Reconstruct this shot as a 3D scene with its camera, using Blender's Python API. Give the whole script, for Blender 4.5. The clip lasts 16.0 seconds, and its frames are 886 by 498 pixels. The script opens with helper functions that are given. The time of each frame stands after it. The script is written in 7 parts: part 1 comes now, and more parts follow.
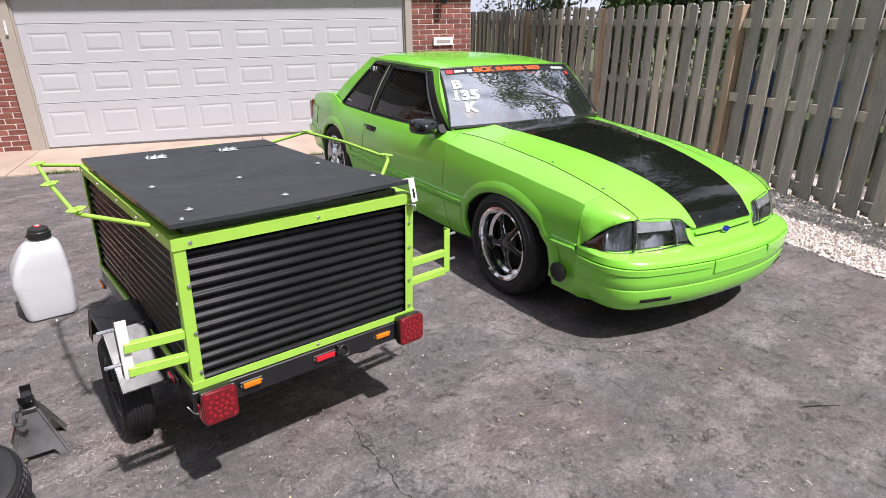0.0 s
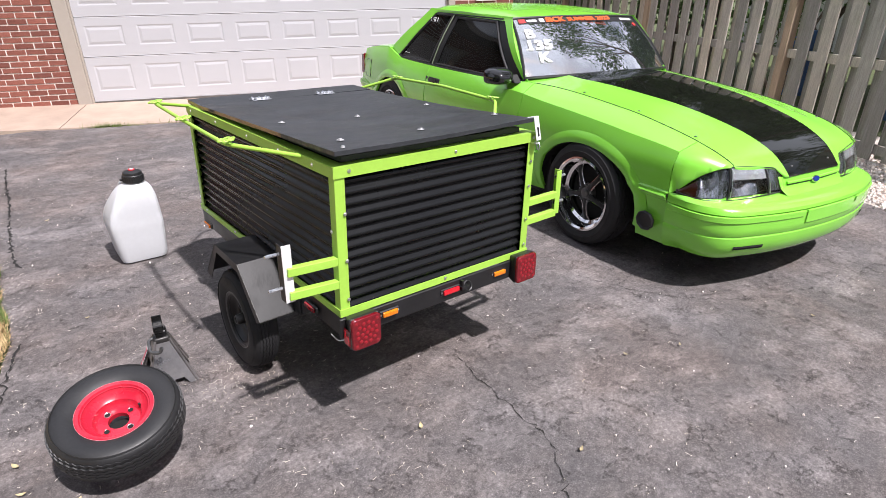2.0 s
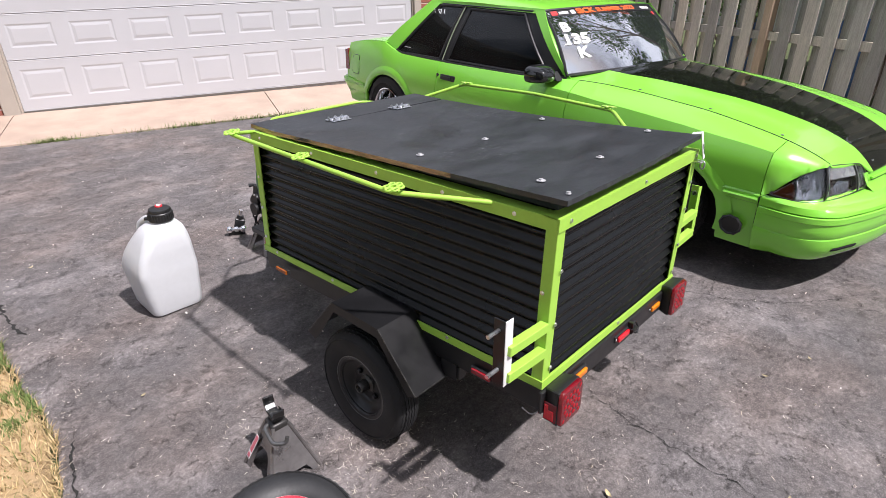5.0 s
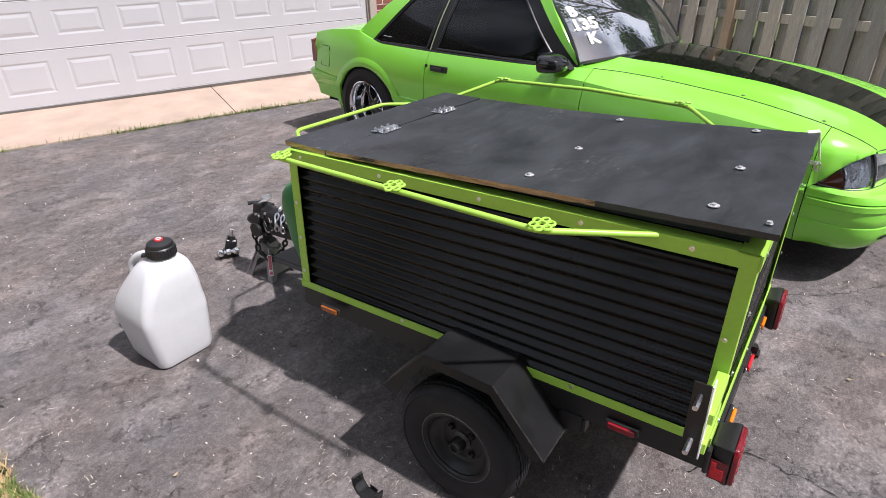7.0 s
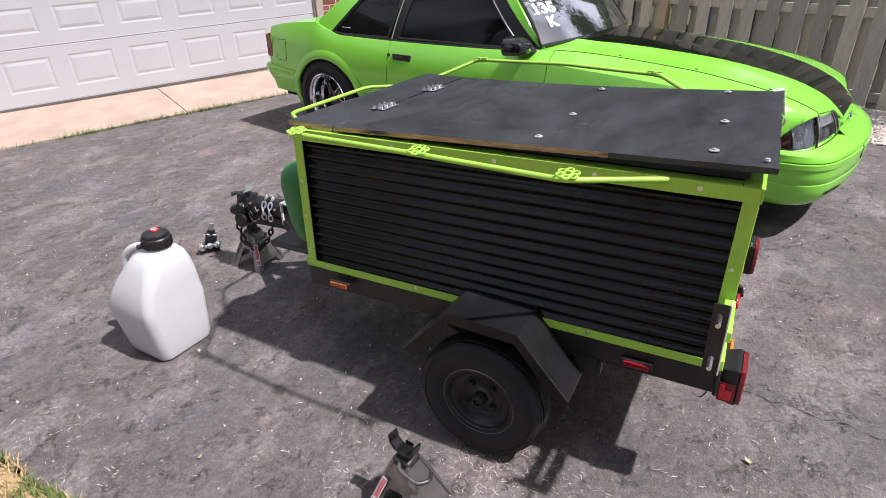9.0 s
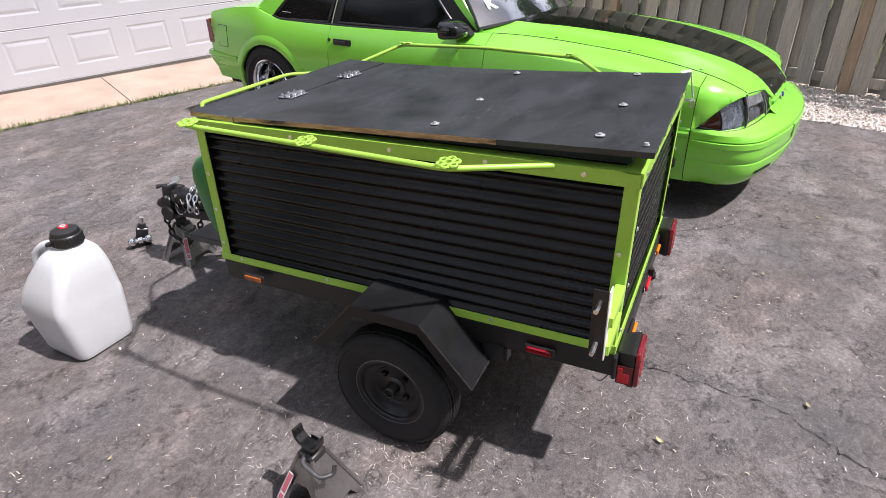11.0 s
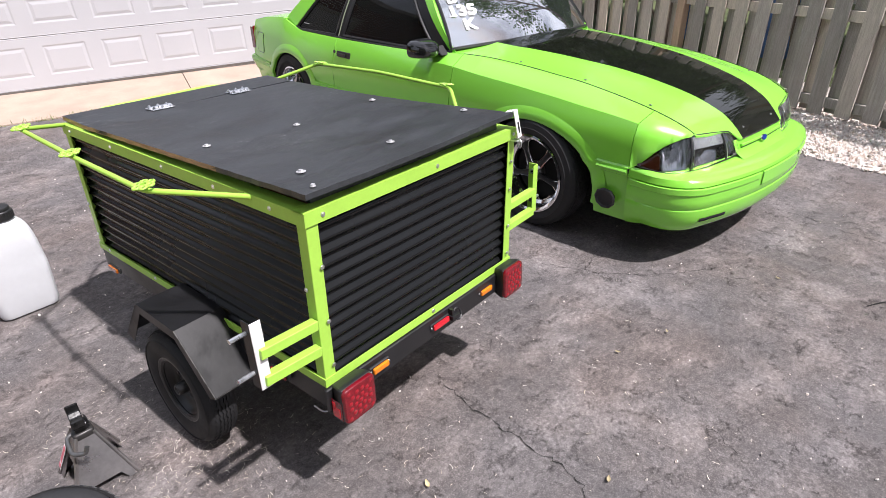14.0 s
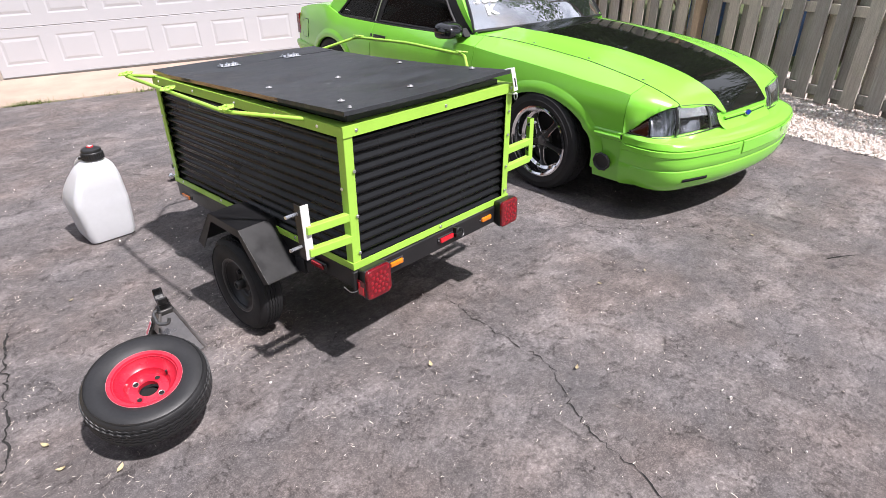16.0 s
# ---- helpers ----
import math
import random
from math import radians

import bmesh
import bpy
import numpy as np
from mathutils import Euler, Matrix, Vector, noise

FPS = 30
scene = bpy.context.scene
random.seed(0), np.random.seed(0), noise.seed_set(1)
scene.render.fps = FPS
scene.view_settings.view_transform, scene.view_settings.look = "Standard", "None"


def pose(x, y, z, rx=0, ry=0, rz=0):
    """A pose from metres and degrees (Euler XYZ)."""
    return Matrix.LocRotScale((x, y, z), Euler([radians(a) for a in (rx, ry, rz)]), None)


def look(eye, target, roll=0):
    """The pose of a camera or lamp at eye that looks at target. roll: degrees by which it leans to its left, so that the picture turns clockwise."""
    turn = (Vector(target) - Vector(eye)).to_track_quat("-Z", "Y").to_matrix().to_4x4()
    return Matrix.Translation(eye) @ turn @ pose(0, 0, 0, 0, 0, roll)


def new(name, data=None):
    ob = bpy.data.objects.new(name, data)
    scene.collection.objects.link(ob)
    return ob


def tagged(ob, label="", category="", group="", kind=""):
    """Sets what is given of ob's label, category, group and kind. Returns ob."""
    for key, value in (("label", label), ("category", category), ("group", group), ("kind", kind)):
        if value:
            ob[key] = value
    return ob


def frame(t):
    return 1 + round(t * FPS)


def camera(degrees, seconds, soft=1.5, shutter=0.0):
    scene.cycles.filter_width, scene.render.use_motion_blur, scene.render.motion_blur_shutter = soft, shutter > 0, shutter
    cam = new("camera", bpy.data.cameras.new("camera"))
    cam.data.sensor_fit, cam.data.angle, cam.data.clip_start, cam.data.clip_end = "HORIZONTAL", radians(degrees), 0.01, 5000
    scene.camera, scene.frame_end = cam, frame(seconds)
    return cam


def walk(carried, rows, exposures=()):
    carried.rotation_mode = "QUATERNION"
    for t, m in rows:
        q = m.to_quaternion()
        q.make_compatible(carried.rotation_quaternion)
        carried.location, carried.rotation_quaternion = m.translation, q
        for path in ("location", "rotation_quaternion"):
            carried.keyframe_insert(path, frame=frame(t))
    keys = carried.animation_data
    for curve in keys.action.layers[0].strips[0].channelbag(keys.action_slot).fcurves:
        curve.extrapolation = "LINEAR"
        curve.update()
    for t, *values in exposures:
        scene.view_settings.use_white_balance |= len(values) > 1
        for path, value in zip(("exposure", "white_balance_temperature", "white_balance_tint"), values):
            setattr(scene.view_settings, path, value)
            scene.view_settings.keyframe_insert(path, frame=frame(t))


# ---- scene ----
cam = camera(74.8, 16.0, soft=0.8)
PATH = [
    (0, (-0.018, -0.071, 1.577), (1.204, 1.335, 0.849), 0.6),
    (0.5, (-0.05, 0.032, 1.598), (1.15, 1.442, 0.842), 0.7),
    (1, (-0.128, 0.152, 1.562), (1.05, 1.572, 0.79), 0.9),
    (1.5, (-0.234, 0.198, 1.512), (0.94, 1.608, 0.717), 0.9),
    (2, (-0.399, 0.147, 1.483), (0.772, 1.539, 0.65), 0.9),
    (2.5, (-0.599, 0.157, 1.471), (0.59, 1.525, 0.625), 0.8),
    (3, (-0.777, 0.307, 1.515), (0.453, 1.636, 0.667), 0.6),
    (3.5, (-0.913, 0.486, 1.511), (0.348, 1.788, 0.666), 0.4),
    (4, (-0.858, 0.629, 1.519), (0.422, 1.908, 0.669), 0.2),
    (4.2, (-0.811, 0.697, 1.534), (0.484, 1.958, 0.678), 0.2),
    (6.5, (-0.703, 1.462, 1.527), (0.725, 2.518, 0.607), 0.1),
    (7, (-0.779, 1.579, 1.532), (0.685, 2.577, 0.604), -0.2),
    (7.5, (-0.936, 1.667, 1.504), (0.564, 2.611, 0.578), -0.3),
    (8, (-1.008, 1.687, 1.499), (0.512, 2.592, 0.565), -0.7),
    (8.5, (-0.999, 1.692, 1.485), (0.544, 2.56, 0.555), -0.8),
    (10.8, (-0.912, 1.591, 1.489), (0.658, 2.348, 0.509), -1.4),
    (11, (-0.871, 1.506, 1.486), (0.697, 2.263, 0.502), -1.4),
    (11.5, (-0.799, 1.259, 1.479), (0.758, 2.017, 0.477), -1.4),
    (12, (-0.672, 1.137, 1.45), (0.87, 1.919, 0.444), -1.4),
    (12.5, (-0.425, 1.074, 1.455), (1.078, 1.928, 0.45), -1.4),
    (13, (-0.338, 0.972, 1.467), (1.112, 1.921, 0.467), -1.4),
    (13.5, (-0.298, 0.74, 1.501), (1.099, 1.784, 0.523), -1.3),
    (14, (-0.318, 0.624, 1.542), (1.045, 1.729, 0.582), -1.1),
    (14.5, (-0.369, 0.572, 1.522), (0.97, 1.703, 0.56), -0.9),
    (15, (-0.549, 0.547, 1.489), (0.78, 1.694, 0.532), -0.9),
    (15.5, (-0.653, 0.413, 1.507), (0.658, 1.577, 0.545), -0.7),
    (16, (-0.678, 0.208, 1.512), (0.618, 1.392, 0.554), -0.6),
]
walk(cam, [(t, look(eye, target, roll)) for t, eye, target, roll in PATH],
     exposures=[(0, 0.26, 6300, 16), (2.5, 0.43, 6300, 16), (4, 0.38, 6300, 16), (8.5, 0.27, 6300, 16), (12.5, 0.41, 6300, 16), (16, 0.50, 6300, 16)])

# world, sun
SUN_TO = Vector((0.03, -0.525, 0.85)).normalized()
world = bpy.data.worlds.new("sky")
scene.world = world
world.use_nodes = True
wn = world.node_tree
sky = wn.nodes.new("ShaderNodeTexSky")
sky.sky_type = "NISHITA"
sky.sun_disc = False
sky.sun_elevation = radians(58.3)
sky.sun_rotation = math.pi - 0.06
sky.air_density, sky.dust_density, sky.ozone_density = 1.0, 4.0, 1.0
# broken white cloud over the whole sky
tcw = wn.nodes.new("ShaderNodeTexCoord")
mpw = wn.nodes.new("ShaderNodeMapping")
mpw.inputs["Scale"].default_value = (1.0, 1.0, 1.6)
mpw.inputs["Location"].default_value = (0.7, -3.0, 0.05)
cl = wn.nodes.new("ShaderNodeTexNoise")
cl.inputs["Scale"].default_value, cl.inputs["Detail"].default_value, cl.inputs["Roughness"].default_value = 2.4, 8.0, 0.58
wn.links.new(tcw.outputs["Generated"], mpw.inputs[0])
wn.links.new(mpw.outputs[0], cl.inputs["Vector"])
crw = wn.nodes.new("ShaderNodeValToRGB")
crw.color_ramp.elements[0].position, crw.color_ramp.elements[1].position = 0.36, 0.50
wn.links.new(cl.outputs[0], crw.inputs[0])
mxw = wn.nodes.new("ShaderNodeMix")
mxw.data_type = "RGBA"
wn.links.new(crw.outputs[0], mxw.inputs[0])
wn.links.new(sky.outputs[0], mxw.inputs[6])
# thin cloud at its edges, brilliant in its thick parts
lum = wn.nodes.new("ShaderNodeValToRGB")
lum.color_ramp.elements[0].position, lum.color_ramp.elements[1].position = 0.42, 0.60
lum.color_ramp.elements[0].color, lum.color_ramp.elements[1].color = (0.66, 0.68, 0.71, 1), (1.0, 1.0, 1.0, 1)
wn.links.new(cl.outputs[0], lum.inputs[0])
boost = wn.nodes.new("ShaderNodeMix")
boost.data_type, boost.blend_type = "RGBA", "MULTIPLY"
boost.inputs[0].default_value = 1.0
wn.links.new(lum.outputs[0], boost.inputs[6])
boost.inputs[7].default_value = (17.6, 18.5, 20.4, 1)
wn.links.new(boost.outputs[2], mxw.inputs[7])
wn.links.new(mxw.outputs[2], wn.nodes["Background"].inputs[0])
wn.nodes["Background"].inputs[1].default_value = 0.040
sun = new("sun", bpy.data.lights.new("sun", "SUN"))
sun.data.energy, sun.data.angle, sun.data.color = 5.3, radians(1.4), (1.0, 0.96, 0.92)
sun.matrix_world = look(SUN_TO * 30, (0, 0, 0))

# ---- materials ----
def nodes_of(name):
    m = bpy.data.materials.new(name)
    m.use_nodes = True
    return m, m.node_tree, m.node_tree.nodes["Principled BSDF"]


def ramp(nt, fac, stops):
    r = nt.nodes.new("ShaderNodeValToRGB")
    while len(r.color_ramp.elements) < len(stops):
        r.color_ramp.elements.new(0.5)
    for e, (p, c) in zip(r.color_ramp.elements, stops):
        e.position, e.color = p, (*c, 1)
    nt.links.new(fac, r.inputs[0])
    return r.outputs[0]


def noise_of(nt, scale, detail=4.0, rough=0.6, stretch=None, coord="Object"):
    tc = nt.nodes.new("ShaderNodeTexCoord")
    src = tc.outputs[coord]
    if stretch:
        mp = nt.nodes.new("ShaderNodeMapping")
        mp.inputs["Scale"].default_value = stretch
        nt.links.new(src, mp.inputs[0])
        src = mp.outputs[0]
    n = nt.nodes.new("ShaderNodeTexNoise")
    n.inputs["Scale"].default_value, n.inputs["Detail"].default_value, n.inputs["Roughness"].default_value = scale, detail, rough
    nt.links.new(src, n.inputs["Vector"])
    return n.outputs[0]


def mix(nt, fac, a, b, kind="MIX"):
    m = nt.nodes.new("ShaderNodeMix")
    m.data_type, m.blend_type = "RGBA", kind
    for sock, v in ((m.inputs[0], fac), (m.inputs[6], a), (m.inputs[7], b)):
        if isinstance(v, (int, float)):
            sock.default_value = v
        elif isinstance(v, tuple):
            sock.default_value = (*v, 1)
        else:
            nt.links.new(v, sock)
    return m.outputs[2]


def bump(nt, bs, height, strength, dist=0.01):
    b = nt.nodes.new("ShaderNodeBump")
    b.inputs["Strength"].default_value, b.inputs["Distance"].default_value = strength, dist
    nt.links.new(height, b.inputs["Height"])
    nt.links.new(b.outputs[0], bs.inputs["Normal"])
    return b


def shade(c, k):
    return tuple(min(1, v * k) for v in c)


def mat(name, col, rough=0.5, metal=0.0, var=0.15, scale=6.0, grain=80.0, bumps=0.08, dist=0.002, coat=0.0, rvar=0.12, stretch=None, spec=0.5, rand=0.0):
    """A plain surface with two scales of variation, in colour, gloss and relief."""
    m, nt, bs = nodes_of(name)
    big, fine = noise_of(nt, scale, stretch=stretch), noise_of(nt, grain, 3.0, stretch=stretch)
    c = ramp(nt, big, [(0.3, shade(col, 1 - var)), (0.7, shade(col, 1 + var))])
    c = mix(nt, 0.25, c, ramp(nt, fine, [(0.3, shade(col, 1 - 1.5 * var)), (0.7, shade(col, 1 + 1.5 * var))]))
    if rand:
        oi = nt.nodes.new("ShaderNodeObjectInfo")
        k = ramp(nt, oi.outputs["Random"], [(0.0, (1 - rand,) * 3), (1.0, (1.0,) * 3)])
        c = mix(nt, 1.0, c, k, "MULTIPLY")
    nt.links.new(c, bs.inputs["Base Color"])
    r = ramp(nt, big, [(0.25, (max(0.02, rough - rvar),) * 3), (0.75, (min(1, rough + rvar),) * 3)])
    nt.links.new(r, bs.inputs["Roughness"])
    bs.inputs["Metallic"].default_value = metal
    bs.inputs["Coat Weight"].default_value = coat
    bs.inputs["Coat Roughness"].default_value = 0.06
    bs.inputs["Specular IOR Level"].default_value = spec
    if bumps:
        bump(nt, bs, fine, bumps, dist)
    return m


def glass(name, tint, rough=0.02, trans=1.0, ior=1.45):
    m, nt, bs = nodes_of(name)
    bs.inputs["Base Color"].default_value = (*tint, 1)
    bs.inputs["Roughness"].default_value = rough
    bs.inputs["Transmission Weight"].default_value = trans
    bs.inputs["IOR"].default_value = ior
    return m


def asphalt_mat():
    m, nt, bs = nodes_of("asphalt")
    warm = lambda v: (v * 1.0, v * 0.955, v * 0.935)
    grey = lambda v: (v, v, v)
    wide = noise_of(nt, 0.8, 4.0, 0.6)
    blot = noise_of(nt, 4.6, 12.0, 0.74)
    mid = noise_of(nt, 19.0, 12.0, 0.80)
    grit = noise_of(nt, 62.0, 8.0, 0.78)
    fine = noise_of(nt, 190.0, 5.0, 0.78)
    c = ramp(nt, blot, [(0.34, warm(0.075)), (0.46, warm(0.120)), (0.55, warm(0.165)), (0.68, warm(0.26))])
    c = mix(nt, 0.58, c, ramp(nt, mid, [(0.32, warm(0.026)), (0.47, warm(0.115)), (0.58, warm(0.26)), (0.72, warm(0.60))]))
    c = mix(nt, 0.34, c, ramp(nt, grit, [(0.34, warm(0.020)), (0.46, warm(0.100)), (0.56, warm(0.190)), (0.70, warm(0.62))]))
    c = mix(nt, 0.26, c, ramp(nt, fine, [(0.34, warm(0.015)), (0.52, warm(0.13)), (0.66, warm(0.66))]))
    c = mix(nt, 1.0, c, ramp(nt, wide, [(0.30, warm(0.88)), (0.70, warm(1.16))]), "MULTIPLY")
    # worn pale patches and dark oily ones, a hand's width across
    patch = noise_of(nt, 2.7, 10.0, 0.70, (1.0, 1.35, 1.0))
    c = mix(nt, ramp(nt, patch, [(0.51, grey(0.0)), (0.57, grey(0.34)), (0.66, grey(0.62))]), c, ramp(nt, grit, [(0.32, (0.13, 0.118, 0.112)), (0.50, (0.30, 0.272, 0.258)), (0.70, (0.62, 0.575, 0.55))]))
    c = mix(nt, ramp(nt, patch, [(0.32, grey(0.6)), (0.45, grey(0.0))]), c, ramp(nt, grit, [(0.30, warm(0.03)), (0.70, warm(0.16))]))
    # pinkish dust and bluish bare binder by turns
    hue = noise_of(nt, 1.3, 6.0, 0.62)
    c = mix(nt, 1.0, c, ramp(nt, hue, [(0.38, (0.87, 0.875, 0.92)), (0.50, (0.91, 0.885, 0.90)), (0.62, (0.96, 0.885, 0.87))]), "MULTIPLY")

    def crazing(scale, wander, width, lo, hi):
        """Broken cracks along the borders of warped cells: 0 in a crack, 1 outside."""
        tc = nt.nodes.new("ShaderNodeTexCoord")
        warp = nt.nodes.new("ShaderNodeTexNoise")
        warp.inputs["Scale"].default_value = scale * 1.7
        warp.inputs["Detail"].default_value = 8.0
        warp.inputs["Roughness"].default_value = 0.72
        nt.links.new(tc.outputs["Object"], warp.inputs["Vector"])
        add = nt.nodes.new("ShaderNodeMixRGB")
        add.blend_type = "ADD"
        add.inputs[0].default_value = wander
        nt.links.new(tc.outputs["Object"], add.inputs[1])
        nt.links.new(warp.outputs["Color"], add.inputs[2])
        vor = nt.nodes.new("ShaderNodeTexVoronoi")
        vor.feature = "DISTANCE_TO_EDGE"
        vor.inputs["Scale"].default_value = scale
        nt.links.new(add.outputs[0], vor.inputs["Vector"])
        line = ramp(nt, vor.outputs["Distance"], [(0.0, grey(0.0)), (width, grey(1.0))])
        part_on = ramp(nt, noise_of(nt, scale * 0.8, 6.0, 0.7), [(lo, grey(1.0)), (hi, grey(0.0))])
        return mix(nt, 1.0, part_on, line, "LIGHTEN")

    wide_cracks = crazing(4.2, 0.30, 0.012, 0.53, 0.60)
    hair_cracks = crazing(12.0, 0.22, 0.040, 0.50, 0.62)
    mask = mix(nt, 1.0, wide_cracks, hair_cracks, "MULTIPLY")
    c = mix(nt, 1.0, c, mix(nt, wide_cracks, (0.54, 0.52, 0.51), (1.0, 1.0, 1.0)), "MULTIPLY")
    c = mix(nt, 1.0, c, mix(nt, hair_cracks, (0.68, 0.66, 0.65), (1.0, 1.0, 1.0)), "MULTIPLY")
    nt.links.new(c, bs.inputs["Base Color"])
    bs.inputs["Roughness"].default_value = 0.86
    bs.inputs["Specular IOR Level"].default_value = 0.35
    h = mix(nt, 0.45, mix(nt, 0.45, mid, grit), fine)
    bump(nt, bs, mix(nt, 0.20, h, mask), 1.0, 0.011)
    return m


def wood_mat():
    m, nt, bs = nodes_of("weathered_wood")
    g = noise_of(nt, 6.0, 6.0, 0.65, (9, 9, 0.7))
    f = noise_of(nt, 40.0, 4.0, 0.7, (6, 6, 0.35))
    c = ramp(nt, g, [(0.28, (0.31, 0.287, 0.264)), (0.5, (0.51, 0.478, 0.440)), (0.75, (0.70, 0.660, 0.61))])
    c = mix(nt, 0.4, c, ramp(nt, f, [(0.3, (0.20, 0.185, 0.17)), (0.7, (0.62, 0.59, 0.55))]))
    oi = nt.nodes.new("ShaderNodeObjectInfo")
    k = ramp(nt, oi.outputs["Random"], [(0.0, (0.56, 0.555, 0.55)), (0.5, (0.88, 0.87, 0.85)), (1.0, (1.14, 1.07, 0.97))])
    c = mix(nt, 1.0, c, k, "MULTIPLY")
    nt.links.new(c, bs.inputs["Base Color"])
    bs.inputs["Roughness"].default_value = 0.85
    bump(nt, bs, f, 0.5, 0.004)
    return m


def brick_mat():
    m, nt, bs = nodes_of("red_brick")
    big, fine = noise_of(nt, 14.0), noise_of(nt, 120.0, 4.0)
    c = ramp(nt, big, [(0.3, (0.19, 0.062, 0.048)), (0.7, (0.30, 0.105, 0.078))])
    c = mix(nt, 0.35, c, ramp(nt, fine, [(0.3, (0.15, 0.05, 0.04)), (0.7, (0.42, 0.18, 0.13))]))
    oi = nt.nodes.new("ShaderNodeObjectInfo")
    k = ramp(nt, oi.outputs["Random"], [(0.0, (0.62, 0.58, 0.58)), (1.0, (1.12, 1.08, 1.05))])
    nt.links.new(mix(nt, 1.0, c, k, "MULTIPLY"), bs.inputs["Base Color"])
    bs.inputs["Roughness"].default_value = 0.88
    bump(nt, bs, fine, 0.5, 0.004)
    return m


def island_mat(name, cols, rough):
    m, nt, bs = nodes_of(name)
    geo = nt.nodes.new("ShaderNodeNewGeometry")
    c = ramp(nt, geo.outputs["Random Per Island"], [(i / (len(cols) - 1), c) for i, c in enumerate(cols)])
    nt.links.new(c, bs.inputs["Base Color"])
    bs.inputs["Roughness"].default_value = rough
    return m


M = {}
M["asphalt"] = asphalt_mat()
M["wood"] = wood_mat()
M["brick"] = brick_mat()
M["post_wood"] = mat("brown_post_wood", (0.40, 0.295, 0.21), 0.85, var=0.25, scale=8, grain=60, bumps=0.4, stretch=(5, 5, 0.5))
M["mortar"] = mat("mortar", (0.74, 0.67, 0.62), 0.9, var=0.12, bumps=0.4, dist=0.004)
M["concrete"] = mat("tan_concrete", (0.43, 0.33, 0.265), 0.85, var=0.18, scale=3.0, grain=150, bumps=0.3, dist=0.003)
M["door_white"] = mat("garage_white", (0.50, 0.50, 0.525), 0.42, var=0.02, scale=3.0, grain=60, bumps=0.04)
M["trim"] = mat("taupe_trim", (0.40, 0.355, 0.31), 0.6, var=0.06)
M["trim_dark"] = mat("seal_shade_grey", (0.12, 0.11, 0.10), 0.8, var=0.2)
M["soil"] = mat("dry_soil", (0.40, 0.28, 0.15), 0.95, var=0.3, scale=5, grain=60, bumps=0.6, dist=0.01)
M["far_ground"] = mat("lawn", (0.085, 0.105, 0.040), 0.95, var=0.35, scale=0.6, grain=25, bumps=0.5, dist=0.02)
M["gravel_bed"] = mat("gravel_bed", (0.62, 0.55, 0.50), 0.95, var=0.25, scale=30, grain=120, bumps=0.8, dist=0.01)
M["gravel"] = island_mat("pebbles", [(0.76, 0.67, 0.61), (0.82, 0.78, 0.75), (0.60, 0.53, 0.49), (0.86, 0.82, 0.78), (0.70, 0.57, 0.50), (0.80, 0.75, 0.72)], 0.85)
M["straw"] = island_mat("dry_grass", [(0.46, 0.32, 0.16), (0.66, 0.50, 0.27), (0.30, 0.21, 0.10), (0.58, 0.43, 0.22), (0.27, 0.23, 0.09), (0.50, 0.34, 0.19)], 0.8)
M["grass"] = island_mat("green_grass", [(0.11, 0.17, 0.035), (0.17, 0.22, 0.06), (0.085, 0.14, 0.03), (0.24, 0.26, 0.09)], 0.75)
M["car_green"] = mat("lime_car_paint", (0.235, 0.66, 0.060), 0.24, var=0.02, scale=2.0, grain=300, bumps=0.0, coat=0.5, rvar=0.03)
M["lime"] = mat("lime_frame_paint", (0.345, 0.61, 0.075), 0.42, var=0.07, scale=9, grain=90, bumps=0.06, rvar=0.1)
M["stripe"] = mat("gloss_black", (0.010, 0.010, 0.011), 0.07, var=0.1, bumps=0.0, coat=0.6, rvar=0.02)
M["hood_black"] = mat("satin_black_hood", (0.008, 0.009, 0.007), 0.05, var=0.2, scale=3, bumps=0.0, coat=0.0, rvar=0.03, spec=0.55)
M["black_plastic"] = mat("black_plastic", (0.018, 0.018, 0.019), 0.45, var=0.2)
# near-black of joints, recesses and inner parts: their shade put into colour
M["gap"] = mat("gap_shade_black", (0.008, 0.008, 0.008), 0.9, var=0.2, bumps=0)
M["lamp_mirror"] = mat("lamp_reflector", (0.40, 0.41, 0.43), 0.22, 1.0, var=0.06, scale=60, bumps=0, rvar=0.08)
M["lamp_bowl"] = mat("smoked_lamp_bowl", (0.16, 0.165, 0.17), 0.22, 0.9, var=0.2, scale=30, bumps=0)
# grey that stands for sky reflected in the lens bevel
M["bevel_sky"] = mat("lens_bevel_sky", (0.13, 0.135, 0.14), 0.25, var=0.05, bumps=0)
M["tint"] = glass("tinted_glass", (0.055, 0.06, 0.06), 0.02, 0.85, 1.36)
M["windshield"] = glass("windshield_glass", (0.30, 0.34, 0.36), 0.006, 0.85, 15.0)
M["lens_clear"] = glass("clear_lens", (0.82, 0.84, 0.86), 0.03)
M["chrome"] = mat("chrome", (0.82, 0.82, 0.83), 0.08, 1.0, var=0.03, bumps=0, rvar=0.03)
M["zinc"] = mat("zinc_plate", (0.72, 0.73, 0.75), 0.32, 1.0, var=0.10, scale=20)
M["bright_steel"] = mat("bright_steel", (0.80, 0.80, 0.80), 0.5, 0.2, var=0.08, scale=14)
M["washer"] = mat("worn_zinc_washer", (0.60, 0.60, 0.61), 0.38, 0.5, var=0.15, scale=60)
M["hub_dark"] = mat("dark_hub_steel", (0.16, 0.16, 0.16), 0.42, 0.8, var=0.3, scale=30)
M["hub_worn"] = mat("worn_black_hub", (0.06, 0.058, 0.055), 0.36, 0.6, var=0.4, scale=40)
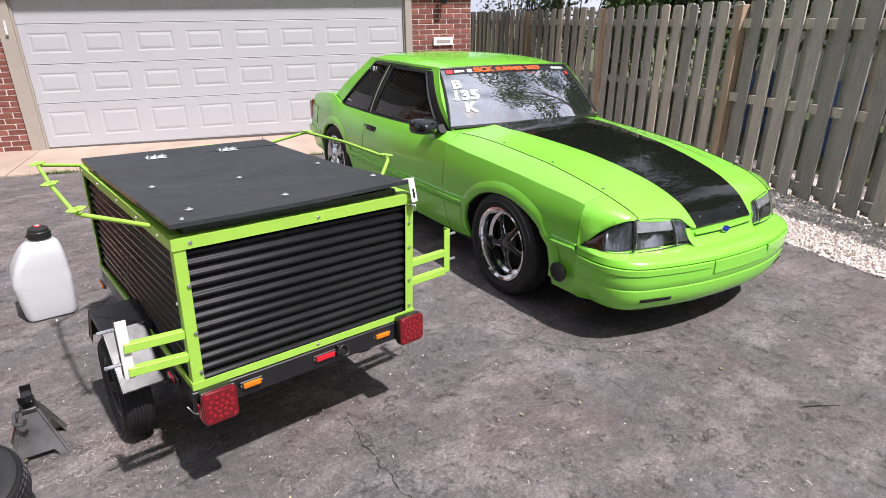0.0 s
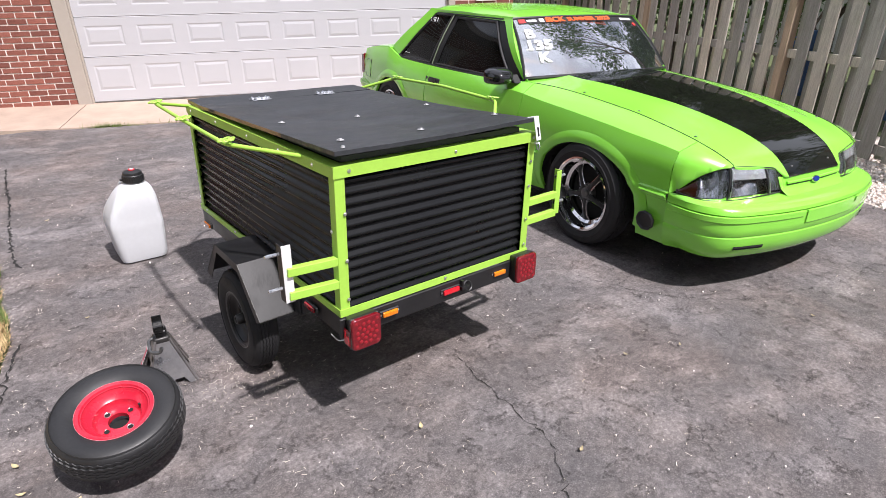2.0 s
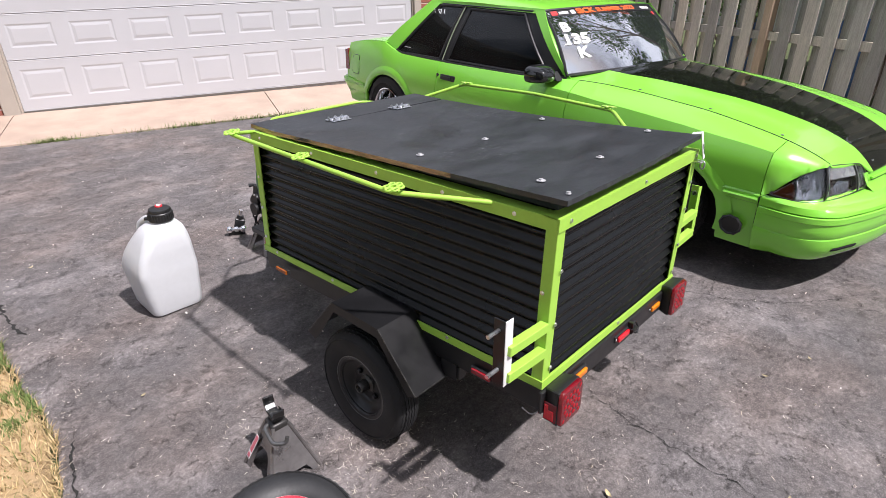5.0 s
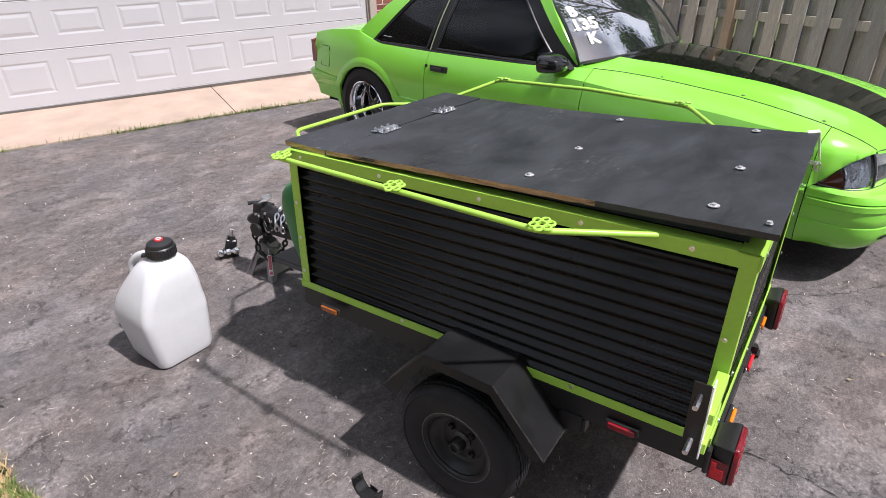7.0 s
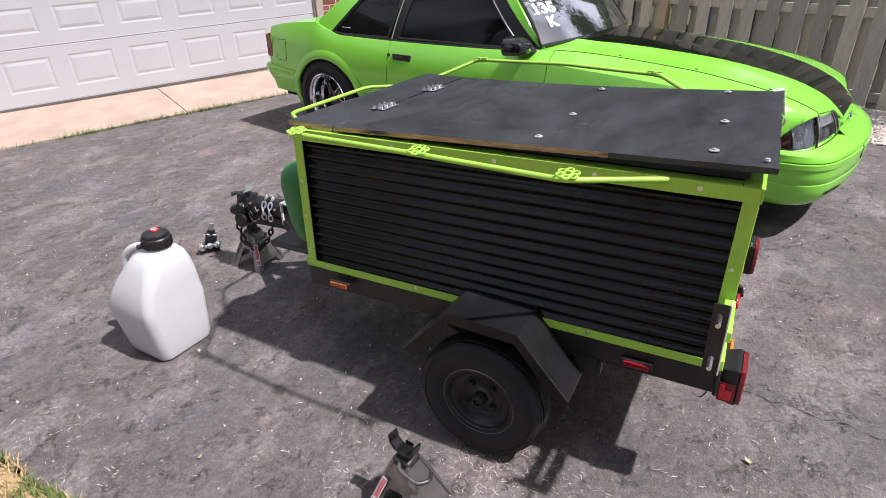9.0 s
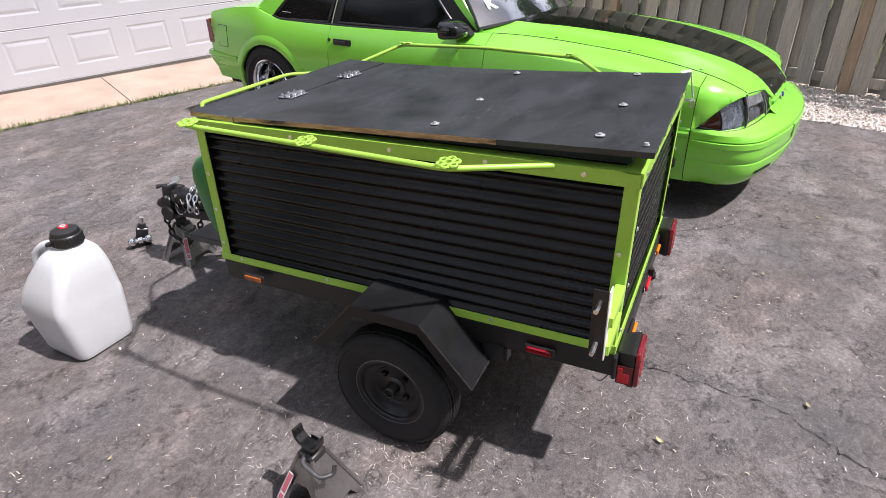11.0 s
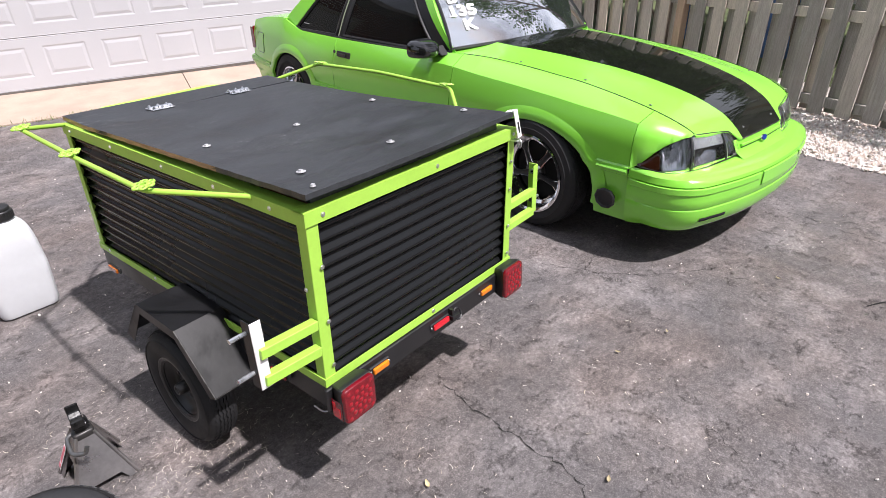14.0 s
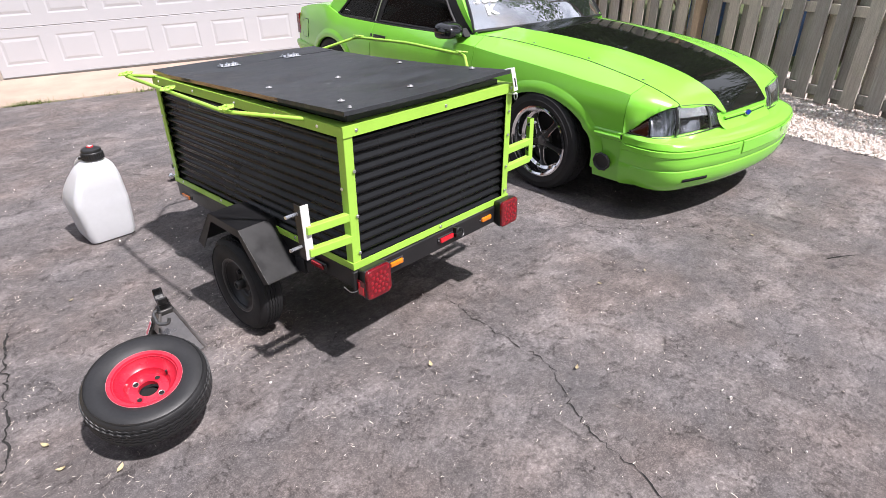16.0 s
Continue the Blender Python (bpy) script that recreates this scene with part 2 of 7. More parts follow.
M["red_mid"] = mat("red_diode", (0.27, 0.007, 0.014), 0.08, var=0.2, scale=60, bumps=0.2, coat=0.4)
M["raw_steel"] = mat("bare_steel", (0.62, 0.62, 0.63), 0.42, 0.9, var=0.12, scale=12, stretch=(1, 1, 6))
M["rubber"] = mat("rubber", (0.013, 0.013, 0.014), 0.72, var=0.25, scale=10, grain=120, bumps=0.25, dist=0.002)
M["rubber_old"] = mat("dusty_rubber", (0.017, 0.017, 0.018), 0.50, var=0.3, scale=8, grain=90, bumps=0.3, dist=0.002)
M["panel_black"] = mat("black_corrugated_paint", (0.0075, 0.008, 0.0085), 0.25, var=0.25, scale=1.6, grain=70, bumps=0.05, rvar=0.10, spec=0.30)
M["lid_black"] = mat("black_bedliner_plywood", (0.030, 0.033, 0.037), 0.44, var=0.40, scale=3.5, grain=45, bumps=0.25, dist=0.003, rvar=0.14, stretch=(1, 2.2, 1))
# chalky scuffs on the lid
_ln, _lb = M["lid_black"].node_tree, M["lid_black"].node_tree.nodes["Principled BSDF"]
_ls = _lb.inputs["Base Color"].links[0].from_socket
_scuff = mix(_ln, 1.0, ramp(_ln, noise_of(_ln, 26.0, 8.0, 0.8, (1, 2.6, 1)), [(0.56, (0.0, 0.0, 0.0)), (0.70, (1.0, 1.0, 1.0))]), ramp(_ln, noise_of(_ln, 2.6, 3.0, 0.5), [(0.50, (0.0, 0.0, 0.0)), (0.64, (0.8, 0.8, 0.8))]), "MULTIPLY")
_ln.links.new(mix(_ln, _scuff, _ls, (0.30, 0.31, 0.32)), _lb.inputs["Base Color"])
M["ply"] = mat("bare_plywood_edge", (0.44, 0.28, 0.15), 0.8, var=0.5, scale=10, grain=60, bumps=0.5, stretch=(1, 1, 12))
_pn, _pb = M["ply"].node_tree, M["ply"].node_tree.nodes["Principled BSDF"]
_src = _pb.inputs["Base Color"].links[0].from_socket
_pn.links.new(mix(_pn, ramp(_pn, noise_of(_pn, 7.0, 6.0, 0.7, (1, 0.5, 3)), [(0.56, (0.0, 0.0, 0.0)), (0.66, (1.0, 1.0, 1.0))]), _src, (0.022, 0.021, 0.020)), _pb.inputs["Base Color"])
M["steel_black"] = mat("black_painted_steel", (0.012, 0.012, 0.013), 0.40, var=0.3, scale=7, bumps=0.12)
M["fender_black"] = mat("satin_black_fender", (0.010, 0.010, 0.011), 0.38, var=0.3, scale=7, bumps=0.08, spec=0.38)
M["jack_grey"] = mat("grey_painted_steel", (0.30, 0.285, 0.28), 0.34, 0.85, var=0.2, scale=12)
M["jack_dark"] = mat("dark_painted_steel", (0.035, 0.033, 0.032), 0.36, 0.3, var=0.2, scale=12)
M["steel_gloss"] = mat("gloss_black_steel", (0.010, 0.010, 0.010), 0.18, var=0.3, scale=20, bumps=0.1)
M["red_rim"] = mat("red_wheel_paint", (0.50, 0.018, 0.040), 0.26, var=0.08, scale=8, grain=120, bumps=0.08, coat=0.3)
M["red_lens"] = mat("red_lens", (0.15, 0.004, 0.009), 0.12, var=0.35, scale=60, grain=140, bumps=0.5, dist=0.003, coat=0.4)
M["red_bright"] = mat("red_reflector", (0.62, 0.012, 0.022), 0.14, var=0.25, scale=120, grain=160, bumps=0.4, coat=0.4)
M["amber"] = mat("amber_lens", (0.72, 0.20, 0.008), 0.15, var=0.2, scale=90, bumps=0.4, coat=0.4)
M["amber_side"] = mat("weathered_amber_lens", (0.34, 0.085, 0.010), 0.2, var=0.3, scale=60, bumps=0.3, coat=0.3)
M["amber_dark"] = mat("dark_amber_lens", (0.020, 0.006, 0.003), 0.12, var=0.2, bumps=0.1, coat=0.4)
M["jug"] = mat("milky_plastic", (0.60, 0.61, 0.63), 0.38, var=0.03, scale=5, grain=40, bumps=0.06, rvar=0.06)
_js = M["jug"].node_tree.nodes["Principled BSDF"]
_js.inputs["Subsurface Weight"].default_value = 0.35
_js.inputs["Subsurface Radius"].default_value = (0.03, 0.03, 0.03)
M["red_plastic"] = mat("red_plastic", (0.62, 0.03, 0.04), 0.4)
M["green_plastic"] = mat("green_plastic", (0.018, 0.17, 0.035), 0.45, var=0.12)
M["white_vinyl"] = mat("white_vinyl", (0.80, 0.80, 0.80), 0.5, var=0.03, bumps=0)
M["orange_vinyl"] = mat("orange_vinyl", (0.80, 0.13, 0.02), 0.5, var=0.03, bumps=0)
M["red_vinyl"] = mat("red_vinyl", (0.62, 0.03, 0.03), 0.5, var=0.03, bumps=0)
M["blue_enamel"] = mat("blue_enamel", (0.01, 0.03, 0.22), 0.2, var=0.05, bumps=0)
M["blue_far"] = mat("blue_tarp", (0.08, 0.16, 0.34), 0.6, var=0.2)
M["siding"] = mat("pale_siding", (0.66, 0.65, 0.62), 0.7, var=0.06)
M["roofing"] = mat("grey_shingle", (0.13, 0.12, 0.115), 0.9, var=0.3, grain=90, bumps=0.4)
M["leaf"] = island_mat("tree_leaves", [(0.045, 0.10, 0.02), (0.07, 0.135, 0.03), (0.10, 0.17, 0.04), (0.035, 0.08, 0.018)], 0.6)
M["bark"] = mat("bark", (0.13, 0.10, 0.075), 0.95, var=0.4, scale=14, grain=60, bumps=0.9, dist=0.02, stretch=(3, 3, 0.6))
M["dead_leaf"] = mat("pale_dead_leaf", (0.62, 0.52, 0.30), 0.8, var=0.25, scale=40, rand=0.45)
M["strip_pale"] = mat("pale_strip", (0.30, 0.34, 0.24), 0.4, var=0.1, bumps=0)
M["crack"] = mat("open_crack", (0.018, 0.017, 0.016), 0.95, var=0.3, bumps=0.3)
M["fibre"] = island_mat("dry_fibres", [(0.62, 0.55, 0.45), (0.76, 0.70, 0.62), (0.44, 0.37, 0.29), (0.66, 0.63, 0.59)], 0.85)
M["pale_edge"] = mat("chip_highlight_pale", (0.62, 0.22, 0.25), 0.25, var=0.4, scale=40)
M["sticker"] = mat("pink_white_sticker", (0.62, 0.16, 0.20), 0.5, var=0.1)
M["interior"] = mat("dark_cabin", (0.02, 0.02, 0.021), 0.85, var=0.3)


# ---- mesh helpers ----
def mesh_of(bm, name, material, smooth=False):
    me = bpy.data.meshes.new(name)
    bmesh.ops.recalc_face_normals(bm, faces=bm.faces)
    bm.to_mesh(me)
    bm.free()
    for m in material if isinstance(material, (list, tuple)) else [material]:
        me.materials.append(m)
    if smooth:
        me.shade_smooth()
        me.set_sharp_from_angle(angle=radians(smooth if smooth is not True else 38))
    return me


def part(name, bm, material, parent=None, label="", smooth=False, m=None):
    ob = new(name, mesh_of(bm, name, material, smooth))
    if parent is not None:
        ob.parent = parent
    if m is not None:
        ob.matrix_basis = m
    if label:
        tagged(ob, label)
    return ob


def root(name, m, label, category, group="", kind=""):
    ob = new(name)
    ob.empty_display_size = 0.1
    ob.matrix_basis = m
    return tagged(ob, label, category, group, kind)


def put(src, dst=None, m=None):
    """Adds the faces of bmesh src to dst."""
    if m is not None:
        bmesh.ops.transform(src, matrix=m, verts=src.verts)
    me = bpy.data.meshes.new("tmp")
    src.to_mesh(me)
    src.free()
    dst.from_mesh(me)
    bpy.data.meshes.remove(me)
    return dst


def box(x0, x1, y0, y1, z0, z1, bevel=0.0, seg=1, m=None):
    bm = bmesh.new()
    bmesh.ops.create_cube(bm, size=1.0, matrix=Matrix.Translation(((x0 + x1) / 2, (y0 + y1) / 2, (z0 + z1) / 2)) @ Matrix.Diagonal((abs(x1 - x0), abs(y1 - y0), abs(z1 - z0), 1)))
    if bevel:
        bmesh.ops.bevel(bm, geom=list(bm.edges), offset=bevel, segments=seg, affect="EDGES", profile=0.5)
    if m is not None:
        bmesh.ops.transform(bm, matrix=m, verts=bm.verts)
    return bm


def boxes(*rows, bevel=0.0):
    bm = bmesh.new()
    for r in rows:
        put(box(*r, bevel=bevel), bm)
    return bm


def lathe(profile, n=32, m=None, arc=2 * math.pi):
    """Turns (radius, height) pairs round z; a profile that ends where it began gives a ring."""
    bm = bmesh.new()
    closed = arc > 6.28
    cols = n if closed else n + 1
    rings = []
    for r, z in profile:
        if r < 1e-6:
            rings.append([bm.verts.new((0, 0, z))] * cols)
        else:
            rings.append([bm.verts.new((r * math.cos(arc * i / n), r * math.sin(arc * i / n), z)) for i in range(cols)])
    for a, b in zip(rings, rings[1:]):
        for i in range(n):
            j = (i + 1) % cols
            f = [v for k, v in enumerate((a[i], a[j], b[j], b[i])) if v not in (a[i], a[j], b[j], b[i])[:k]]
            if len(f) > 2:
                bm.faces.new(f)
    bmesh.ops.remove_doubles(bm, verts=bm.verts, dist=1e-6)
    if m is not None:
        bmesh.ops.transform(bm, matrix=m, verts=bm.verts)
    return bm


def tube(points, r, n=10, closed=False, caps=True):
    """A round bar along a line of points."""
    bm = bmesh.new()
    P = [Vector(p) for p in points]
    rings, up = [], None
    for i, p in enumerate(P):
        a = P[i - 1] if (i or closed) else p
        b = P[(i + 1) % len(P)] if (i < len(P) - 1 or closed) else p
        d = (b - a).normalized()
        if up is None:
            up = Vector((0, 0, 1)) if abs(d.z) < 0.9 else Vector((1, 0, 0))
        side = d.cross(up).normalized()
        up = side.cross(d).normalized()
        rr = r[i] if isinstance(r, (list, tuple)) else r
        rings.append([bm.verts.new(p + rr * (math.cos(2 * math.pi * k / n) * side + math.sin(2 * math.pi * k / n) * up)) for k in range(n)])
    pairs = list(zip(rings, rings[1:])) + ([(rings[-1], rings[0])] if closed else [])
    for a, b in pairs:
        for k in range(n):
            bm.faces.new((a[k], a[(k + 1) % n], b[(k + 1) % n], b[k]))
    if caps and not closed:
        bm.faces.new(rings[0])
        bm.faces.new(rings[-1][::-1])
    return bm


def rounded(points, r=0.03, n=5):
    """Rounds the corners of a line of points."""
    P = [Vector(p) for p in points]
    out = [P[0]]
    for a, b, c in zip(P, P[1:], P[2:]):
        u, v = (a - b), (c - b)
        k = min(r, u.length * 0.45, v.length * 0.45)
        s, e = b + u.normalized() * k, b + v.normalized() * k
        for i in range(n + 1):
            t = i / n
            out.append(s * (1 - t) ** 2 + b * 2 * t * (1 - t) + e * t * t)
    return out + [P[-1]]


def prism(poly, depth, m=None, bevel=0.0):
    """A flat outline (x, y), raised by depth along z."""
    bm = bmesh.new()
    f = bm.faces.new([bm.verts.new((x, y, 0)) for x, y in poly])
    g = bmesh.ops.extrude_face_region(bm, geom=[f])
    bmesh.ops.translate(bm, vec=(0, 0, depth), verts=[v for v in g["geom"] if isinstance(v, bmesh.types.BMVert)])
    if bevel:
        bmesh.ops.bevel(bm, geom=list(bm.edges), offset=bevel, segments=1, affect="EDGES")
    if m is not None:
        bmesh.ops.transform(bm, matrix=m, verts=bm.verts)
    return bm


def grid(fn, nu, nv):
    """A sheet of points fn(a, b), with a and b from 0 to 1."""
    bm = bmesh.new()
    V = [[bm.verts.new(fn(i / nu, j / nv)) for j in range(nv + 1)] for i in range(nu + 1)]
    for i in range(nu):
        for j in range(nv):
            bm.faces.new((V[i][j], V[i + 1][j], V[i + 1][j + 1], V[i][j + 1]))
    return bm


def thick(bm, t):
    """Gives a sheet the thickness t, to the back of its faces."""
    bmesh.ops.recalc_face_normals(bm, faces=bm.faces)
    bmesh.ops.solidify(bm, geom=list(bm.faces), thickness=t)
    return bm


def shell(bm, vec):
    """Closes a sheet into a plate: a second skin at the offset vec, and walls round the edge."""
    faces = list(bm.faces)
    g = bmesh.ops.extrude_face_region(bm, geom=faces, use_keep_orig=True)
    bmesh.ops.translate(bm, vec=vec, verts=[v for v in g["geom"] if isinstance(v, bmesh.types.BMVert)])
    return bm


def bar(a, b, w, h, bevel=0.0):
    """A square bar from a to b."""
    a, b = Vector(a), Vector(b)
    d = b - a
    m = Matrix.Translation(a) @ d.to_track_quat("Y", "Z").to_matrix().to_4x4()
    return box(-w / 2, w / 2, 0, d.length, -h / 2, h / 2, bevel, m=m)


def pieces(name, V, F, material, parent=None, label="", category="", kind="stuff"):
    """Many small pieces joined into one object, from arrays."""
    me = bpy.data.meshes.new(name)
    me.from_pydata([tuple(v) for v in V], [], [tuple(f) for f in F])
    me.materials.append(material)
    ob = new(name, me)
    if parent is not None:
        ob.parent = parent
    return tagged(ob, label, category, "", kind)


def curve_of(table):
    """A smooth curve through (x, y) pairs, monotone between them."""
    X = [p[0] for p in table]
    Y = [p[1] for p in table]
    D = [(Y[i + 1] - Y[i]) / (X[i + 1] - X[i]) for i in range(len(X) - 1)]
    S = [D[0]] + [0 if a * b <= 0 else 2 * a * b / (a + b) for a, b in zip(D, D[1:])] + [D[-1]]

    def at(x):
        if x <= X[0]:
            return Y[0]
        if x >= X[-1]:
            return Y[-1]
        i = max(k for k in range(len(X) - 1) if X[k] <= x)
        hh = X[i + 1] - X[i]
        t = (x - X[i]) / hh
        return (Y[i] * (1 + 2 * t) * (1 - t) ** 2 + S[i] * hh * t * (1 - t) ** 2 + Y[i + 1] * t * t * (3 - 2 * t) + S[i + 1] * hh * t * t * (t - 1))
    return at


def bolt_bm(r=0.007, h=0.006):
    bm = lathe([(0, 0), (r * 1.5, 0), (r * 1.5, h * 0.35), (r, h * 0.4), (r * 0.9, h), (0, h)], 8)
    return bm


# ---- the place: ground, drive, apron, gravel, lawn ----
# house frame: x along the garage front, y into the house, z up from the door's sill
HOUSE = pose(0.915, 8.62, 0.042, 0.6, -1.5, -23.2)
HX, HY = Vector((math.cos(radians(-23.2)), math.sin(radians(-23.2)), 0)), Vector((math.sin(radians(23.2)), math.cos(radians(23.2)), 0))


def at_house(u, d, z=0.0):
    p = Vector((0.915, 8.62, 0)) + HX * u + HY * d
    return (p.x, p.y, z)


part("ground", grid(lambda a, b: (-400 + 800 * a, -400 + 800 * b, -0.05), 8, 8), M["far_ground"])
tagged(bpy.data.objects["ground"], "wide dry lawn and bare earth around the drive", "ground", "", "structure")

EDGE = curve_of([(-6.0, -2.6), (0.0, -1.35), (1.4, -1.0), (2.2, -0.735), (2.57, -0.624), (2.88, -0.533), (3.24, -0.462), (3.61, -0.468), (4.03, -0.455), (4.8, -0.45), (5.74, -0.41), (8.2, -0.45)])


def lawn_edge(y):
    return EDGE(y) + 0.010 * math.sin(7 * y) + 0.007 * math.sin(23 * y + 1) + 0.004 * math.sin(61 * y)


GRAV = lambda y: 4.62 + 0.30 * (y - 0.8) + 0.015 * math.sin(5 * y) + 0.01 * math.sin(17 * y)


def drive_point(a, b):
    y = -7.0 + 14.6 * a
    x0, x1 = lawn_edge(y), GRAV(y) + 0.10
    x = x0 + (x1 - x0) * b
    apron = 8.62 - 0.90 * 1.088 - 0.4286 * (x - 0.915)
    y = min(y, apron + 0.03)
    return (x, y, 0.006 * noise.noise(Vector((x * 1.1, y * 1.1, 0))) * min(1, 4 * b, 4 * (1 - b)) - (0.012 if b in (0, 1) else 0))


bm = grid(drive_point, 180, 60)
drive = part("road_drive", bm, M["asphalt"], smooth=True)
tagged(drive, "worn grey asphalt driveway with cracks and pale scuffs", "driveway", "", "structure")

# concrete apron in front of the garage, in three slabs, flush with the asphalt
def apron_front(u):
    return -1.22 + 0.09 * max(0.0, min(3.9, u))


apron = root("pavement_apron", Matrix.Identity(4), "tan concrete apron slab in front of the garage", "pavement", "", "structure")
for u0, u1 in ((-7.0, -0.04), (-0.03, 2.615), (2.625, 7.5)):
    bm = bmesh.new()
    cols = [[bm.verts.new((u, apron_front(u) + (0.25 - apron_front(u)) * k / 4, 0.0)) for k in range(5)] for u in [u0 + (u1 - u0) * q / 12 for q in range(13)]]
    for a, b in zip(cols, cols[1:]):
        for k in range(4):
            bm.faces.new((a[k], b[k], b[k + 1], a[k + 1]))
    shell(bm, (0, 0, -0.08))
    # the slabs ramp up to the door's sill
    for v in bm.verts:
        v.co.z += (0.038 + 0.016 * max(-1.0, min(5.0, v.co.x))) * min(1.0, (v.co.y - apron_front(v.co.x)) / -apron_front(v.co.x)) + 0.011
    o = part("slab", bm, M["concrete"], apron)
    o.matrix_basis = pose(0.915, 8.62, 0.002, 0, 0, -23.2)

# gravel bed beside the fence
bm = grid(lambda a, b: (GRAV(-6 + 13 * a) + 2.3 * b, -6 + 13 * a, 0.0 + 0.035 * math.sin(math.pi * min(1, b * 2.2) / 2) + 0.012 * noise.noise(Vector((b * 6, a * 40, 3)))), 70, 12)
part("ground_gravel", bm, M["gravel_bed"], smooth=True)
tagged(bpy.data.objects["ground_gravel"], "bed of pale pinkish gravel along the fence", "gravel", "", "structure")


def stones(n, place, size, seed):
    rng = random.Random(seed)
    ico = [(0, 0, 1), (0.89, 0, 0.45), (0.28, 0.85, 0.45), (-0.72, 0.53, 0.45), (-0.72, -0.53, 0.45), (0.28, -0.85, 0.45), (0.72, 0.53, -0.45), (-0.28, 0.85, -0.45), (-0.89, 0, -0.45), (-0.28, -0.85, -0.45), (0.72, -0.53, -0.45), (0, 0, -1)]
    tri = [(0, 1, 2), (0, 2, 3), (0, 3, 4), (0, 4, 5), (0, 5, 1), (1, 6, 2), (2, 7, 3), (3, 8, 4), (4, 9, 5), (5, 10, 1), (2, 6, 7), (3, 7, 8), (4, 8, 9), (5, 9, 10), (1, 10, 6)]
    V, F = [], []
    for _ in range(n):
        x, y, z = place(rng)
        s = size * rng.uniform(0.5, 1.3)
        e = Euler((rng.uniform(0, 6), rng.uniform(0, 6), rng.uniform(0, 6))).to_matrix()
        k = Vector((rng.uniform(0.8, 1.3), rng.uniform(0.7, 1.1), rng.uniform(0.5, 0.8)))
        b = len(V)
        for p in ico:
            q = e @ Vector((p[0] * k.x, p[1] * k.y, p[2] * k.z)) * s * rng.uniform(0.85, 1.15)
            V.append((x + q.x, y + q.y, z + q.z))
        F += [(b + i, b + j, b + k2) for i, j, k2 in tri]
    return V, F


def gravel_place(rng):
    y = rng.uniform(-1.9, 3.4)
    b = rng.random() ** 0.8
    return GRAV(y) + 1.75 * b - 0.03 + rng.uniform(-0.03, 0.02), y, 0.004 + 0.035 * math.sin(math.pi * min(1, b * 2.2) / 2) + rng.uniform(0, 0.008)


V, F = stones(21000, gravel_place, 0.0115, 5)
pieces("gravel", V, F, M["gravel"], None, "loose pale pink and white pebbles beside the fence", "gravel")
V, F = stones(260, lambda r: (r.uniform(-0.4, 4.3), r.uniform(0.2, 6.6), 0.004), 0.0052, 8)
pieces("loose_grit", V, F, M["gravel"], None, "scattered small pale stones on the asphalt", "grit")

# blown straw and fibres on the asphalt
def fibres(n, seed):
    rng = random.Random(seed)
    V, F = [], []
    while len(F) < 3 * n:
        y = rng.uniform(0.2, 5.5)
        x = rng.choice([rng.uniform(-0.7, 3.6), lawn_edge(y) + abs(rng.gauss(0, 0.16)), rng.gauss(0.25, 0.55), rng.gauss(1.3, 0.5)])
        if x < lawn_edge(y) or x > GRAV(y) or noise.noise(Vector((x * 1.6, y * 1.6, 5))) < rng.uniform(-0.5, 0.45):
            continue
        a, bend, L, w = rng.uniform(0, 6.28), rng.gauss(0, 0.4), rng.uniform(0.003, 0.015) * rng.choice((0.6, 1, 1, 1.8)), rng.uniform(0.0005, 0.0014)
        p = Vector((x, y, 0.007 * noise.noise(Vector((x * 1.1, y * 1.1, 0))) + 0.004))
        k = len(V)
        for i in range(4):
            d = Vector((math.cos(a + bend * i), math.sin(a + bend * i), 0))
            s = Vector((-d.y, d.x, 0)) * w
            V += [p - s, p + s]
            p = p + d * L / 3 + Vector((0, 0, 0.0015 if i == 0 else 0))
        F += [(k + 2 * i, k + 2 * i + 1, k + 2 * i + 3, k + 2 * i + 2) for i in range(3)]
    return V, F


def swept(V, F, n, cx, cy, sx, sy, seed):
    """A drift of short straw caught in a hollow of the drive."""
    rng = random.Random(seed)
    for _ in range(n):
        x, y = rng.gauss(cx, sx), rng.gauss(cy, sy)
        if x < lawn_edge(y):
            continue
        a, bend, L, w = rng.uniform(0, 6.28), rng.gauss(0, 0.35), rng.uniform(0.006, 0.024), rng.uniform(0.0004, 0.0009)
        p = Vector((x, y, 0.007 * noise.noise(Vector((x * 1.1, y * 1.1, 0))) + 0.004))
        k = len(V)
        for i in range(4):
            d = Vector((math.cos(a + bend * i), math.sin(a + bend * i), 0))
            q = Vector((-d.y, d.x, 0)) * w
            V += [p - q, p + q]
            p = p + d * L / 3 + Vector((0, 0, 0.0015 if i == 0 else 0))
        F += [(k + 2 * i, k + 2 * i + 1, k + 2 * i + 3, k + 2 * i + 2) for i in range(3)]


V, F = fibres(1600, 44)
swept(V, F, 300, 0.22, 2.13, 0.14, 0.12, 45)
swept(V, F, 90, 0.05, 2.62, 0.16, 0.16, 46)
swept(V, F, 110, -0.45, 1.75, 0.12, 0.22, 47)
swept(V, F, 80, 0.55, 1.55, 0.22, 0.16, 48)
pieces("straw_litter", V, F, M["fibre"], None, "fine dry straw and fibres blown over the asphalt", "litter")

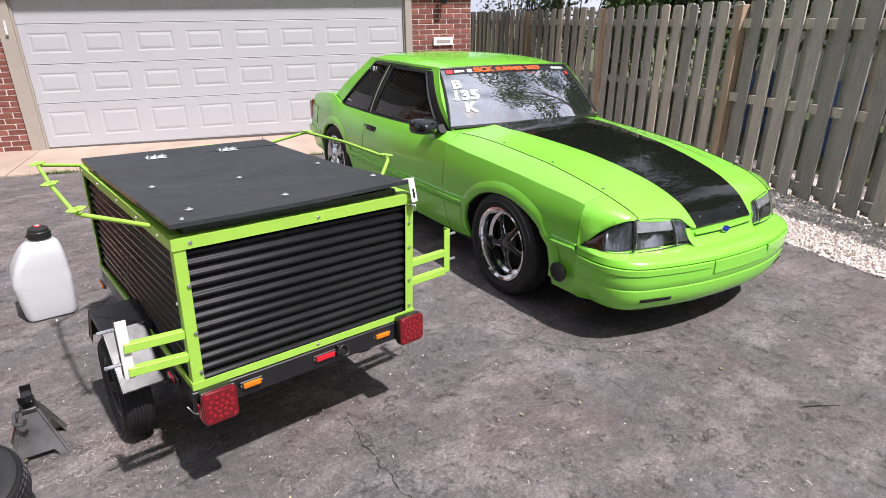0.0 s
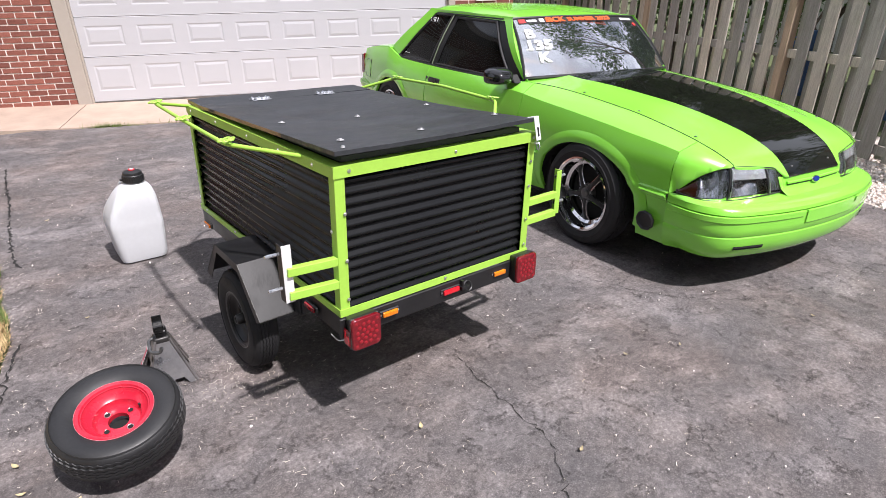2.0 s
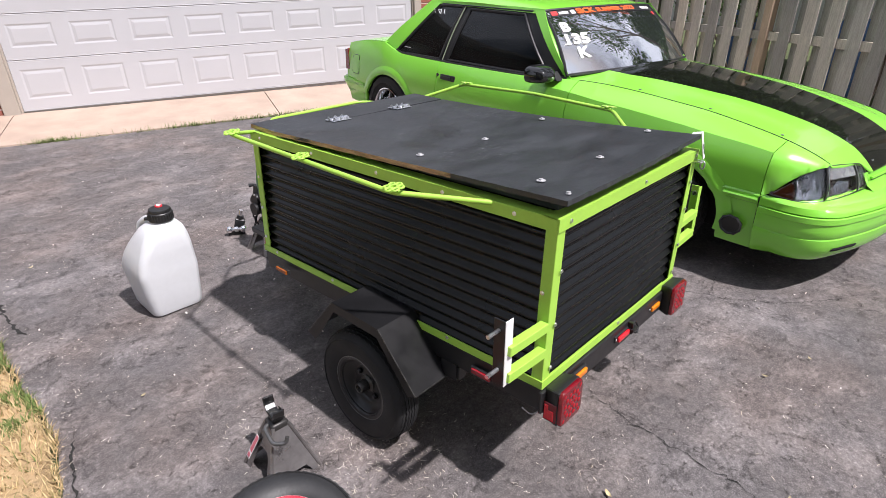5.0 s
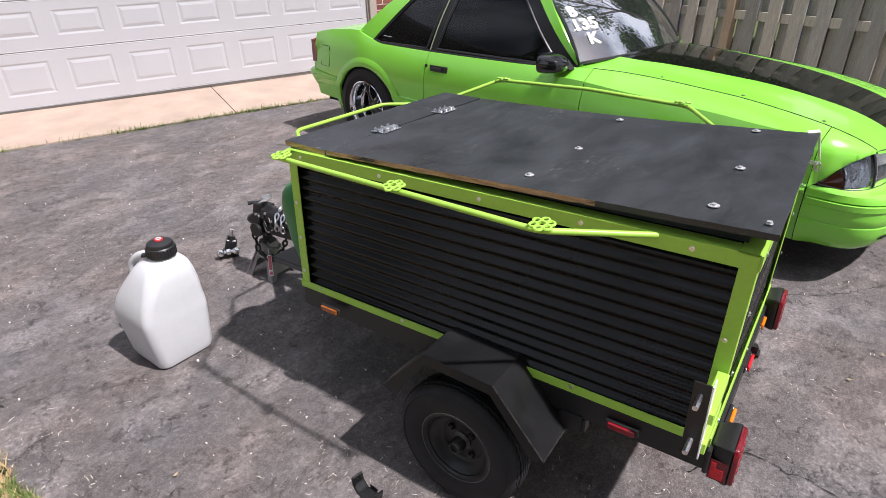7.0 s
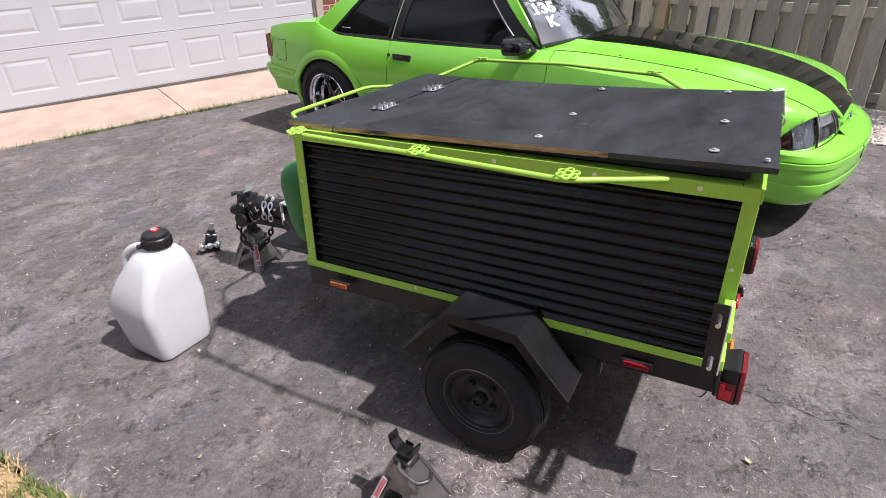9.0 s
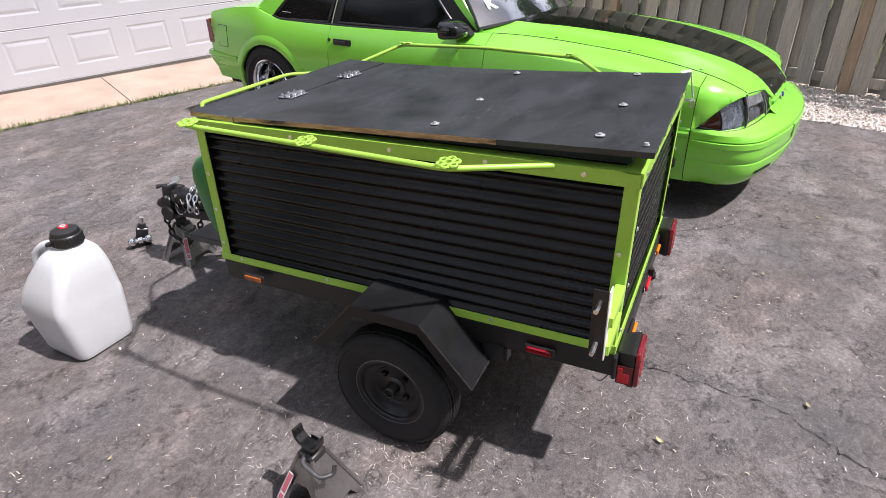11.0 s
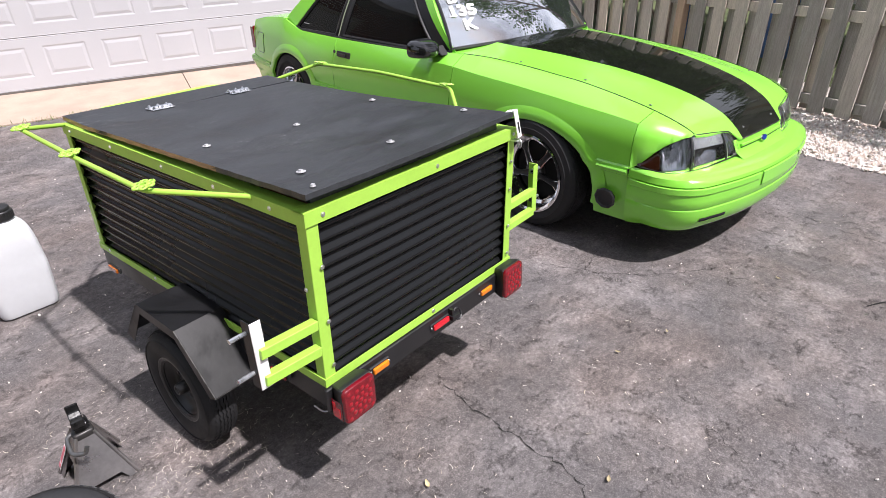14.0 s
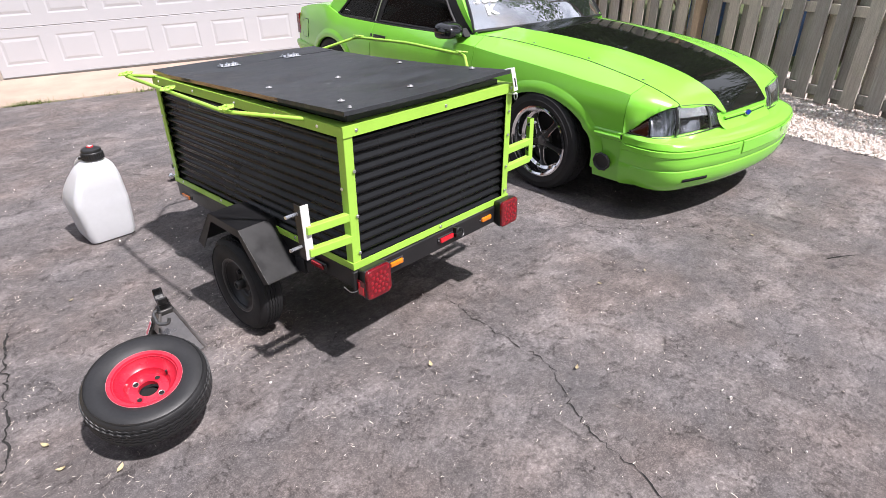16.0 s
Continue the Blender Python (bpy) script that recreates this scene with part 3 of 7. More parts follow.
# lawn strip: soil, straw and green tufts
bm = grid(lambda a, b: (lawn_edge(-6 + 13.4 * a) - 0.02 - 1.7 * b * b - 0.6 * b, -6 + 13.4 * a, -0.01 + 0.03 * min(1, b * 20) + 0.02 * noise.noise(Vector((b * 14, a * 25, 7)))), 90, 30)
part("ground_lawn", bm, M["soil"], smooth=True)
tagged(bpy.data.objects["ground_lawn"], "sun-dried lawn edge beside the drive", "lawn", "", "structure")


# green clumps in the dead grass: middle, half sizes, turn
CLUMPS = ((-0.62, 3.95, 0.24, 0.075, -20), (-0.455, 3.33, 0.085, 0.15, 15), (-0.63, 3.22, 0.14, 0.042, -5), (-0.96, 2.82, 0.13, 0.24, 8), (-0.83, 2.37, 0.09, 0.07, 0), (-0.56, 4.42, 0.20, 0.10, -12), (-0.50, 4.80, 0.16, 0.16, 0), (-0.48, 5.30, 0.14, 0.22, 10), (-0.80, 3.62, 0.12, 0.05, -25))


def greenness(x, y):
    """1 in the middle of a clump, 0 at its ragged rim, less outside."""
    g = -1.0
    for cx, cy, sx, sy, turn in CLUMPS:
        c, s = math.cos(radians(turn)), math.sin(radians(turn))
        u, v = ((x - cx) * c + (y - cy) * s) / sx, ((y - cy) * c - (x - cx) * s) / sy
        g = max(g, 1 - math.hypot(u, v))
    wild = noise.noise(Vector((x * 2.3, y * 2.3, 11))) - 0.22 if x < lawn_edge(y) - 0.55 or y < 2.2 else -1.0
    return max(g, wild) + 0.32 * noise.noise(Vector((x * 9, y * 9, 4))) + 0.25 * noise.noise(Vector((x * 28, y * 28, 9)))


def blades(n, seed, green):
    rng = random.Random(seed)
    V, F = [], []
    while len(F) < n:
        y = rng.uniform(1.4, 6.8)
        b = rng.random() ** 1.4 * 2.2
        x = lawn_edge(y) - 0.0 - b
        g = greenness(x, y)
        edge_tuft = b < 0.07 and noise.noise(Vector((0, y * 3.1, 2))) > 0.30
        if (g > 0.0 or edge_tuft) != green and rng.random() > (0.025 if green else 0.30):
            continue
        z = 0.012 if b > 0.05 else 0.0
        L = rng.uniform(0.018, 0.056) * (1.0 if green else 1.1)
        a, lean = rng.uniform(0, 6.28), rng.uniform(0.3, 1.35) if not green else rng.uniform(0.15, 0.95)
        w = rng.uniform(0.0010, 0.0025) * (1.3 if green else 1)
        d = Vector((math.cos(a), math.sin(a), 0))
        s = Vector((-d.y, d.x, 0)) * w
        p0 = Vector((x, y, z))
        p1 = p0 + d * L * 0.5 * math.sin(lean * 0.7) + Vector((0, 0, L * 0.5 * math.cos(lean * 0.7)))
        p2 = p1 + d * L * 0.5 * math.sin(lean * 1.2) + Vector((0, 0, L * 0.5 * math.cos(lean * 1.2)))
        k = len(V)
        V += [p0 - s, p0 + s, p1 + s * 0.8, p1 - s * 0.8, p2]
        F += [(k, k + 1, k + 2, k + 3), (k + 3, k + 2, k + 4)]
    return V, F


V, F = blades(110000, 21, False)
pieces("dry_grass", V, F, M["straw"], None, "tan sun-dried grass at the drive's edge", "grass")
V, F = blades(56000, 22, True)
pieces("green_grass", V, F, M["grass"], None, "patchy green grass tufts in the dry lawn", "grass")


def weed_line(n, seed):
    """Small weeds in the joint between apron and asphalt."""
    rng = random.Random(seed)
    V, F = [], []
    for _ in range(n):
        u = rng.choice([rng.gauss(1.75, 0.25), rng.gauss(2.35, 0.2), rng.gauss(2.9, 0.15), rng.gauss(3.5, 0.35), rng.gauss(0.45, 0.1), rng.uniform(0.2, 4.4)])
        x, y, _z = at_house(u, apron_front(u) - 0.01 + rng.gauss(0, 0.012))
        L, a, lean = rng.uniform(0.02, 0.075), rng.uniform(0, 6.28), rng.uniform(0.2, 1.2)
        d = Vector((math.cos(a), math.sin(a), 0))
        s = Vector((-d.y, d.x, 0)) * rng.uniform(0.002, 0.005)
        p0 = Vector((x, y, 0.0))
        p1 = p0 + d * L * math.sin(lean) + Vector((0, 0, L * math.cos(lean)))
        k = len(V)
        V += [p0 - s, p0 + s, p1]
        F += [(k, k + 1, k + 2)]
    return V, F


V, F = weed_line(1500, 31)
pieces("joint_weeds", V, F, M["grass"], None, "low weeds in the joint before the apron", "weeds")


def crack(points, w, seed):
    """A jagged open crack, a thin dark sheet just over the asphalt."""
    rng = random.Random(seed)
    P = []
    for (x0, y0), (x1, y1) in zip(points, points[1:]):
        n = max(2, int(math.hypot(x1 - x0, y1 - y0) / 0.018))
        for i in range(n):
            t = i / n
            P.append((x0 + (x1 - x0) * t + rng.gauss(0, 0.006), y0 + (y1 - y0) * t + rng.gauss(0, 0.006)))
    bm = bmesh.new()
    rows = []
    for i, (x, y) in enumerate(P):
        a, b = P[max(0, i - 1)], P[min(len(P) - 1, i + 1)]
        d = Vector((b[0] - a[0], b[1] - a[1]))
        d = d.normalized() if d.length > 1e-6 else Vector((1, 0))
        k = w * rng.uniform(0.15, 1.0) * (0.1 if i in (0, len(P) - 1) else 1)
        z = 0.0035 + 0.006 * noise.noise(Vector((x * 1.1, y * 1.1, 0)))
        rows.append((bm.verts.new((x - d.y * k, y + d.x * k, z)), bm.verts.new((x + d.y * k, y - d.x * k, z))))
    for a, b in zip(rows, rows[1:]):
        bm.faces.new((a[0], a[1], b[1], b[0]))
    ob = part("trim_crack", bm, M["crack"])
    return tagged(ob, "jagged open crack in the asphalt", "crack", "cracks in the drive", "structure")


crack([(-0.20, 6.15), (-0.24, 5.8), (-0.26, 5.45), (-0.27, 5.2), (-0.33, 4.6), (-0.36, 4.2), (-0.37, 3.95), (-0.33, 3.85)], 0.010, 1)
crack([(-0.45, 3.0), (-0.49, 2.85), (-0.55, 2.6), (-0.60, 2.4), (-0.65, 2.19), (-0.80, 1.9)], 0.006, 2)
crack([(1.02, 1.72), (0.986, 1.60), (0.972, 1.435), (0.955, 1.30), (0.942, 1.18), (0.92, 1.10), (0.87, 1.03), (0.82, 0.96), (0.775, 0.90), (0.735, 0.83), (0.71, 0.75), (0.69, 0.68), (0.68, 0.60), (0.64, 0.54), (0.60, 0.40)], 0.0024, 3)
crack([(1.41, 0.88), (1.395, 0.80), (1.344, 0.72), (1.346, 0.65)], 0.0016, 7)
crack([(2.0, 1.72), (2.14, 1.682), (2.25, 1.69), (2.38, 1.73)], 0.0018, 4)
crack([(2.05, 1.9), (2.15, 1.6), (2.3, 1.35), (2.6, 1.1)], 0.002, 5)
crack([(3.52, 1.10), (3.48, 0.90), (3.40, 0.69), (3.385, 0.55), (3.37, 0.40), (3.40, 0.1)], 0.0024, 6)

# ---- house front ----
house = root("wall_front", HOUSE, "red brick garage front of the house", "house wall", "", "structure")
DOOR_W, DOOR_H = 4.69, 2.13
bm = boxes((-7.0, -0.02, 0.03, 0.28, -0.12, 2.75), (4.76, 5.67, 0.03, 0.28, -0.12, 2.75), (-0.02, 4.76, 0.03, 0.28, DOOR_H + 0.08, 2.75), (5.55, 5.67, 0.28, 7.0, -0.12, 2.75), (-7.0, -6.85, 0.28, 7.0, -0.12, 2.75), (-6.85, 5.55, 6.9, 7.0, -0.12, 2.75))
part("mortar_wall", bm, M["mortar"], house, "pale mortar wall behind the bricks")
roof = part("roof", prism([(-0.55, 2.68), (-0.55, 2.80), (3.4, 4.6), (7.4, 2.80), (7.4, 2.68)], 13.4, pose(-7.3, 0, 0) @ Matrix(((0, 0, 1, 0), (1, 0, 0, 0), (0, 1, 0, 0), (0, 0, 0, 1)))), M["roofing"], house, "grey shingle roof over the garage")

frame_ob = root("trim_door_frame", HOUSE, "taupe painted frame round the garage door", "door frame", "", "structure")
part("jamb", box(-0.125, 0.030, -0.012, 0.10, -0.06, DOOR_H + 0.09, 0.004), M["trim"], frame_ob)
part("stop", box(0.030, 0.052, 0.02, 0.09, -0.02, DOOR_H, 0.003), M["trim"], frame_ob)
part("jamb", box(4.700, 4.795, -0.012, 0.10, -0.06, DOOR_H + 0.09, 0.004), M["trim"], frame_ob)
part("stop", box(4.678, 4.700, 0.02, 0.09, -0.02, DOOR_H, 0.003), M["trim"], frame_ob)
part("head", box(0.030, 4.700, -0.012, 0.10, DOOR_H, DOOR_H + 0.09, 0.004), M["trim"], frame_ob)

stay = root("door_stay", HOUSE @ pose(-0.040, -0.012, 1.43), "short pale metal bar on the garage door frame", "metal bar")
part("bar", box(-0.012, 0.012, -0.016, 0.001, -0.078, 0.078, 0.003, m=pose(0, 0, 0, 0, 3, 0)), M["bright_steel"], stay)
part("end_plate", box(-0.016, 0.018, -0.020, 0.001, -0.088, -0.074, 0.002, m=pose(0, 0, 0, 0, 3, 0)), M["zinc"], stay)

garage = root("door_garage", HOUSE, "white sectional garage door with raised rectangular panels, closed", "garage door", "", "structure")


def raised_panel(u0, u1, v0, v1):
    """One embossed field: a groove round a raised middle."""
    bm = bmesh.new()
    rings = []
    for inset, d in ((0.0, 0.0), (0.016, 0.0045), (0.022, 0.0045), (0.050, -0.001)):
        rings.append([bm.verts.new(p) for p in ((u0 + inset, d, v0 + inset), (u1 - inset, d, v0 + inset), (u1 - inset, d, v1 - inset), (u0 + inset, d, v1 - inset))])
    for a, b in zip(rings, rings[1:]):
        for i in range(4):
            bm.faces.new((a[i], a[(i + 1) % 4], b[(i + 1) % 4], b[i]))
    bm.faces.new(rings[-1])
    return bm


def door_section(v0, v1):
    """A door section: flat face with eight embossed fields let into it."""
    bm = bmesh.new()
    us = [0.054]
    for k in range(8):
        us += [0.054 + 0.578 * k + 0.078, 0.054 + 0.578 * k + 0.078 + 0.425]
    us.append(4.676)
    vs = [v0 + 0.004, v0 + 0.125, v1 - 0.095, v1 - 0.004]
    V = {(i, j): bm.verts.new((u, 0.0, v)) for i, u in enumerate(us) for j, v in enumerate(vs)}
    for i in range(len(us) - 1):
        for j in range(3):
            if j == 1 and i % 2 == 1:
                continue
            bm.faces.new((V[i, j], V[i + 1, j], V[i + 1, j + 1], V[i, j + 1]))
    put(boxes((0.054, 4.676, 0.012, 0.05, v0 + 0.001, v1 - 0.001)), bm)
    # rolled lips at the seam
    put(tube([(0.054, 0.006, v1 - 0.006), (4.676, 0.006, v1 - 0.006)], 0.0075, 8), bm)
    put(tube([(0.054, 0.006, v0 + 0.006), (4.676, 0.006, v0 + 0.006)], 0.0075, 8), bm)
    return bm


for v0, v1 in ((0.02, 0.55), (0.556, 1.008), (1.014, 1.462), (1.468, DOOR_H - 0.004)):
    sec = part("door_panel", door_section(v0, v1), M["door_white"], garage, m=pose(0, 0.045, 0))
    for k in range(8):
        u = 0.054 + 0.578 * k + 0.078
        part("raised_panel", raised_panel(u, u + 0.425, v0 + 0.125, v1 - 0.095), M["door_white"], sec)
part("bottom_rail", box(0.054, 4.676, 0.046, 0.09, -0.12, 0.021, 0.003), M["door_white"], garage, "white bottom rail")
# thin dark strip: the shadow line under the door, painted with the seal
seal = box(0.054, 4.676, 0.036, 0.0455, -0.012, 0.012, 0.002)
for v in seal.verts:
    v.co.z += 0.010 - 0.0042 * v.co.x
part("seal_lip", seal, M["trim_dark"], garage, "dark strip for the seal and shadow line under the door")
part("bottom_seal", box(0.054, 4.676, 0.052, 0.09, -0.16, -0.1205, 0.004), M["black_plastic"], garage, "dark rubber bottom seal")

lamp = root("wall_lamp", HOUSE @ pose(5.235, 0.018, 1.66), "small dark wall lamp on the brick pier", "wall lamp")
part("back_plate", box(-0.05, 0.05, -0.010, 0.016, 0.06, 0.22, 0.004), M["steel_black"], lamp)
part("arm", tube(rounded([(0, -0.005, 0.18), (0, -0.09, 0.20), (0, -0.10, 0.10)], 0.03), 0.008), M["steel_black"], lamp)
part("lantern", lathe([(0, -0.03), (0.03, -0.02), (0.048, 0.0), (0.055, 0.10), (0.02, 0.13), (0, 0.135)], 8, m=pose(0, -0.10, 0)), M["steel_black"], lamp)

plaque = root("wall_plaque", HOUSE @ pose(5.25, 0.018, 1.15), "small pale plaque on the brick pier", "plaque")
part("board", box(-0.145, 0.145, -0.022, 0.012, -0.055, 0.055, 0.004), M["white_vinyl"], plaque)
part("plain_bar", boxes((-0.10, 0.10, -0.026, -0.0215, -0.02, 0.018)), M["trim"], plaque, "grey bar on the plaque")
part("hanger", tube(rounded([(-0.06, -0.012, 0.055), (0, -0.012, 0.095), (0.06, -0.012, 0.055)], 0.02), 0.003, 6), M["steel_black"], plaque)

# ---- beyond the fence: neighbour's wall, blue bin, shrubs ----
FENCE = pose(6.10, 1.90, 0.0, 0, 0, 66.8)     # x along the fence, away from the street
neigh = root("neighbour_house", FENCE @ pose(3.5, -9.5, 0), "pale sided neighbour house beyond the fence", "house")
part("wall", box(-5, 9, 0, -0.3, -0.05, 3.0), M["siding"], neigh)
part("roof", prism([(-5.4, 3.0), (9.4, 3.0), (8.0, 4.6), (-4.0, 4.6)], 0.3, pose(0, 0.3, 0) @ pose(0, 0, 0, 90, 0, 0)), M["roofing"], neigh)
for k in range(2):
    b = root("storage_barrel", FENCE @ pose((1.5, 3.4)[k], -2.6 - 0.2 * k, -0.05), "blue plastic barrel behind the fence", "barrel", "barrels behind the fence")
    part("body", lathe([(0, 0), (0.25, 0), (0.28, 0.05), (0.29, 0.3), (0.28, 0.32), (0.29, 0.34), (0.29, 0.62), (0.28, 0.64), (0.29, 0.66), (0.28, 0.9), (0.24, 0.96), (0, 0.96)], 20), M["blue_far"], b, smooth=True)


def crown(centres, n, size, seed):
    rng = random.Random(seed)
    V, F = [], []
    for _ in range(n):
        c, r = rng.choice(centres)
        d = Vector((rng.gauss(0, 1), rng.gauss(0, 1), rng.gauss(0, 0.8))).normalized() * r * rng.uniform(0.45, 1.05)
        p = Vector(c) + d
        e = Euler((rng.uniform(-1, 1), rng.uniform(-1, 1), rng.uniform(0, 6.3))).to_matrix()
        s = size * rng.uniform(0.6, 1.4)
        k = len(V)
        V += [p + e @ Vector(q) * s for q in ((-0.5, 0, 0), (0, -0.28, 0.08), (0.55, 0, 0), (0, 0.28, 0.08))]
        F.append((k, k + 1, k + 2, k + 3))
    return V, F


def tree(name, x, y, h, r, n, size, seed, label, low=0.4, girth=1.0):
    rng = random.Random(seed)
    t = root(name, pose(x, y, -0.05), label, "tree")
    bm = tube([(0, 0, 0), (0.05, 0.03, h * 0.25), (-0.04, 0.06, h * 0.5), (0.05, 0, h * 0.8)], [k * girth * h / 7 for k in (0.16, 0.12, 0.09, 0.02)], 10)
    cs = []
    for i in range(11):
        a, z = rng.uniform(0, 6.28), h * rng.uniform(low, 0.92)
        k = r * rng.uniform(0.3, 0.85) * (1.25 - z / h * 0.6)
        c = (math.cos(a) * k, math.sin(a) * k, z)
        put(tube([(0, 0, z - h * 0.18), (c[0] * 0.6, c[1] * 0.6, z - h * 0.05), c], [0.05 * girth * h / 7, 0.03 * girth * h / 7, 0.01], 6), bm)
        cs.append((c, r * rng.uniform(0.3, 0.55)))
    part("trunk", bm, M["bark"], t)
    V, F = crown(cs, n, size, seed)
    pieces("crown", V, F, M["leaf"], t, "", "", "stuff")
    return t


def shrub(x, y, h, r, n, seed):
    rng = random.Random(seed)
    t = root("shrub", pose(x, y, -0.05), "leafy green shrub beyond the fence", "shrub", "shrubs beyond the fence")
    bm = bmesh.new()
    cs = []
    for i in range(8):
        a, z, k = rng.uniform(0, 6.28), h * rng.uniform(0.35, 0.95), r * rng.uniform(0.1, 0.7)
        c = (math.cos(a) * k, math.sin(a) * k, z)
        put(tube([(0, 0, 0), (c[0] * 0.4, c[1] * 0.4, z * 0.5), c], [0.03, 0.02, 0.006], 6), bm)
        cs.append((c, r * rng.uniform(0.35, 0.6)))
    part("stem", bm, M["bark"], t)
    V, F = crown(cs, n, 0.09, seed)
    pieces("leaves", V, F, M["leaf"], t, "", "", "stuff")


for i, (along, off, h) in enumerate(((4.2, -1.2, 2.6), (6.0, -1.0, 3.0), (7.6, -0.9, 3.2), (9.2, -1.3, 3.4), (-0.6, -1.7, 3.0), (-2.2, -1.8, 2.8), (0.8, -1.9, 3.1), (2.6, -1.7, 3.0))):
    p = FENCE @ Vector((along, off, 0))
    shrub(p.x, p.y, h, 1.0, 1500, 60 + i)
# street trees on the sunny side, seen in the glass and the gloss paint
tree("street_tree", 4.5, -15.0, 9.0, 3.4, 5000, 0.30, 71, "tall leafy street tree across from the drive")
tree("street_tree", -3.5, -18.0, 10.0, 3.8, 5000, 0.32, 72, "tall leafy street tree across from the drive")
tree("yard_tree", 8.9, 1.7, 13.0, 3.4, 5600, 0.17, 73, "tall leafy tree in the yard beyond the fence", 0.44, 0.4)
for k, (al, off, h) in enumerate(((-0.6, -4.6, 6.2), (1.8, -4.2, 6.8), (4.4, -4.4, 6.6), (6.6, -3.8, 7.0))):
    q = FENCE @ Vector((al, off, 0))
    tree("yard_tree", q.x, q.y, h, 2.1, 7000, 0.21, 100 + k, "dense leafy tree in the yard beyond the fence", 0.20)
for k, (al, off, h) in enumerate(((7.3, -2.6, 9.5), (9.6, -4.2, 10.5), (12.5, -4.0, 10.0))):
    q = FENCE @ Vector((al, off, 0))
    tree("yard_tree", q.x, q.y, h, 3.2, 6000, 0.26, 80 + k, "tall leafy tree in the yard beyond the fence")
# unseen trees added to block sky light on the trailer's left side
for k, (x, y, h) in enumerate(((-8.0, -6.0, 10.0), (-6.9, -1.9, 11.0), (-6.8, 1.6, 11.0))):
    tree("garden_tree", x, y, h, 3.3, 12000, 0.34, 90 + k, "unseen leafy tree added to dim light from the left", 0.14)
# unseen tree added to put a dark reflection in the side panel
tree("garden_tree", -3.9, 8.5, 9.0, 1.75, 14000, 0.22, 95, "unseen slim tree added to darken the side panel's reflection", 0.08)


# ---- the utility trailer ----
W, L, H = 0.875, 1.393, 0.512
TR = pose(0.408, 1.625, 0.472, -1.4, 0.8, -0.9)
TI = TR.inverted()


def tl(x, y, z):
    return tuple(TI @ Vector((x, y, z)))


trailer = root("utility_trailer", TR, "small black corrugated box trailer with a lime green angle frame", "trailer")


def angle_bar(length, w, t, m):
    """An L-shaped steel angle along z, its corner at the origin."""
    return prism([(0, 0), (w, 0), (w, t), (t, t), (t, w), (0, w)], length, m, 0.0012)


PW = 0.036
for x, y, rz in ((0, 0, 0), (W, 0, 90), (0, L, 270), (W, L, 180)):
    part("corner_post", angle_bar(H - 0.004, PW, 0.004, pose(x, y, 0, 0, 0, rz)), M["lime"], trailer, "lime green angle iron post")
E2 = 0.004
for nm, z, flip in (("top_rail", H, 1), ("bottom_rail", 0, 0)):
    h = 0.036 if flip else 0.026
    z0, z1 = (z - h, z) if flip else (z, z + h)
    lip = (z1 - 0.004, z1) if flip else (z0, z0 + 0.004)
    part(nm, boxes((-E2, W + E2, -E2, 0, z0, z1), (-E2, W + E2, 0, 0.042, *lip)), M["lime"], trailer, "lime green angle iron rail")
    part(nm, boxes((-E2, W + E2, L, L + E2, z0, z1), (-E2, W + E2, L - 0.042, L, *lip)), M["lime"], trailer, "lime green angle iron rail")
    part(nm, boxes((-E2, 0, 0.001, L - 0.001, z0, z1), (0, 0.042, 0.043, L - 0.043, *lip)), M["lime"], trailer, "lime green angle iron rail")
    part(nm, boxes((W, W + E2, 0.001, L - 0.001, z0, z1), (W - 0.042, W, 0.043, L - 0.043, *lip)), M["lime"], trailer, "lime green angle iron rail")

def corrugated(length, height, pitch=0.0365, amp=0.0062):
    """Sheet steel with rounded ribs along its length: x along, z up, ribs out to -y."""
    n = int(height / pitch * 14)

    def fn(a, b):
        x, z = a * length, b * height
        # rib depth and set wander a little from rib to rib and along the sheet
        dent = 0.0016 * noise.noise(Vector((x * 2.1, z * 9.0, length))) + 0.0012 * math.sin(a * 7 + b * 3)
        depth = amp * (1 + 0.22 * noise.noise(Vector((x * 1.3, z * 31.0, 7 + length))))
        return (x, -depth * math.sin(2 * math.pi * z / pitch) + dent, z)
    return thick(grid(fn, 16, n), 0.0012)


part("side_panel", corrugated(W - 0.03, H - 0.02), M["panel_black"], trailer, "black corrugated steel panel", True, pose(0.015, 0.016, 0.01))
part("side_panel", corrugated(W - 0.03, H - 0.02), M["panel_black"], trailer, "black corrugated steel panel", True, pose(W - 0.015, L - 0.016, 0.01, 0, 0, 180))
part("side_panel", corrugated(L - 0.03, H - 0.02), M["panel_black"], trailer, "black corrugated steel panel", True, pose(0.016, L - 0.015, 0.01, 0, 0, 270))
part("side_panel", corrugated(L - 0.03, H - 0.02), M["panel_black"], trailer, "black corrugated steel panel", True, pose(W - 0.016, 0.015, 0.01, 0, 0, 90))
part("floor_board", box(0.02, W - 0.02, 0.02, L - 0.02, 0.005, 0.02), M["ply"], trailer)

bolt_me = mesh_of(bolt_bm(), "bolt", M["zinc"])


def bolts(places, rot, parent=trailer, size=1.0):
    for p in places:
        o = new("bolt", bolt_me)
        o.parent = parent
        o.matrix_basis = pose(*p, *rot) @ Matrix.Scale(size, 4)


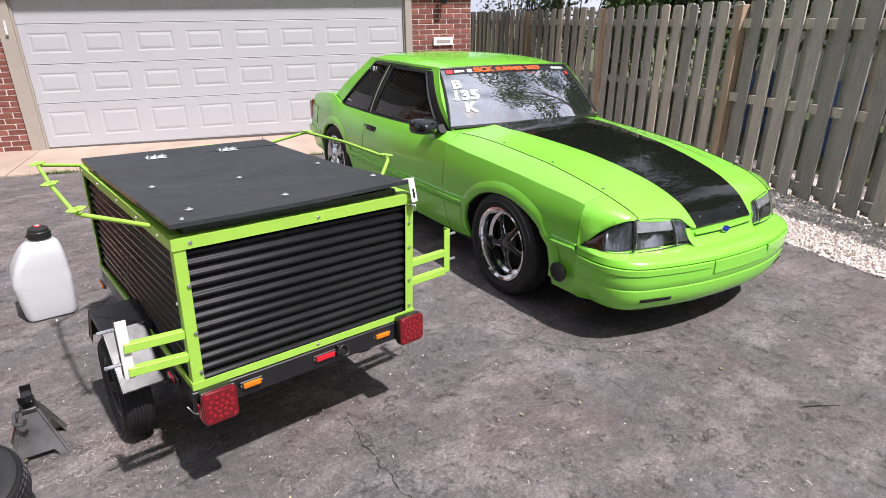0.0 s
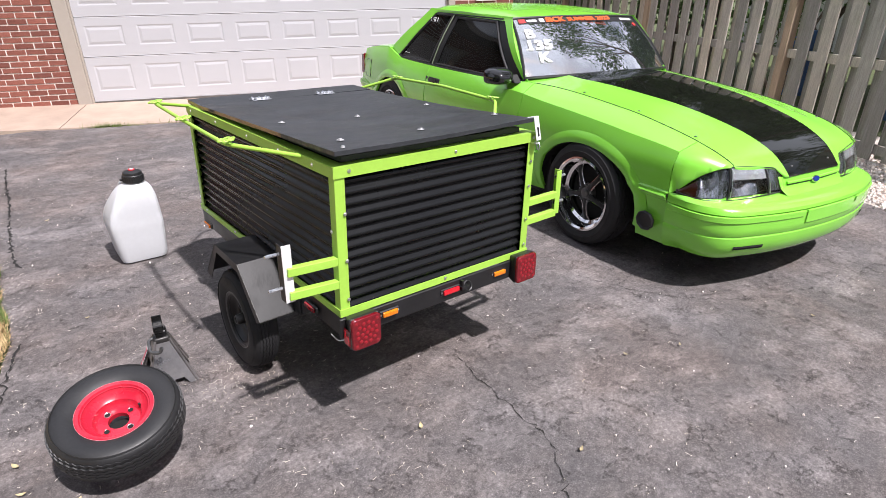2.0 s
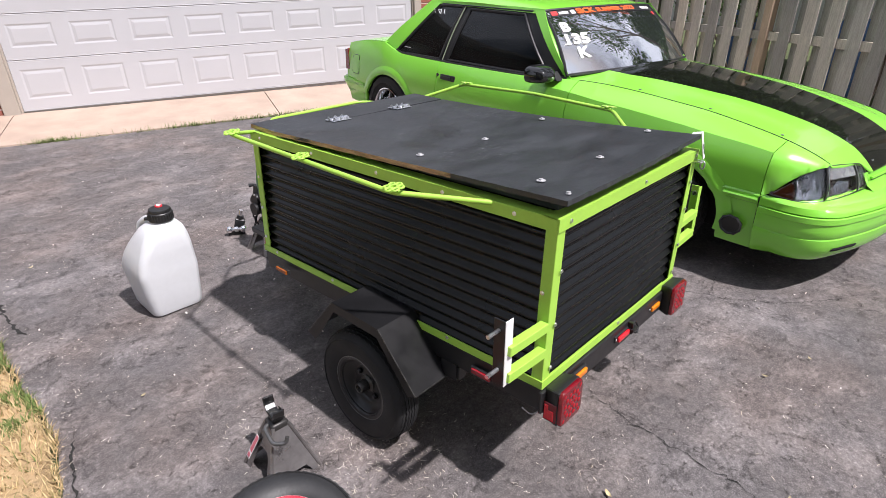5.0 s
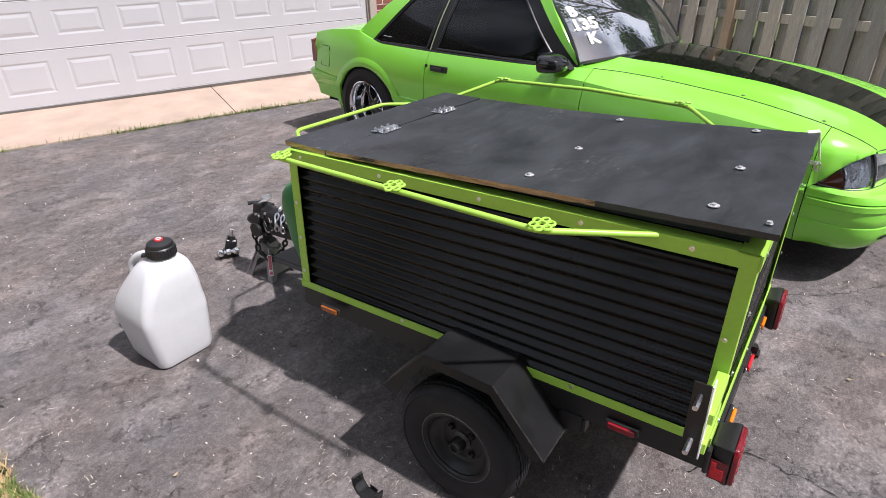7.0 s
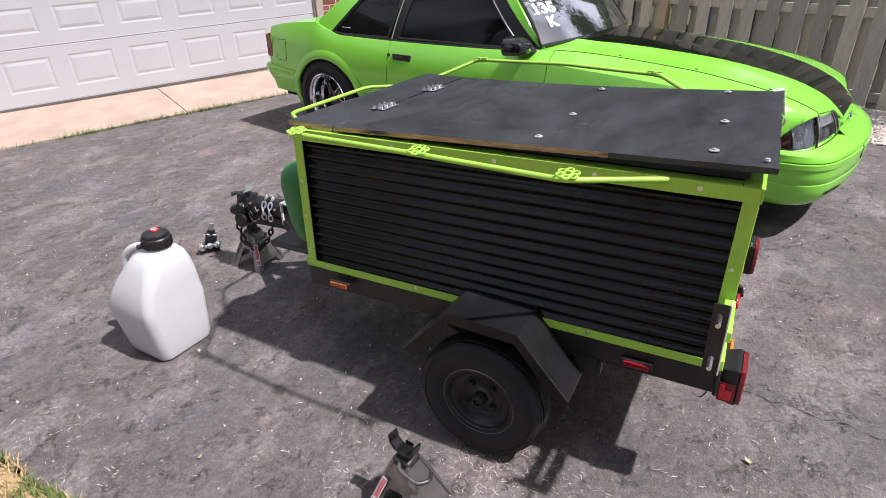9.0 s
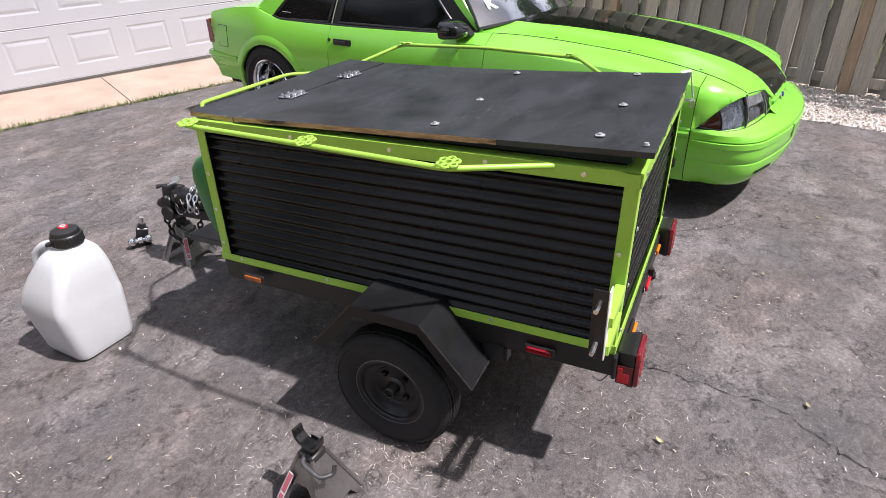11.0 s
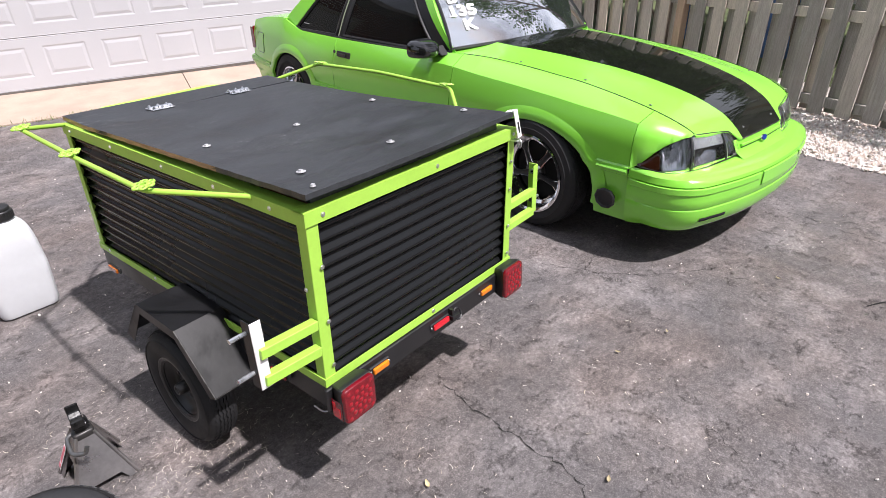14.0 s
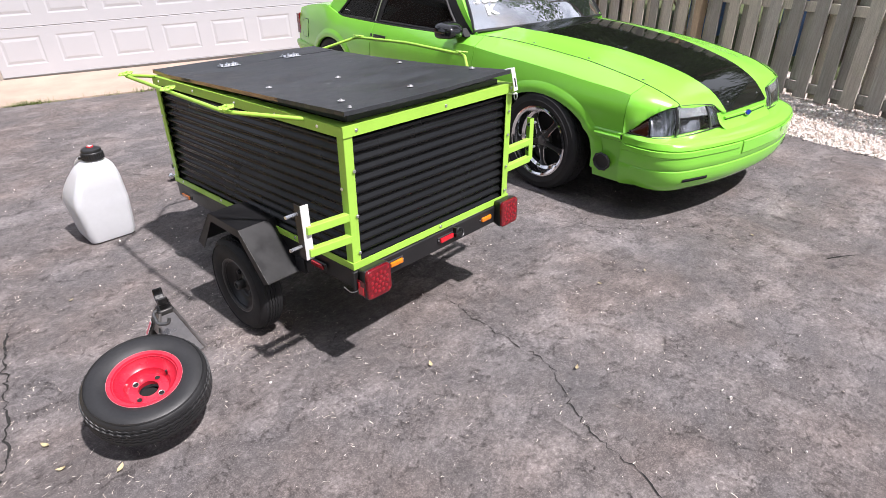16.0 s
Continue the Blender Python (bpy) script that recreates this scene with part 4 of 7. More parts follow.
bolts([(0.03, -E2, z) for z in (0.06, 0.20, 0.36)] + [(W - 0.02, -E2, z) for z in (0.05, 0.16, 0.30, 0.40)] + [(x, -E2, H - 0.018) for x in (0.05, 0.47, W - 0.015)] + [(x, -E2, 0.016) for x in (0.44,)], (90, 0, 0), trailer, 0.62)
bolts([(-E2, y, H - 0.018) for y in (0.13, 0.38, 0.66, 1.0, 1.33)] + [(-E2, L - 0.02, z) for z in (0.07, 0.2, 0.33)] + [(-E2, y, 0.018) for y in (0.93, 1.30, 0.35)] + [(-E2, 0.025, z) for z in (0.1, 0.3)], (0, -90, 0), trailer, 0.62)

# the frame has racked: its posts stand plumb on the nose-down chassis
RACK = Matrix(((1, 0, 0, 0), (0, 1, -0.025, 0), (0, 0, 1, 0), (0, 0, 0, 1)))
for ob in [o for o in trailer.children if o.name.split(".")[0] in ("corner_post", "top_rail", "side_panel", "bolt")]:
    b = ob.matrix_basis.copy()
    if ob.name.startswith("bolt"):
        ob.matrix_basis = Matrix.Translation((0, -0.025 * b.translation.z, 0)) @ b
    else:
        ob.data.transform(b.inverted() @ RACK @ b)

# chassis, tongue, axle
CH = -0.078
part("chassis_rail", boxes((0.0, 0.04, -0.005, L, CH, -0.003), bevel=0.003), M["steel_black"], trailer)
part("chassis_rail", boxes((W - 0.04, W, -0.005, L, CH, -0.003), bevel=0.003), M["steel_black"], trailer)
part("cross_member", boxes((-0.012, W + 0.012, -0.012, 0.0, CH, -0.003), bevel=0.003), M["steel_black"], trailer, "black rear cross member that carries the lamps")
for y in (0.5, 0.95, L - 0.045):
    part("cross_member", boxes((0.041, W - 0.041, y, y + 0.04, CH, -0.004), bevel=0.003), M["steel_black"], trailer)
part("axle", bar(tl(0.33, 2.255, 0.212), tl(1.37, 2.255, 0.207), 0.04, 0.04, 0.004), M["steel_black"], trailer)
for x in (0.47, 1.22):
    pts = [tl(x, y, z) for y, z in ((1.98, 0.40), (2.10, 0.305), (2.25, 0.262), (2.40, 0.305), (2.55, 0.38))]
    part("leaf_spring", tube(rounded(pts, 0.08), 0.016, 6), M["steel_black"], trailer)
part("spring_hanger", boxes((-0.001, 0.03, 0.30, 0.38, CH - 0.045, CH), (-0.006, 0.0, 0.31, 0.37, CH - 0.05, CH + 0.01)), M["steel_black"], trailer)
part("tongue", bar(tl(0.90, 2.45, 0.36), tl(0.915, 3.86, 0.282), 0.085, 0.05, 0.004), M["steel_black"], trailer, "black tongue beam")
for sx in (-1, 1):
    part("tongue_brace", bar(tl(0.90 + sx * 0.36, 3.02, 0.385), tl(0.91 + sx * 0.03, 3.55, 0.31), 0.04, 0.045, 0.003), M["steel_black"], trailer)
part("coupler", tube([tl(0.915, 3.84, 0.295), tl(0.917, 3.91, 0.292), tl(0.918, 3.935, 0.285)], [0.030, 0.031, 0.024], 12), M["steel_black"], trailer, smooth=True)


def tyre_profile(r, w, rim):
    """Half-outline of a tyre's section, as (radius, height) pairs across its width."""
    h = w / 2
    return [(rim, -h * 0.72), (rim + 0.012, -h * 0.86), (rim + (r - rim) * 0.45, -h), (rim + (r - rim) * 0.8, -h * 0.93), (r - 0.008, -h * 0.80), (r - 0.002, -h * 0.62), (r, -h * 0.3), (r, h * 0.3), (r - 0.002, h * 0.62), (r - 0.008, h * 0.80), (rim + (r - rim) * 0.8, h * 0.93), (rim + (r - rim) * 0.45, h), (rim + 0.012, h * 0.86), (rim, h * 0.72)]


def tread_bm(r, w, n=100, rows=6):
    """Raised tread blocks with zigzag grooves between."""
    bm = bmesh.new()
    span = w * 0.66
    for k in range(rows):
        c = -span / 2 + span * (k + 0.5) / rows
        hw = span / rows * 0.33
        for i in range(n):
            a0, a1 = 2 * math.pi * i / n, 2 * math.pi * (i + 1) / n
            z = 0.18 * span / rows * (1 if i % 2 else -1)
            drop = 0.004 if k in (0, rows - 1) else 0
            q = []
            for rr in (r - 0.004 - drop, r + 0.0045 - drop):
                for a, s in ((a0, -1), (a1, -1), (a1, 1), (a0, 1)):
                    q.append(bm.verts.new((rr * math.cos(a), rr * math.sin(a), c + s * hw + z * (1 if a == a0 else -1))))
            for f in ((4, 5, 6, 7), (0, 1, 5, 4), (1, 2, 6, 5), (2, 3, 7, 6), (3, 0, 4, 7)):
                bm.faces.new([q[j] for j in f])
    return bm


def tyre_bm(r, w, rim, rings=()):
    p = tyre_profile(r, w, rim)
    bm = lathe(p + [p[0]], 56)
    for rr, zz in rings:
        put(lathe([(rr - 0.003, zz - 0.002), (rr, zz + 0.002), (rr + 0.003, zz - 0.002), (rr - 0.003, zz - 0.002)], 56), bm)
    put(tread_bm(r, w), bm)
    return bm


def small_rim_bm(r, w, dish):
    """A stamped steel rim: rolled flanges, barrel and a dished centre with a hub hole."""
    h = w / 2
    prof = [(r - 0.004, h * 0.78), (r + 0.012, h * 0.80), (r + 0.017, h * 0.88), (r + 0.012, h * 0.95), (r + 0.002, h * 0.90), (r - 0.004, h * 0.70), (r - 0.010, h * 0.45), (r - 0.030, h * 0.25), (r - 0.034, dish), (r - 0.040, dish - 0.006), (0.068, dish - 0.006), (0.040, dish - 0.005), (0.033, dish - 0.003), (0.034, dish - 0.02), (r - 0.05, dish - 0.022), (r - 0.036, -h * 0.3), (r - 0.010, -h * 0.5), (r + 0.012, -h * 0.85), (r - 0.004, -h * 0.7), (r - 0.004, h * 0.78)]
    return lathe(prof, 48)


def trailer_wheel(x, y, z, side):
    """side -1: the wheel's face looks to -x."""
    m = pose(*tl(x, y, z)) @ pose(0, 0, 0, 0, -90 if side < 0 else 90, 0)
    w = part("wheel", small_rim_bm(0.108, 0.10, 0.012), M["steel_black"], trailer, "black steel trailer wheel", True, m)
    # brighter ring paints the highlight on the rim's lip
    part("rim_lip", lathe([(0.118, 0.0462), (0.1195, 0.0482), (0.122, 0.0470), (0.1215, 0.0455), (0.118, 0.0462)], 48), M["hub_dark"], w, "rim lip with its bright highlight painted in", True)
    part("tyre", tyre_bm(0.207, 0.112, 0.112, ((0.187, 0.0535),)), M["rubber"], w, "", 30)
    part("hub", lathe([(0, -0.02), (0.034, -0.02), (0.034, 0.012), (0.023, 0.018), (0.0205, 0.046), (0.0175, 0.052), (0.014, 0.052), (0.012, 0.044), (0, 0.044)], 24), M["hub_worn"], w, "worn dark hub cap", True)
    for k in range(4):
        a = math.pi / 4 + k * math.pi / 2
        part("wheel_nut", lathe([(0.0, 0), (0.011, 0), (0.011, 0.008), (0.007, 0.014), (0, 0.014)], 6, m=pose(0.052 * math.cos(a), 0.052 * math.sin(a), 0.006)), M["steel_black"], w)


trailer_wheel(0.318, 2.255, 0.210, -1)
trailer_wheel(1.385, 2.250, 0.208, 1)


def fender(x_out, x_in):
    """Folded sheet fender: five-sided arch with an outer lip."""
    pts = [(2.515, 0.336), (2.36, 0.518), (2.134, 0.513), (1.974, 0.335)]
    rows = [[tl(x, y, z) for y, z in pts] for x in (x_out, x_in)]
    bm = bmesh.new()
    a = [bm.verts.new(p) for p in rows[0]]
    b = [bm.verts.new(p) for p in rows[1]]
    for i in range(3):
        bm.faces.new((a[i], a[i + 1], b[i + 1], b[i]))
    lip = [bm.verts.new(tl(x_out, y * 0.93 + 2.25 * 0.07, z - 0.034)) for y, z in ((2.49, 0.352), (2.36, 0.518), (2.134, 0.513), (1.99, 0.352))]
    for i in range(3):
        bm.faces.new((a[i], a[i + 1], lip[i + 1], lip[i]))
    return thick(bm, 0.0025)


for x_out, x_in in ((0.262, 0.425), (1.445, 1.282)):
    fd = part("fender", fender(x_out, x_in), M["fender_black"], trailer, "black folded steel fender")
    # paler beads for the worn sheet edges, their sunlit highlight painted in
    for q in (((2.515, 0.336), (2.36, 0.518)), ((2.134, 0.513), (1.974, 0.335))):
        part("worn_edge", tube([tl(x_out, *q[0]), tl(x_out, *q[1])], 0.0022, 6), M["hub_worn"], fd, "worn sheet edge with its highlight painted in")
    for q in ((2.515, 0.336), (1.974, 0.335)):
        part("worn_edge", tube([tl(x_out, *q), tl(x_in, *q)], 0.0022, 6), M["hub_worn"], fd, "worn sheet edge with its highlight painted in")


# rear lamps
def loft4(rows):
    """A squared housing from (depth, half width, half height) rows."""
    bm = bmesh.new()
    R = [[bm.verts.new((sx * w, y, sz * h)) for sx, sz in ((-1, -1), (1, -1), (1, 1), (-1, 1))] for y, w, h in rows]
    for a, b in zip(R, R[1:]):
        for k in range(4):
            bm.faces.new((a[k], a[(k + 1) % 4], b[(k + 1) % 4], b[k]))
    bm.faces.new(R[0])
    bm.faces.new(R[-1])
    bmesh.ops.bevel(bm, geom=list(bm.edges), offset=0.003, segments=1, affect="EDGES")
    return bm


def loft_lens(hw, hh, r):
    """A cushion-shaped lens with rounded corners, facing -y."""
    bm = bmesh.new()
    rows = []
    for y, k in ((0.0, 1.0), (-0.008, 1.0), (-0.0115, 0.955), (-0.0125, 0.86)):
        row = []
        for cx, cz, a0 in ((hw - r, hh - r, 0), (-hw + r, hh - r, 90), (-hw + r, -hh + r, 180), (hw - r, -hh + r, 270)):
            row += [bm.verts.new(((cx + r * math.cos(radians(a0 + 22.5 * q))) * k, y, (cz + r * math.sin(radians(a0 + 22.5 * q))) * k)) for q in range(5)]
        rows.append(row)
    for a, b in zip(rows, rows[1:]):
        for i in range(20):
            bm.faces.new((a[i], a[(i + 1) % 20], b[(i + 1) % 20], b[i]))
    bm.faces.new(rows[-1])
    return bm


def tail_lamp(x):
    m = pose(*tl(x, 1.565, 0.428))
    t = part("tail_lamp", loft4([(0.0, 0.055, 0.057), (0.012, 0.055, 0.057), (0.046, 0.046, 0.050), (0.052, 0.040, 0.046)]), M["black_plastic"], trailer, "square red tail lamp in a black housing", False, m)
    part("lens", loft_lens(0.056, 0.058, 0.016), M["red_lens"], t, "red faceted lens", 40)
    diode = lathe([(0.0075, 0), (0.0072, 0.0016), (0.0050, 0.0030), (0.0022, 0.0036), (0, 0.0037)], 12)
    me = mesh_of(diode, "diode", M["red_mid"], True)
    for rad, n in ((0.0, 1), (0.0185, 6), (0.037, 12)):
        for i in range(n):
            a = 6.283 * i / n + rad * 9
            o = new("diode", me)
            o.parent, o.matrix_basis = t, pose(rad * math.cos(a), -0.0115, rad * math.sin(a), 90, 0, 0)
    for sx in (-1, 1):
        for sz in (-1, 1):
            o = new("diode", me)
            o.parent, o.matrix_basis = t, pose(sx * 0.040, -0.0105, sz * 0.042, 90, 0, 0)
    side = -1 if x < 0.8 else 1
    lens_side = part("side_lens", box(side * 0.0535, side * 0.0565, 0.004, 0.046, -0.050, 0.012, 0.0015), M["red_lens"], t, "dark red side lens")
    # the reflector's bright L: sun through the lens, painted as brighter red
    part("side_reflector", boxes(tuple(sorted((side * 0.0560, side * 0.0580))) + (0.012, 0.042, -0.044, -0.012), tuple(sorted((side * 0.0560, side * 0.0580))) + (0.030, 0.042, -0.012, 0.004), bevel=0.0006), M["red_bright"], lens_side, "side reflector, its sunlit L painted bright red")
    return t


tail_lamp(0.462)
tail_lamp(1.235)


def marker(x, z, mt, nm, label, w=0.062):
    m = part(nm, box(-w / 2 - 0.009, w / 2 + 0.009, -0.006, 0.004, -0.013, 0.013, 0.003), M["black_plastic"], trailer, label, False, pose(*tl(x, 1.606, z)))
    part("lens", box(-w / 2, w / 2, -0.016, -0.006, -0.010, 0.010, 0.004, 2), M[mt], m)
    for s in (-1, 1):
        part("screw", lathe([(0.004, 0), (0.003, 0.002), (0, 0.0025)], 8, m=pose(s * (w / 2 + 0.005), -0.006, 0, 90, 0, 0)), M["zinc"], m)


marker(0.585, 0.437, "amber", "marker_lamp", "amber marker lamp")
marker(0.865, 0.430, "red_bright", "marker_lamp", "red centre marker lamp", 0.075)
marker(1.120, 0.426, "amber", "marker_lamp", "amber marker lamp")
for x, z, mt in ((2.86, 0.408, "amber_side"), (1.825, 0.424, "red_mid")):
    m = part("side_marker", box(-0.006, 0.004, -0.044, 0.044, -0.012, 0.012, 0.003), M["black_plastic"], trailer, "small side marker lamp", False, pose(*tl(0.403, x, z)))
    part("lens", box(-0.014, -0.006, -0.036, 0.036, -0.009, 0.009, 0.003, 2), M[mt], m)
part("plate_lamp", boxes((0.505, 0.515, -0.03, -0.012, -0.05, -0.008), (0.50, 0.535, -0.036, -0.012, -0.04, -0.03)), M["steel_black"], trailer)
part("tie_ring", tube([(0.535 + 0.018 * math.cos(a / 12 * 6.283), -0.026 + 0.008 * math.sin(a / 12 * 6.283), -0.036 + 0.018 * math.sin(a / 12 * 6.283)) for a in range(12)], 0.0035, 6, True), M["steel_black"], trailer)
part("wire", tube(rounded([tl(0.435, 1.63, 0.398), tl(0.43, 1.635, 0.372), tl(0.405, 1.65, 0.366), tl(0.39, 1.67, 0.392)], 0.03), 0.0022, 6), M["zinc"], trailer, "loose bright wire")


# side brackets with studs
def bracket(x_post, x_plate, sign, steel):
    """Two square arms, an upright angle plate and two studs pointing outwards."""
    y = 1.634
    for z0, z1 in ((0.676, 0.688), (0.594, 0.608)):
        part("bracket_arm", bar(tl(x_post, y, z0), tl(x_plate - sign * 0.02, y, z1 if steel else z0), 0.026, 0.027, 0.0015), M["lime"], trailer, "lime green square bracket arm")
    c = tl(x_plate, 1.618, 0.0)
    z0, z1 = tl(x_plate, y, 0.586)[2], tl(x_plate, y, 0.775)[2]
    a, b = sorted((c[0], c[0] - sign * 0.030))
    plate = part("bracket_plate", box(a, b, c[1] - 0.003, c[1], z0, z1, 0.0008), M["bright_steel"] if steel else M["lime"], trailer, "bare bright steel bracket plate" if steel else "lime green bracket plate")
    e = sorted((c[0], c[0] - sign * 0.004))
    part("plate_flange", box(e[0], e[1], c[1] + 0.0005, c[1] + 0.034, z0, z1, 0.0008), M["steel_black"] if steel else M["lime"], plate)
    for z in (z0 + 0.045, z1 - 0.030):
        part("stud", tube([(c[0] - sign * 0.004, c[1] + 0.018, z), (c[0] + sign * 0.044, c[1] + 0.018, z)], 0.0058, 8), M["zinc"], plate, "zinc threaded stud")
        part("nut", lathe([(0, 0), (0.010, 0), (0.010, 0.007), (0, 0.007)], 6, m=pose(c[0] - sign * 0.004, c[1] + 0.018, z, 0, -90 * sign, 0)), M["zinc"], plate)


bracket(0.408, 0.219, -1, True)
bracket(1.285, 1.490, 1, False)


# tie rails with pierced rosettes
def rail(points, flowers):
    r = part("tie_rail", tube(rounded([tl(*p) for p in points], 0.035), 0.0075, 10), M["lime"], trailer, "bent lime green round-bar tie rail", True)
    for (x, y, z), s in flowers:
        fl = part("rosette", lathe([(0.008, -0.003), (0.012, -0.003), (0.012, 0.003), (0.008, 0.003), (0.008, -0.003)], 12), M["lime"], trailer, "pierced flower-shaped tie point", True, pose(*tl(x, y, z)) @ pose(0, 0, 0, 0, 8 * s, 0))
        for k in range(6):
            a = k * math.pi / 3
            part("petal", tube([(0.019 * math.cos(a) + 0.0085 * math.cos(t * math.pi / 5), 0.019 * math.sin(a) + 0.0085 * math.sin(t * math.pi / 5), 0) for t in range(10)], 0.0034, 6, True), M["lime"], fl, "", True)


rail([(0.445, 3.015, 0.945), (0.262, 2.862, 1.000), (0.246, 2.45, 1.003), (0.250, 2.035, 0.995), (0.418, 1.83, 0.972)], [((0.258, 2.835, 1.012), -1), ((0.242, 2.42, 1.016), -1), ((0.254, 2.03, 1.010), -1)])
rail([(1.325, 3.00, 0.935), (1.500, 2.83, 1.010), (1.487, 2.42, 1.022), (1.480, 2.03, 1.008), (1.33, 1.88, 0.970)], [((1.498, 2.81, 1.02), 1), ((1.483, 2.05, 1.02), 1)])
rail([(0.52, 3.045, 0.93), (0.66, 3.215, 0.925), (1.15, 3.205, 0.925), (1.29, 3.03, 0.92)], [])


# lid: fixed front board, hinged main board that stands up at the rear
def board(pts, t, warp, nx=44, ny=70):
    """A plywood sheet over four world corners FL, FR, RR, RL, sagging by warp; edges of bare ply."""
    fl, fr, rr, rl = [Vector(tl(*p)) for p in pts]

    def fn(a, b):
        p = (fl * (1 - a) + fr * a) * (1 - b) + (rl * (1 - a) + rr * a) * b
        p.z += warp(a, b)
        # sawn, splintered edges
        if a in (0, 1) or b in (0, 1):
            k = 0.0028 * noise.noise(Vector((p.x * 23, p.y * 23, 3))) + 0.0016 * noise.noise(Vector((p.x * 71, p.y * 71, 8)))
            p.x += k if a in (0, 1) else 0
            p.y += k if b in (0, 1) else 0
        return p
    bm = shell(grid(fn, nx, ny), (0, 0, t))
    bmesh.ops.recalc_face_normals(bm, faces=bm.faces)
    for f in bm.faces:
        f.material_index = 1 if abs(f.normal.z) < 0.5 and f.calc_center_median().x < 0.3 and abs(f.normal.x) > 0.5 and f.calc_center_median().y > 0.34 else 0
    return bm


HY0, HY1 = 2.840, 2.828
front = part("fixed_lid_board", board([(0.452, 3.040, 0.972), (1.335, 3.005, 0.966), (1.325, HY0 - 0.018, 0.967), (0.447, HY0 + 0.018, 0.970)], -0.016, lambda a, b: 0.0, 4, 2), [M["lid_black"], M["ply"]], trailer, "narrow fixed black plywood strip")
main = part("lid", board([(0.440, HY1 + 0.018, 0.975), (1.325, HY1 - 0.018, 0.966), (1.258, 1.600, 1.030), (0.412, 1.606, 1.036)], -0.014, lambda a, b: -0.016 * math.sin(math.pi * min(1, a * 1.1)) * math.sin(math.pi * b * 0.9) - 0.010 * a * math.sin(math.pi * b)), [M["lid_black"], M["ply"]], trailer, "black coated plywood lid with a frayed bare edge, propped slightly at the rear")
under = part("lid_batten", boxes((0.045, W - 0.06, 0.02, L - 0.50, H + 0.002, H + 0.020)), M["lid_black"], trailer, "black weather board under the lid")


def lid_point(x, y):
    """A place on the lid's top, in the trailer's frame."""
    p = tl(x, y, 1.0)
    a, b = (x - 0.425) / 0.865, (HY1 - y) / 1.225
    z = ((0.975 * (1 - a) + 0.966 * a) * (1 - b) + (1.036 * (1 - a) + 1.030 * a) * b) - 0.016 * math.sin(math.pi * min(1, a * 1.1)) * math.sin(math.pi * b * 0.9) - 0.010 * a * math.sin(math.pi * b)
    return tl(x, y, z)


for x, y in ((0.527, 2.196), (0.513, 1.745), (0.855, 2.194), (0.835, 1.745), (1.214, 1.766), (1.21, 2.19), (0.455, 1.63)):
    big = 0.55 if y < 1.7 else 1.0
    w = part("lid_washer", lathe([(0.006, 0), (0.0125 * big, 0), (0.0125 * big, 0.0018), (0.006, 0.0022), (0.0055, 0.006), (0, 0.007)], 14), M["washer"], main, "zinc washer and bolt", True, pose(*lid_point(x, y)))
    w.matrix_basis = w.matrix_basis @ pose(0, 0, 0.0030, -3, 0, 0)


def hinge(x, y, z):
    h = part("hinge", boxes((-0.045, 0.045, -0.030, -0.004, 0, 0.0025), (-0.045, 0.045, 0.004, 0.030, 0, 0.0025), bevel=0.0006), M["zinc"], trailer, "zinc butt hinge with bolts", False, pose(*tl(x, y, z)))
    for k in range(5):
        part("knuckle", tube([(-0.045 + 0.018 * k + 0.001, 0, 0.005), (-0.027 + 0.018 * k - 0.001, 0, 0.005)], 0.0052, 8), M["zinc"], h)
    for xx in (-0.033, 0.0, 0.033):
        for yy in (-0.019, 0.019):
            part("hinge_bolt", lathe([(0, 0), (0.0065, 0), (0.0065, 0.006), (0.0035, 0.0065), (0.0035, 0.010), (0, 0.010)], 6, m=pose(xx, yy, 0.0025)), M["zinc"], h)


hinge(0.722, 2.836, 0.974)
hinge(1.055, 2.822, 0.971)

# hasp at the rear right corner
hasp = part("hasp", boxes((0.0, 0.032, -0.003, 0.0, -0.075, 0.012), (0.0, 0.032, -0.003, 0.03, 0.012, 0.015), bevel=0.0008), M["bright_steel"], trailer, "zinc hasp folded over the lid's edge", False, pose(*tl(1.258, 1.598, 1.020)) @ pose(0, 0, 0, -12, 0, 12))
part("slot", box(0.011, 0.021, -0.0045, -0.003, -0.060, -0.025), M["gap"], hasp)
st = part("staple", tube(rounded([(0.006, -0.003, 0), (0.006, -0.028, 0), (0.026, -0.028, 0), (0.026, -0.003, 0)], 0.008), 0.0035, 8), M["zinc"], trailer, "zinc staple with a link", False, pose(*tl(1.258, 1.612, 0.935)))
part("link", tube([(0.016, -0.030 + 0.007 * math.cos(a / 10 * 6.283), -0.010 + 0.014 * math.sin(a / 10 * 6.283)) for a in range(10)], 0.003, 6, True), M["zinc"], st)

# winch, chain and the green tub on the tongue
def tw(x, y, z):
    return tl(x, y - 0.022, z - 0.020)


wn_ = part("winch_motor", tube([tw(0.90, 3.56, 0.388), tw(0.905, 3.77, 0.376)], 0.046, 18), M["steel_black"], trailer, "black cylinder tied to the tongue", True)
part("end_cap", tube([tw(0.905, 3.77, 0.376), tw(0.906, 3.80, 0.375)], 0.050, 8), M["black_plastic"], wn_)
part("end_bracket", boxes((-0.055, 0.055, -0.004, 0.004, -0.055, -0.045), (-0.055, 0.055, -0.004, 0.004, 0.045, 0.055), (-0.055, -0.045, -0.004, 0.004, -0.045, 0.045), (0.045, 0.055, -0.004, 0.004, -0.045, 0.045), (-0.055, 0.055, -0.034, -0.004, 0.049, 0.055)), M["bright_steel"], wn_, "bright square end bracket", False, pose(*tw(0.90, 3.555, 0.388)))
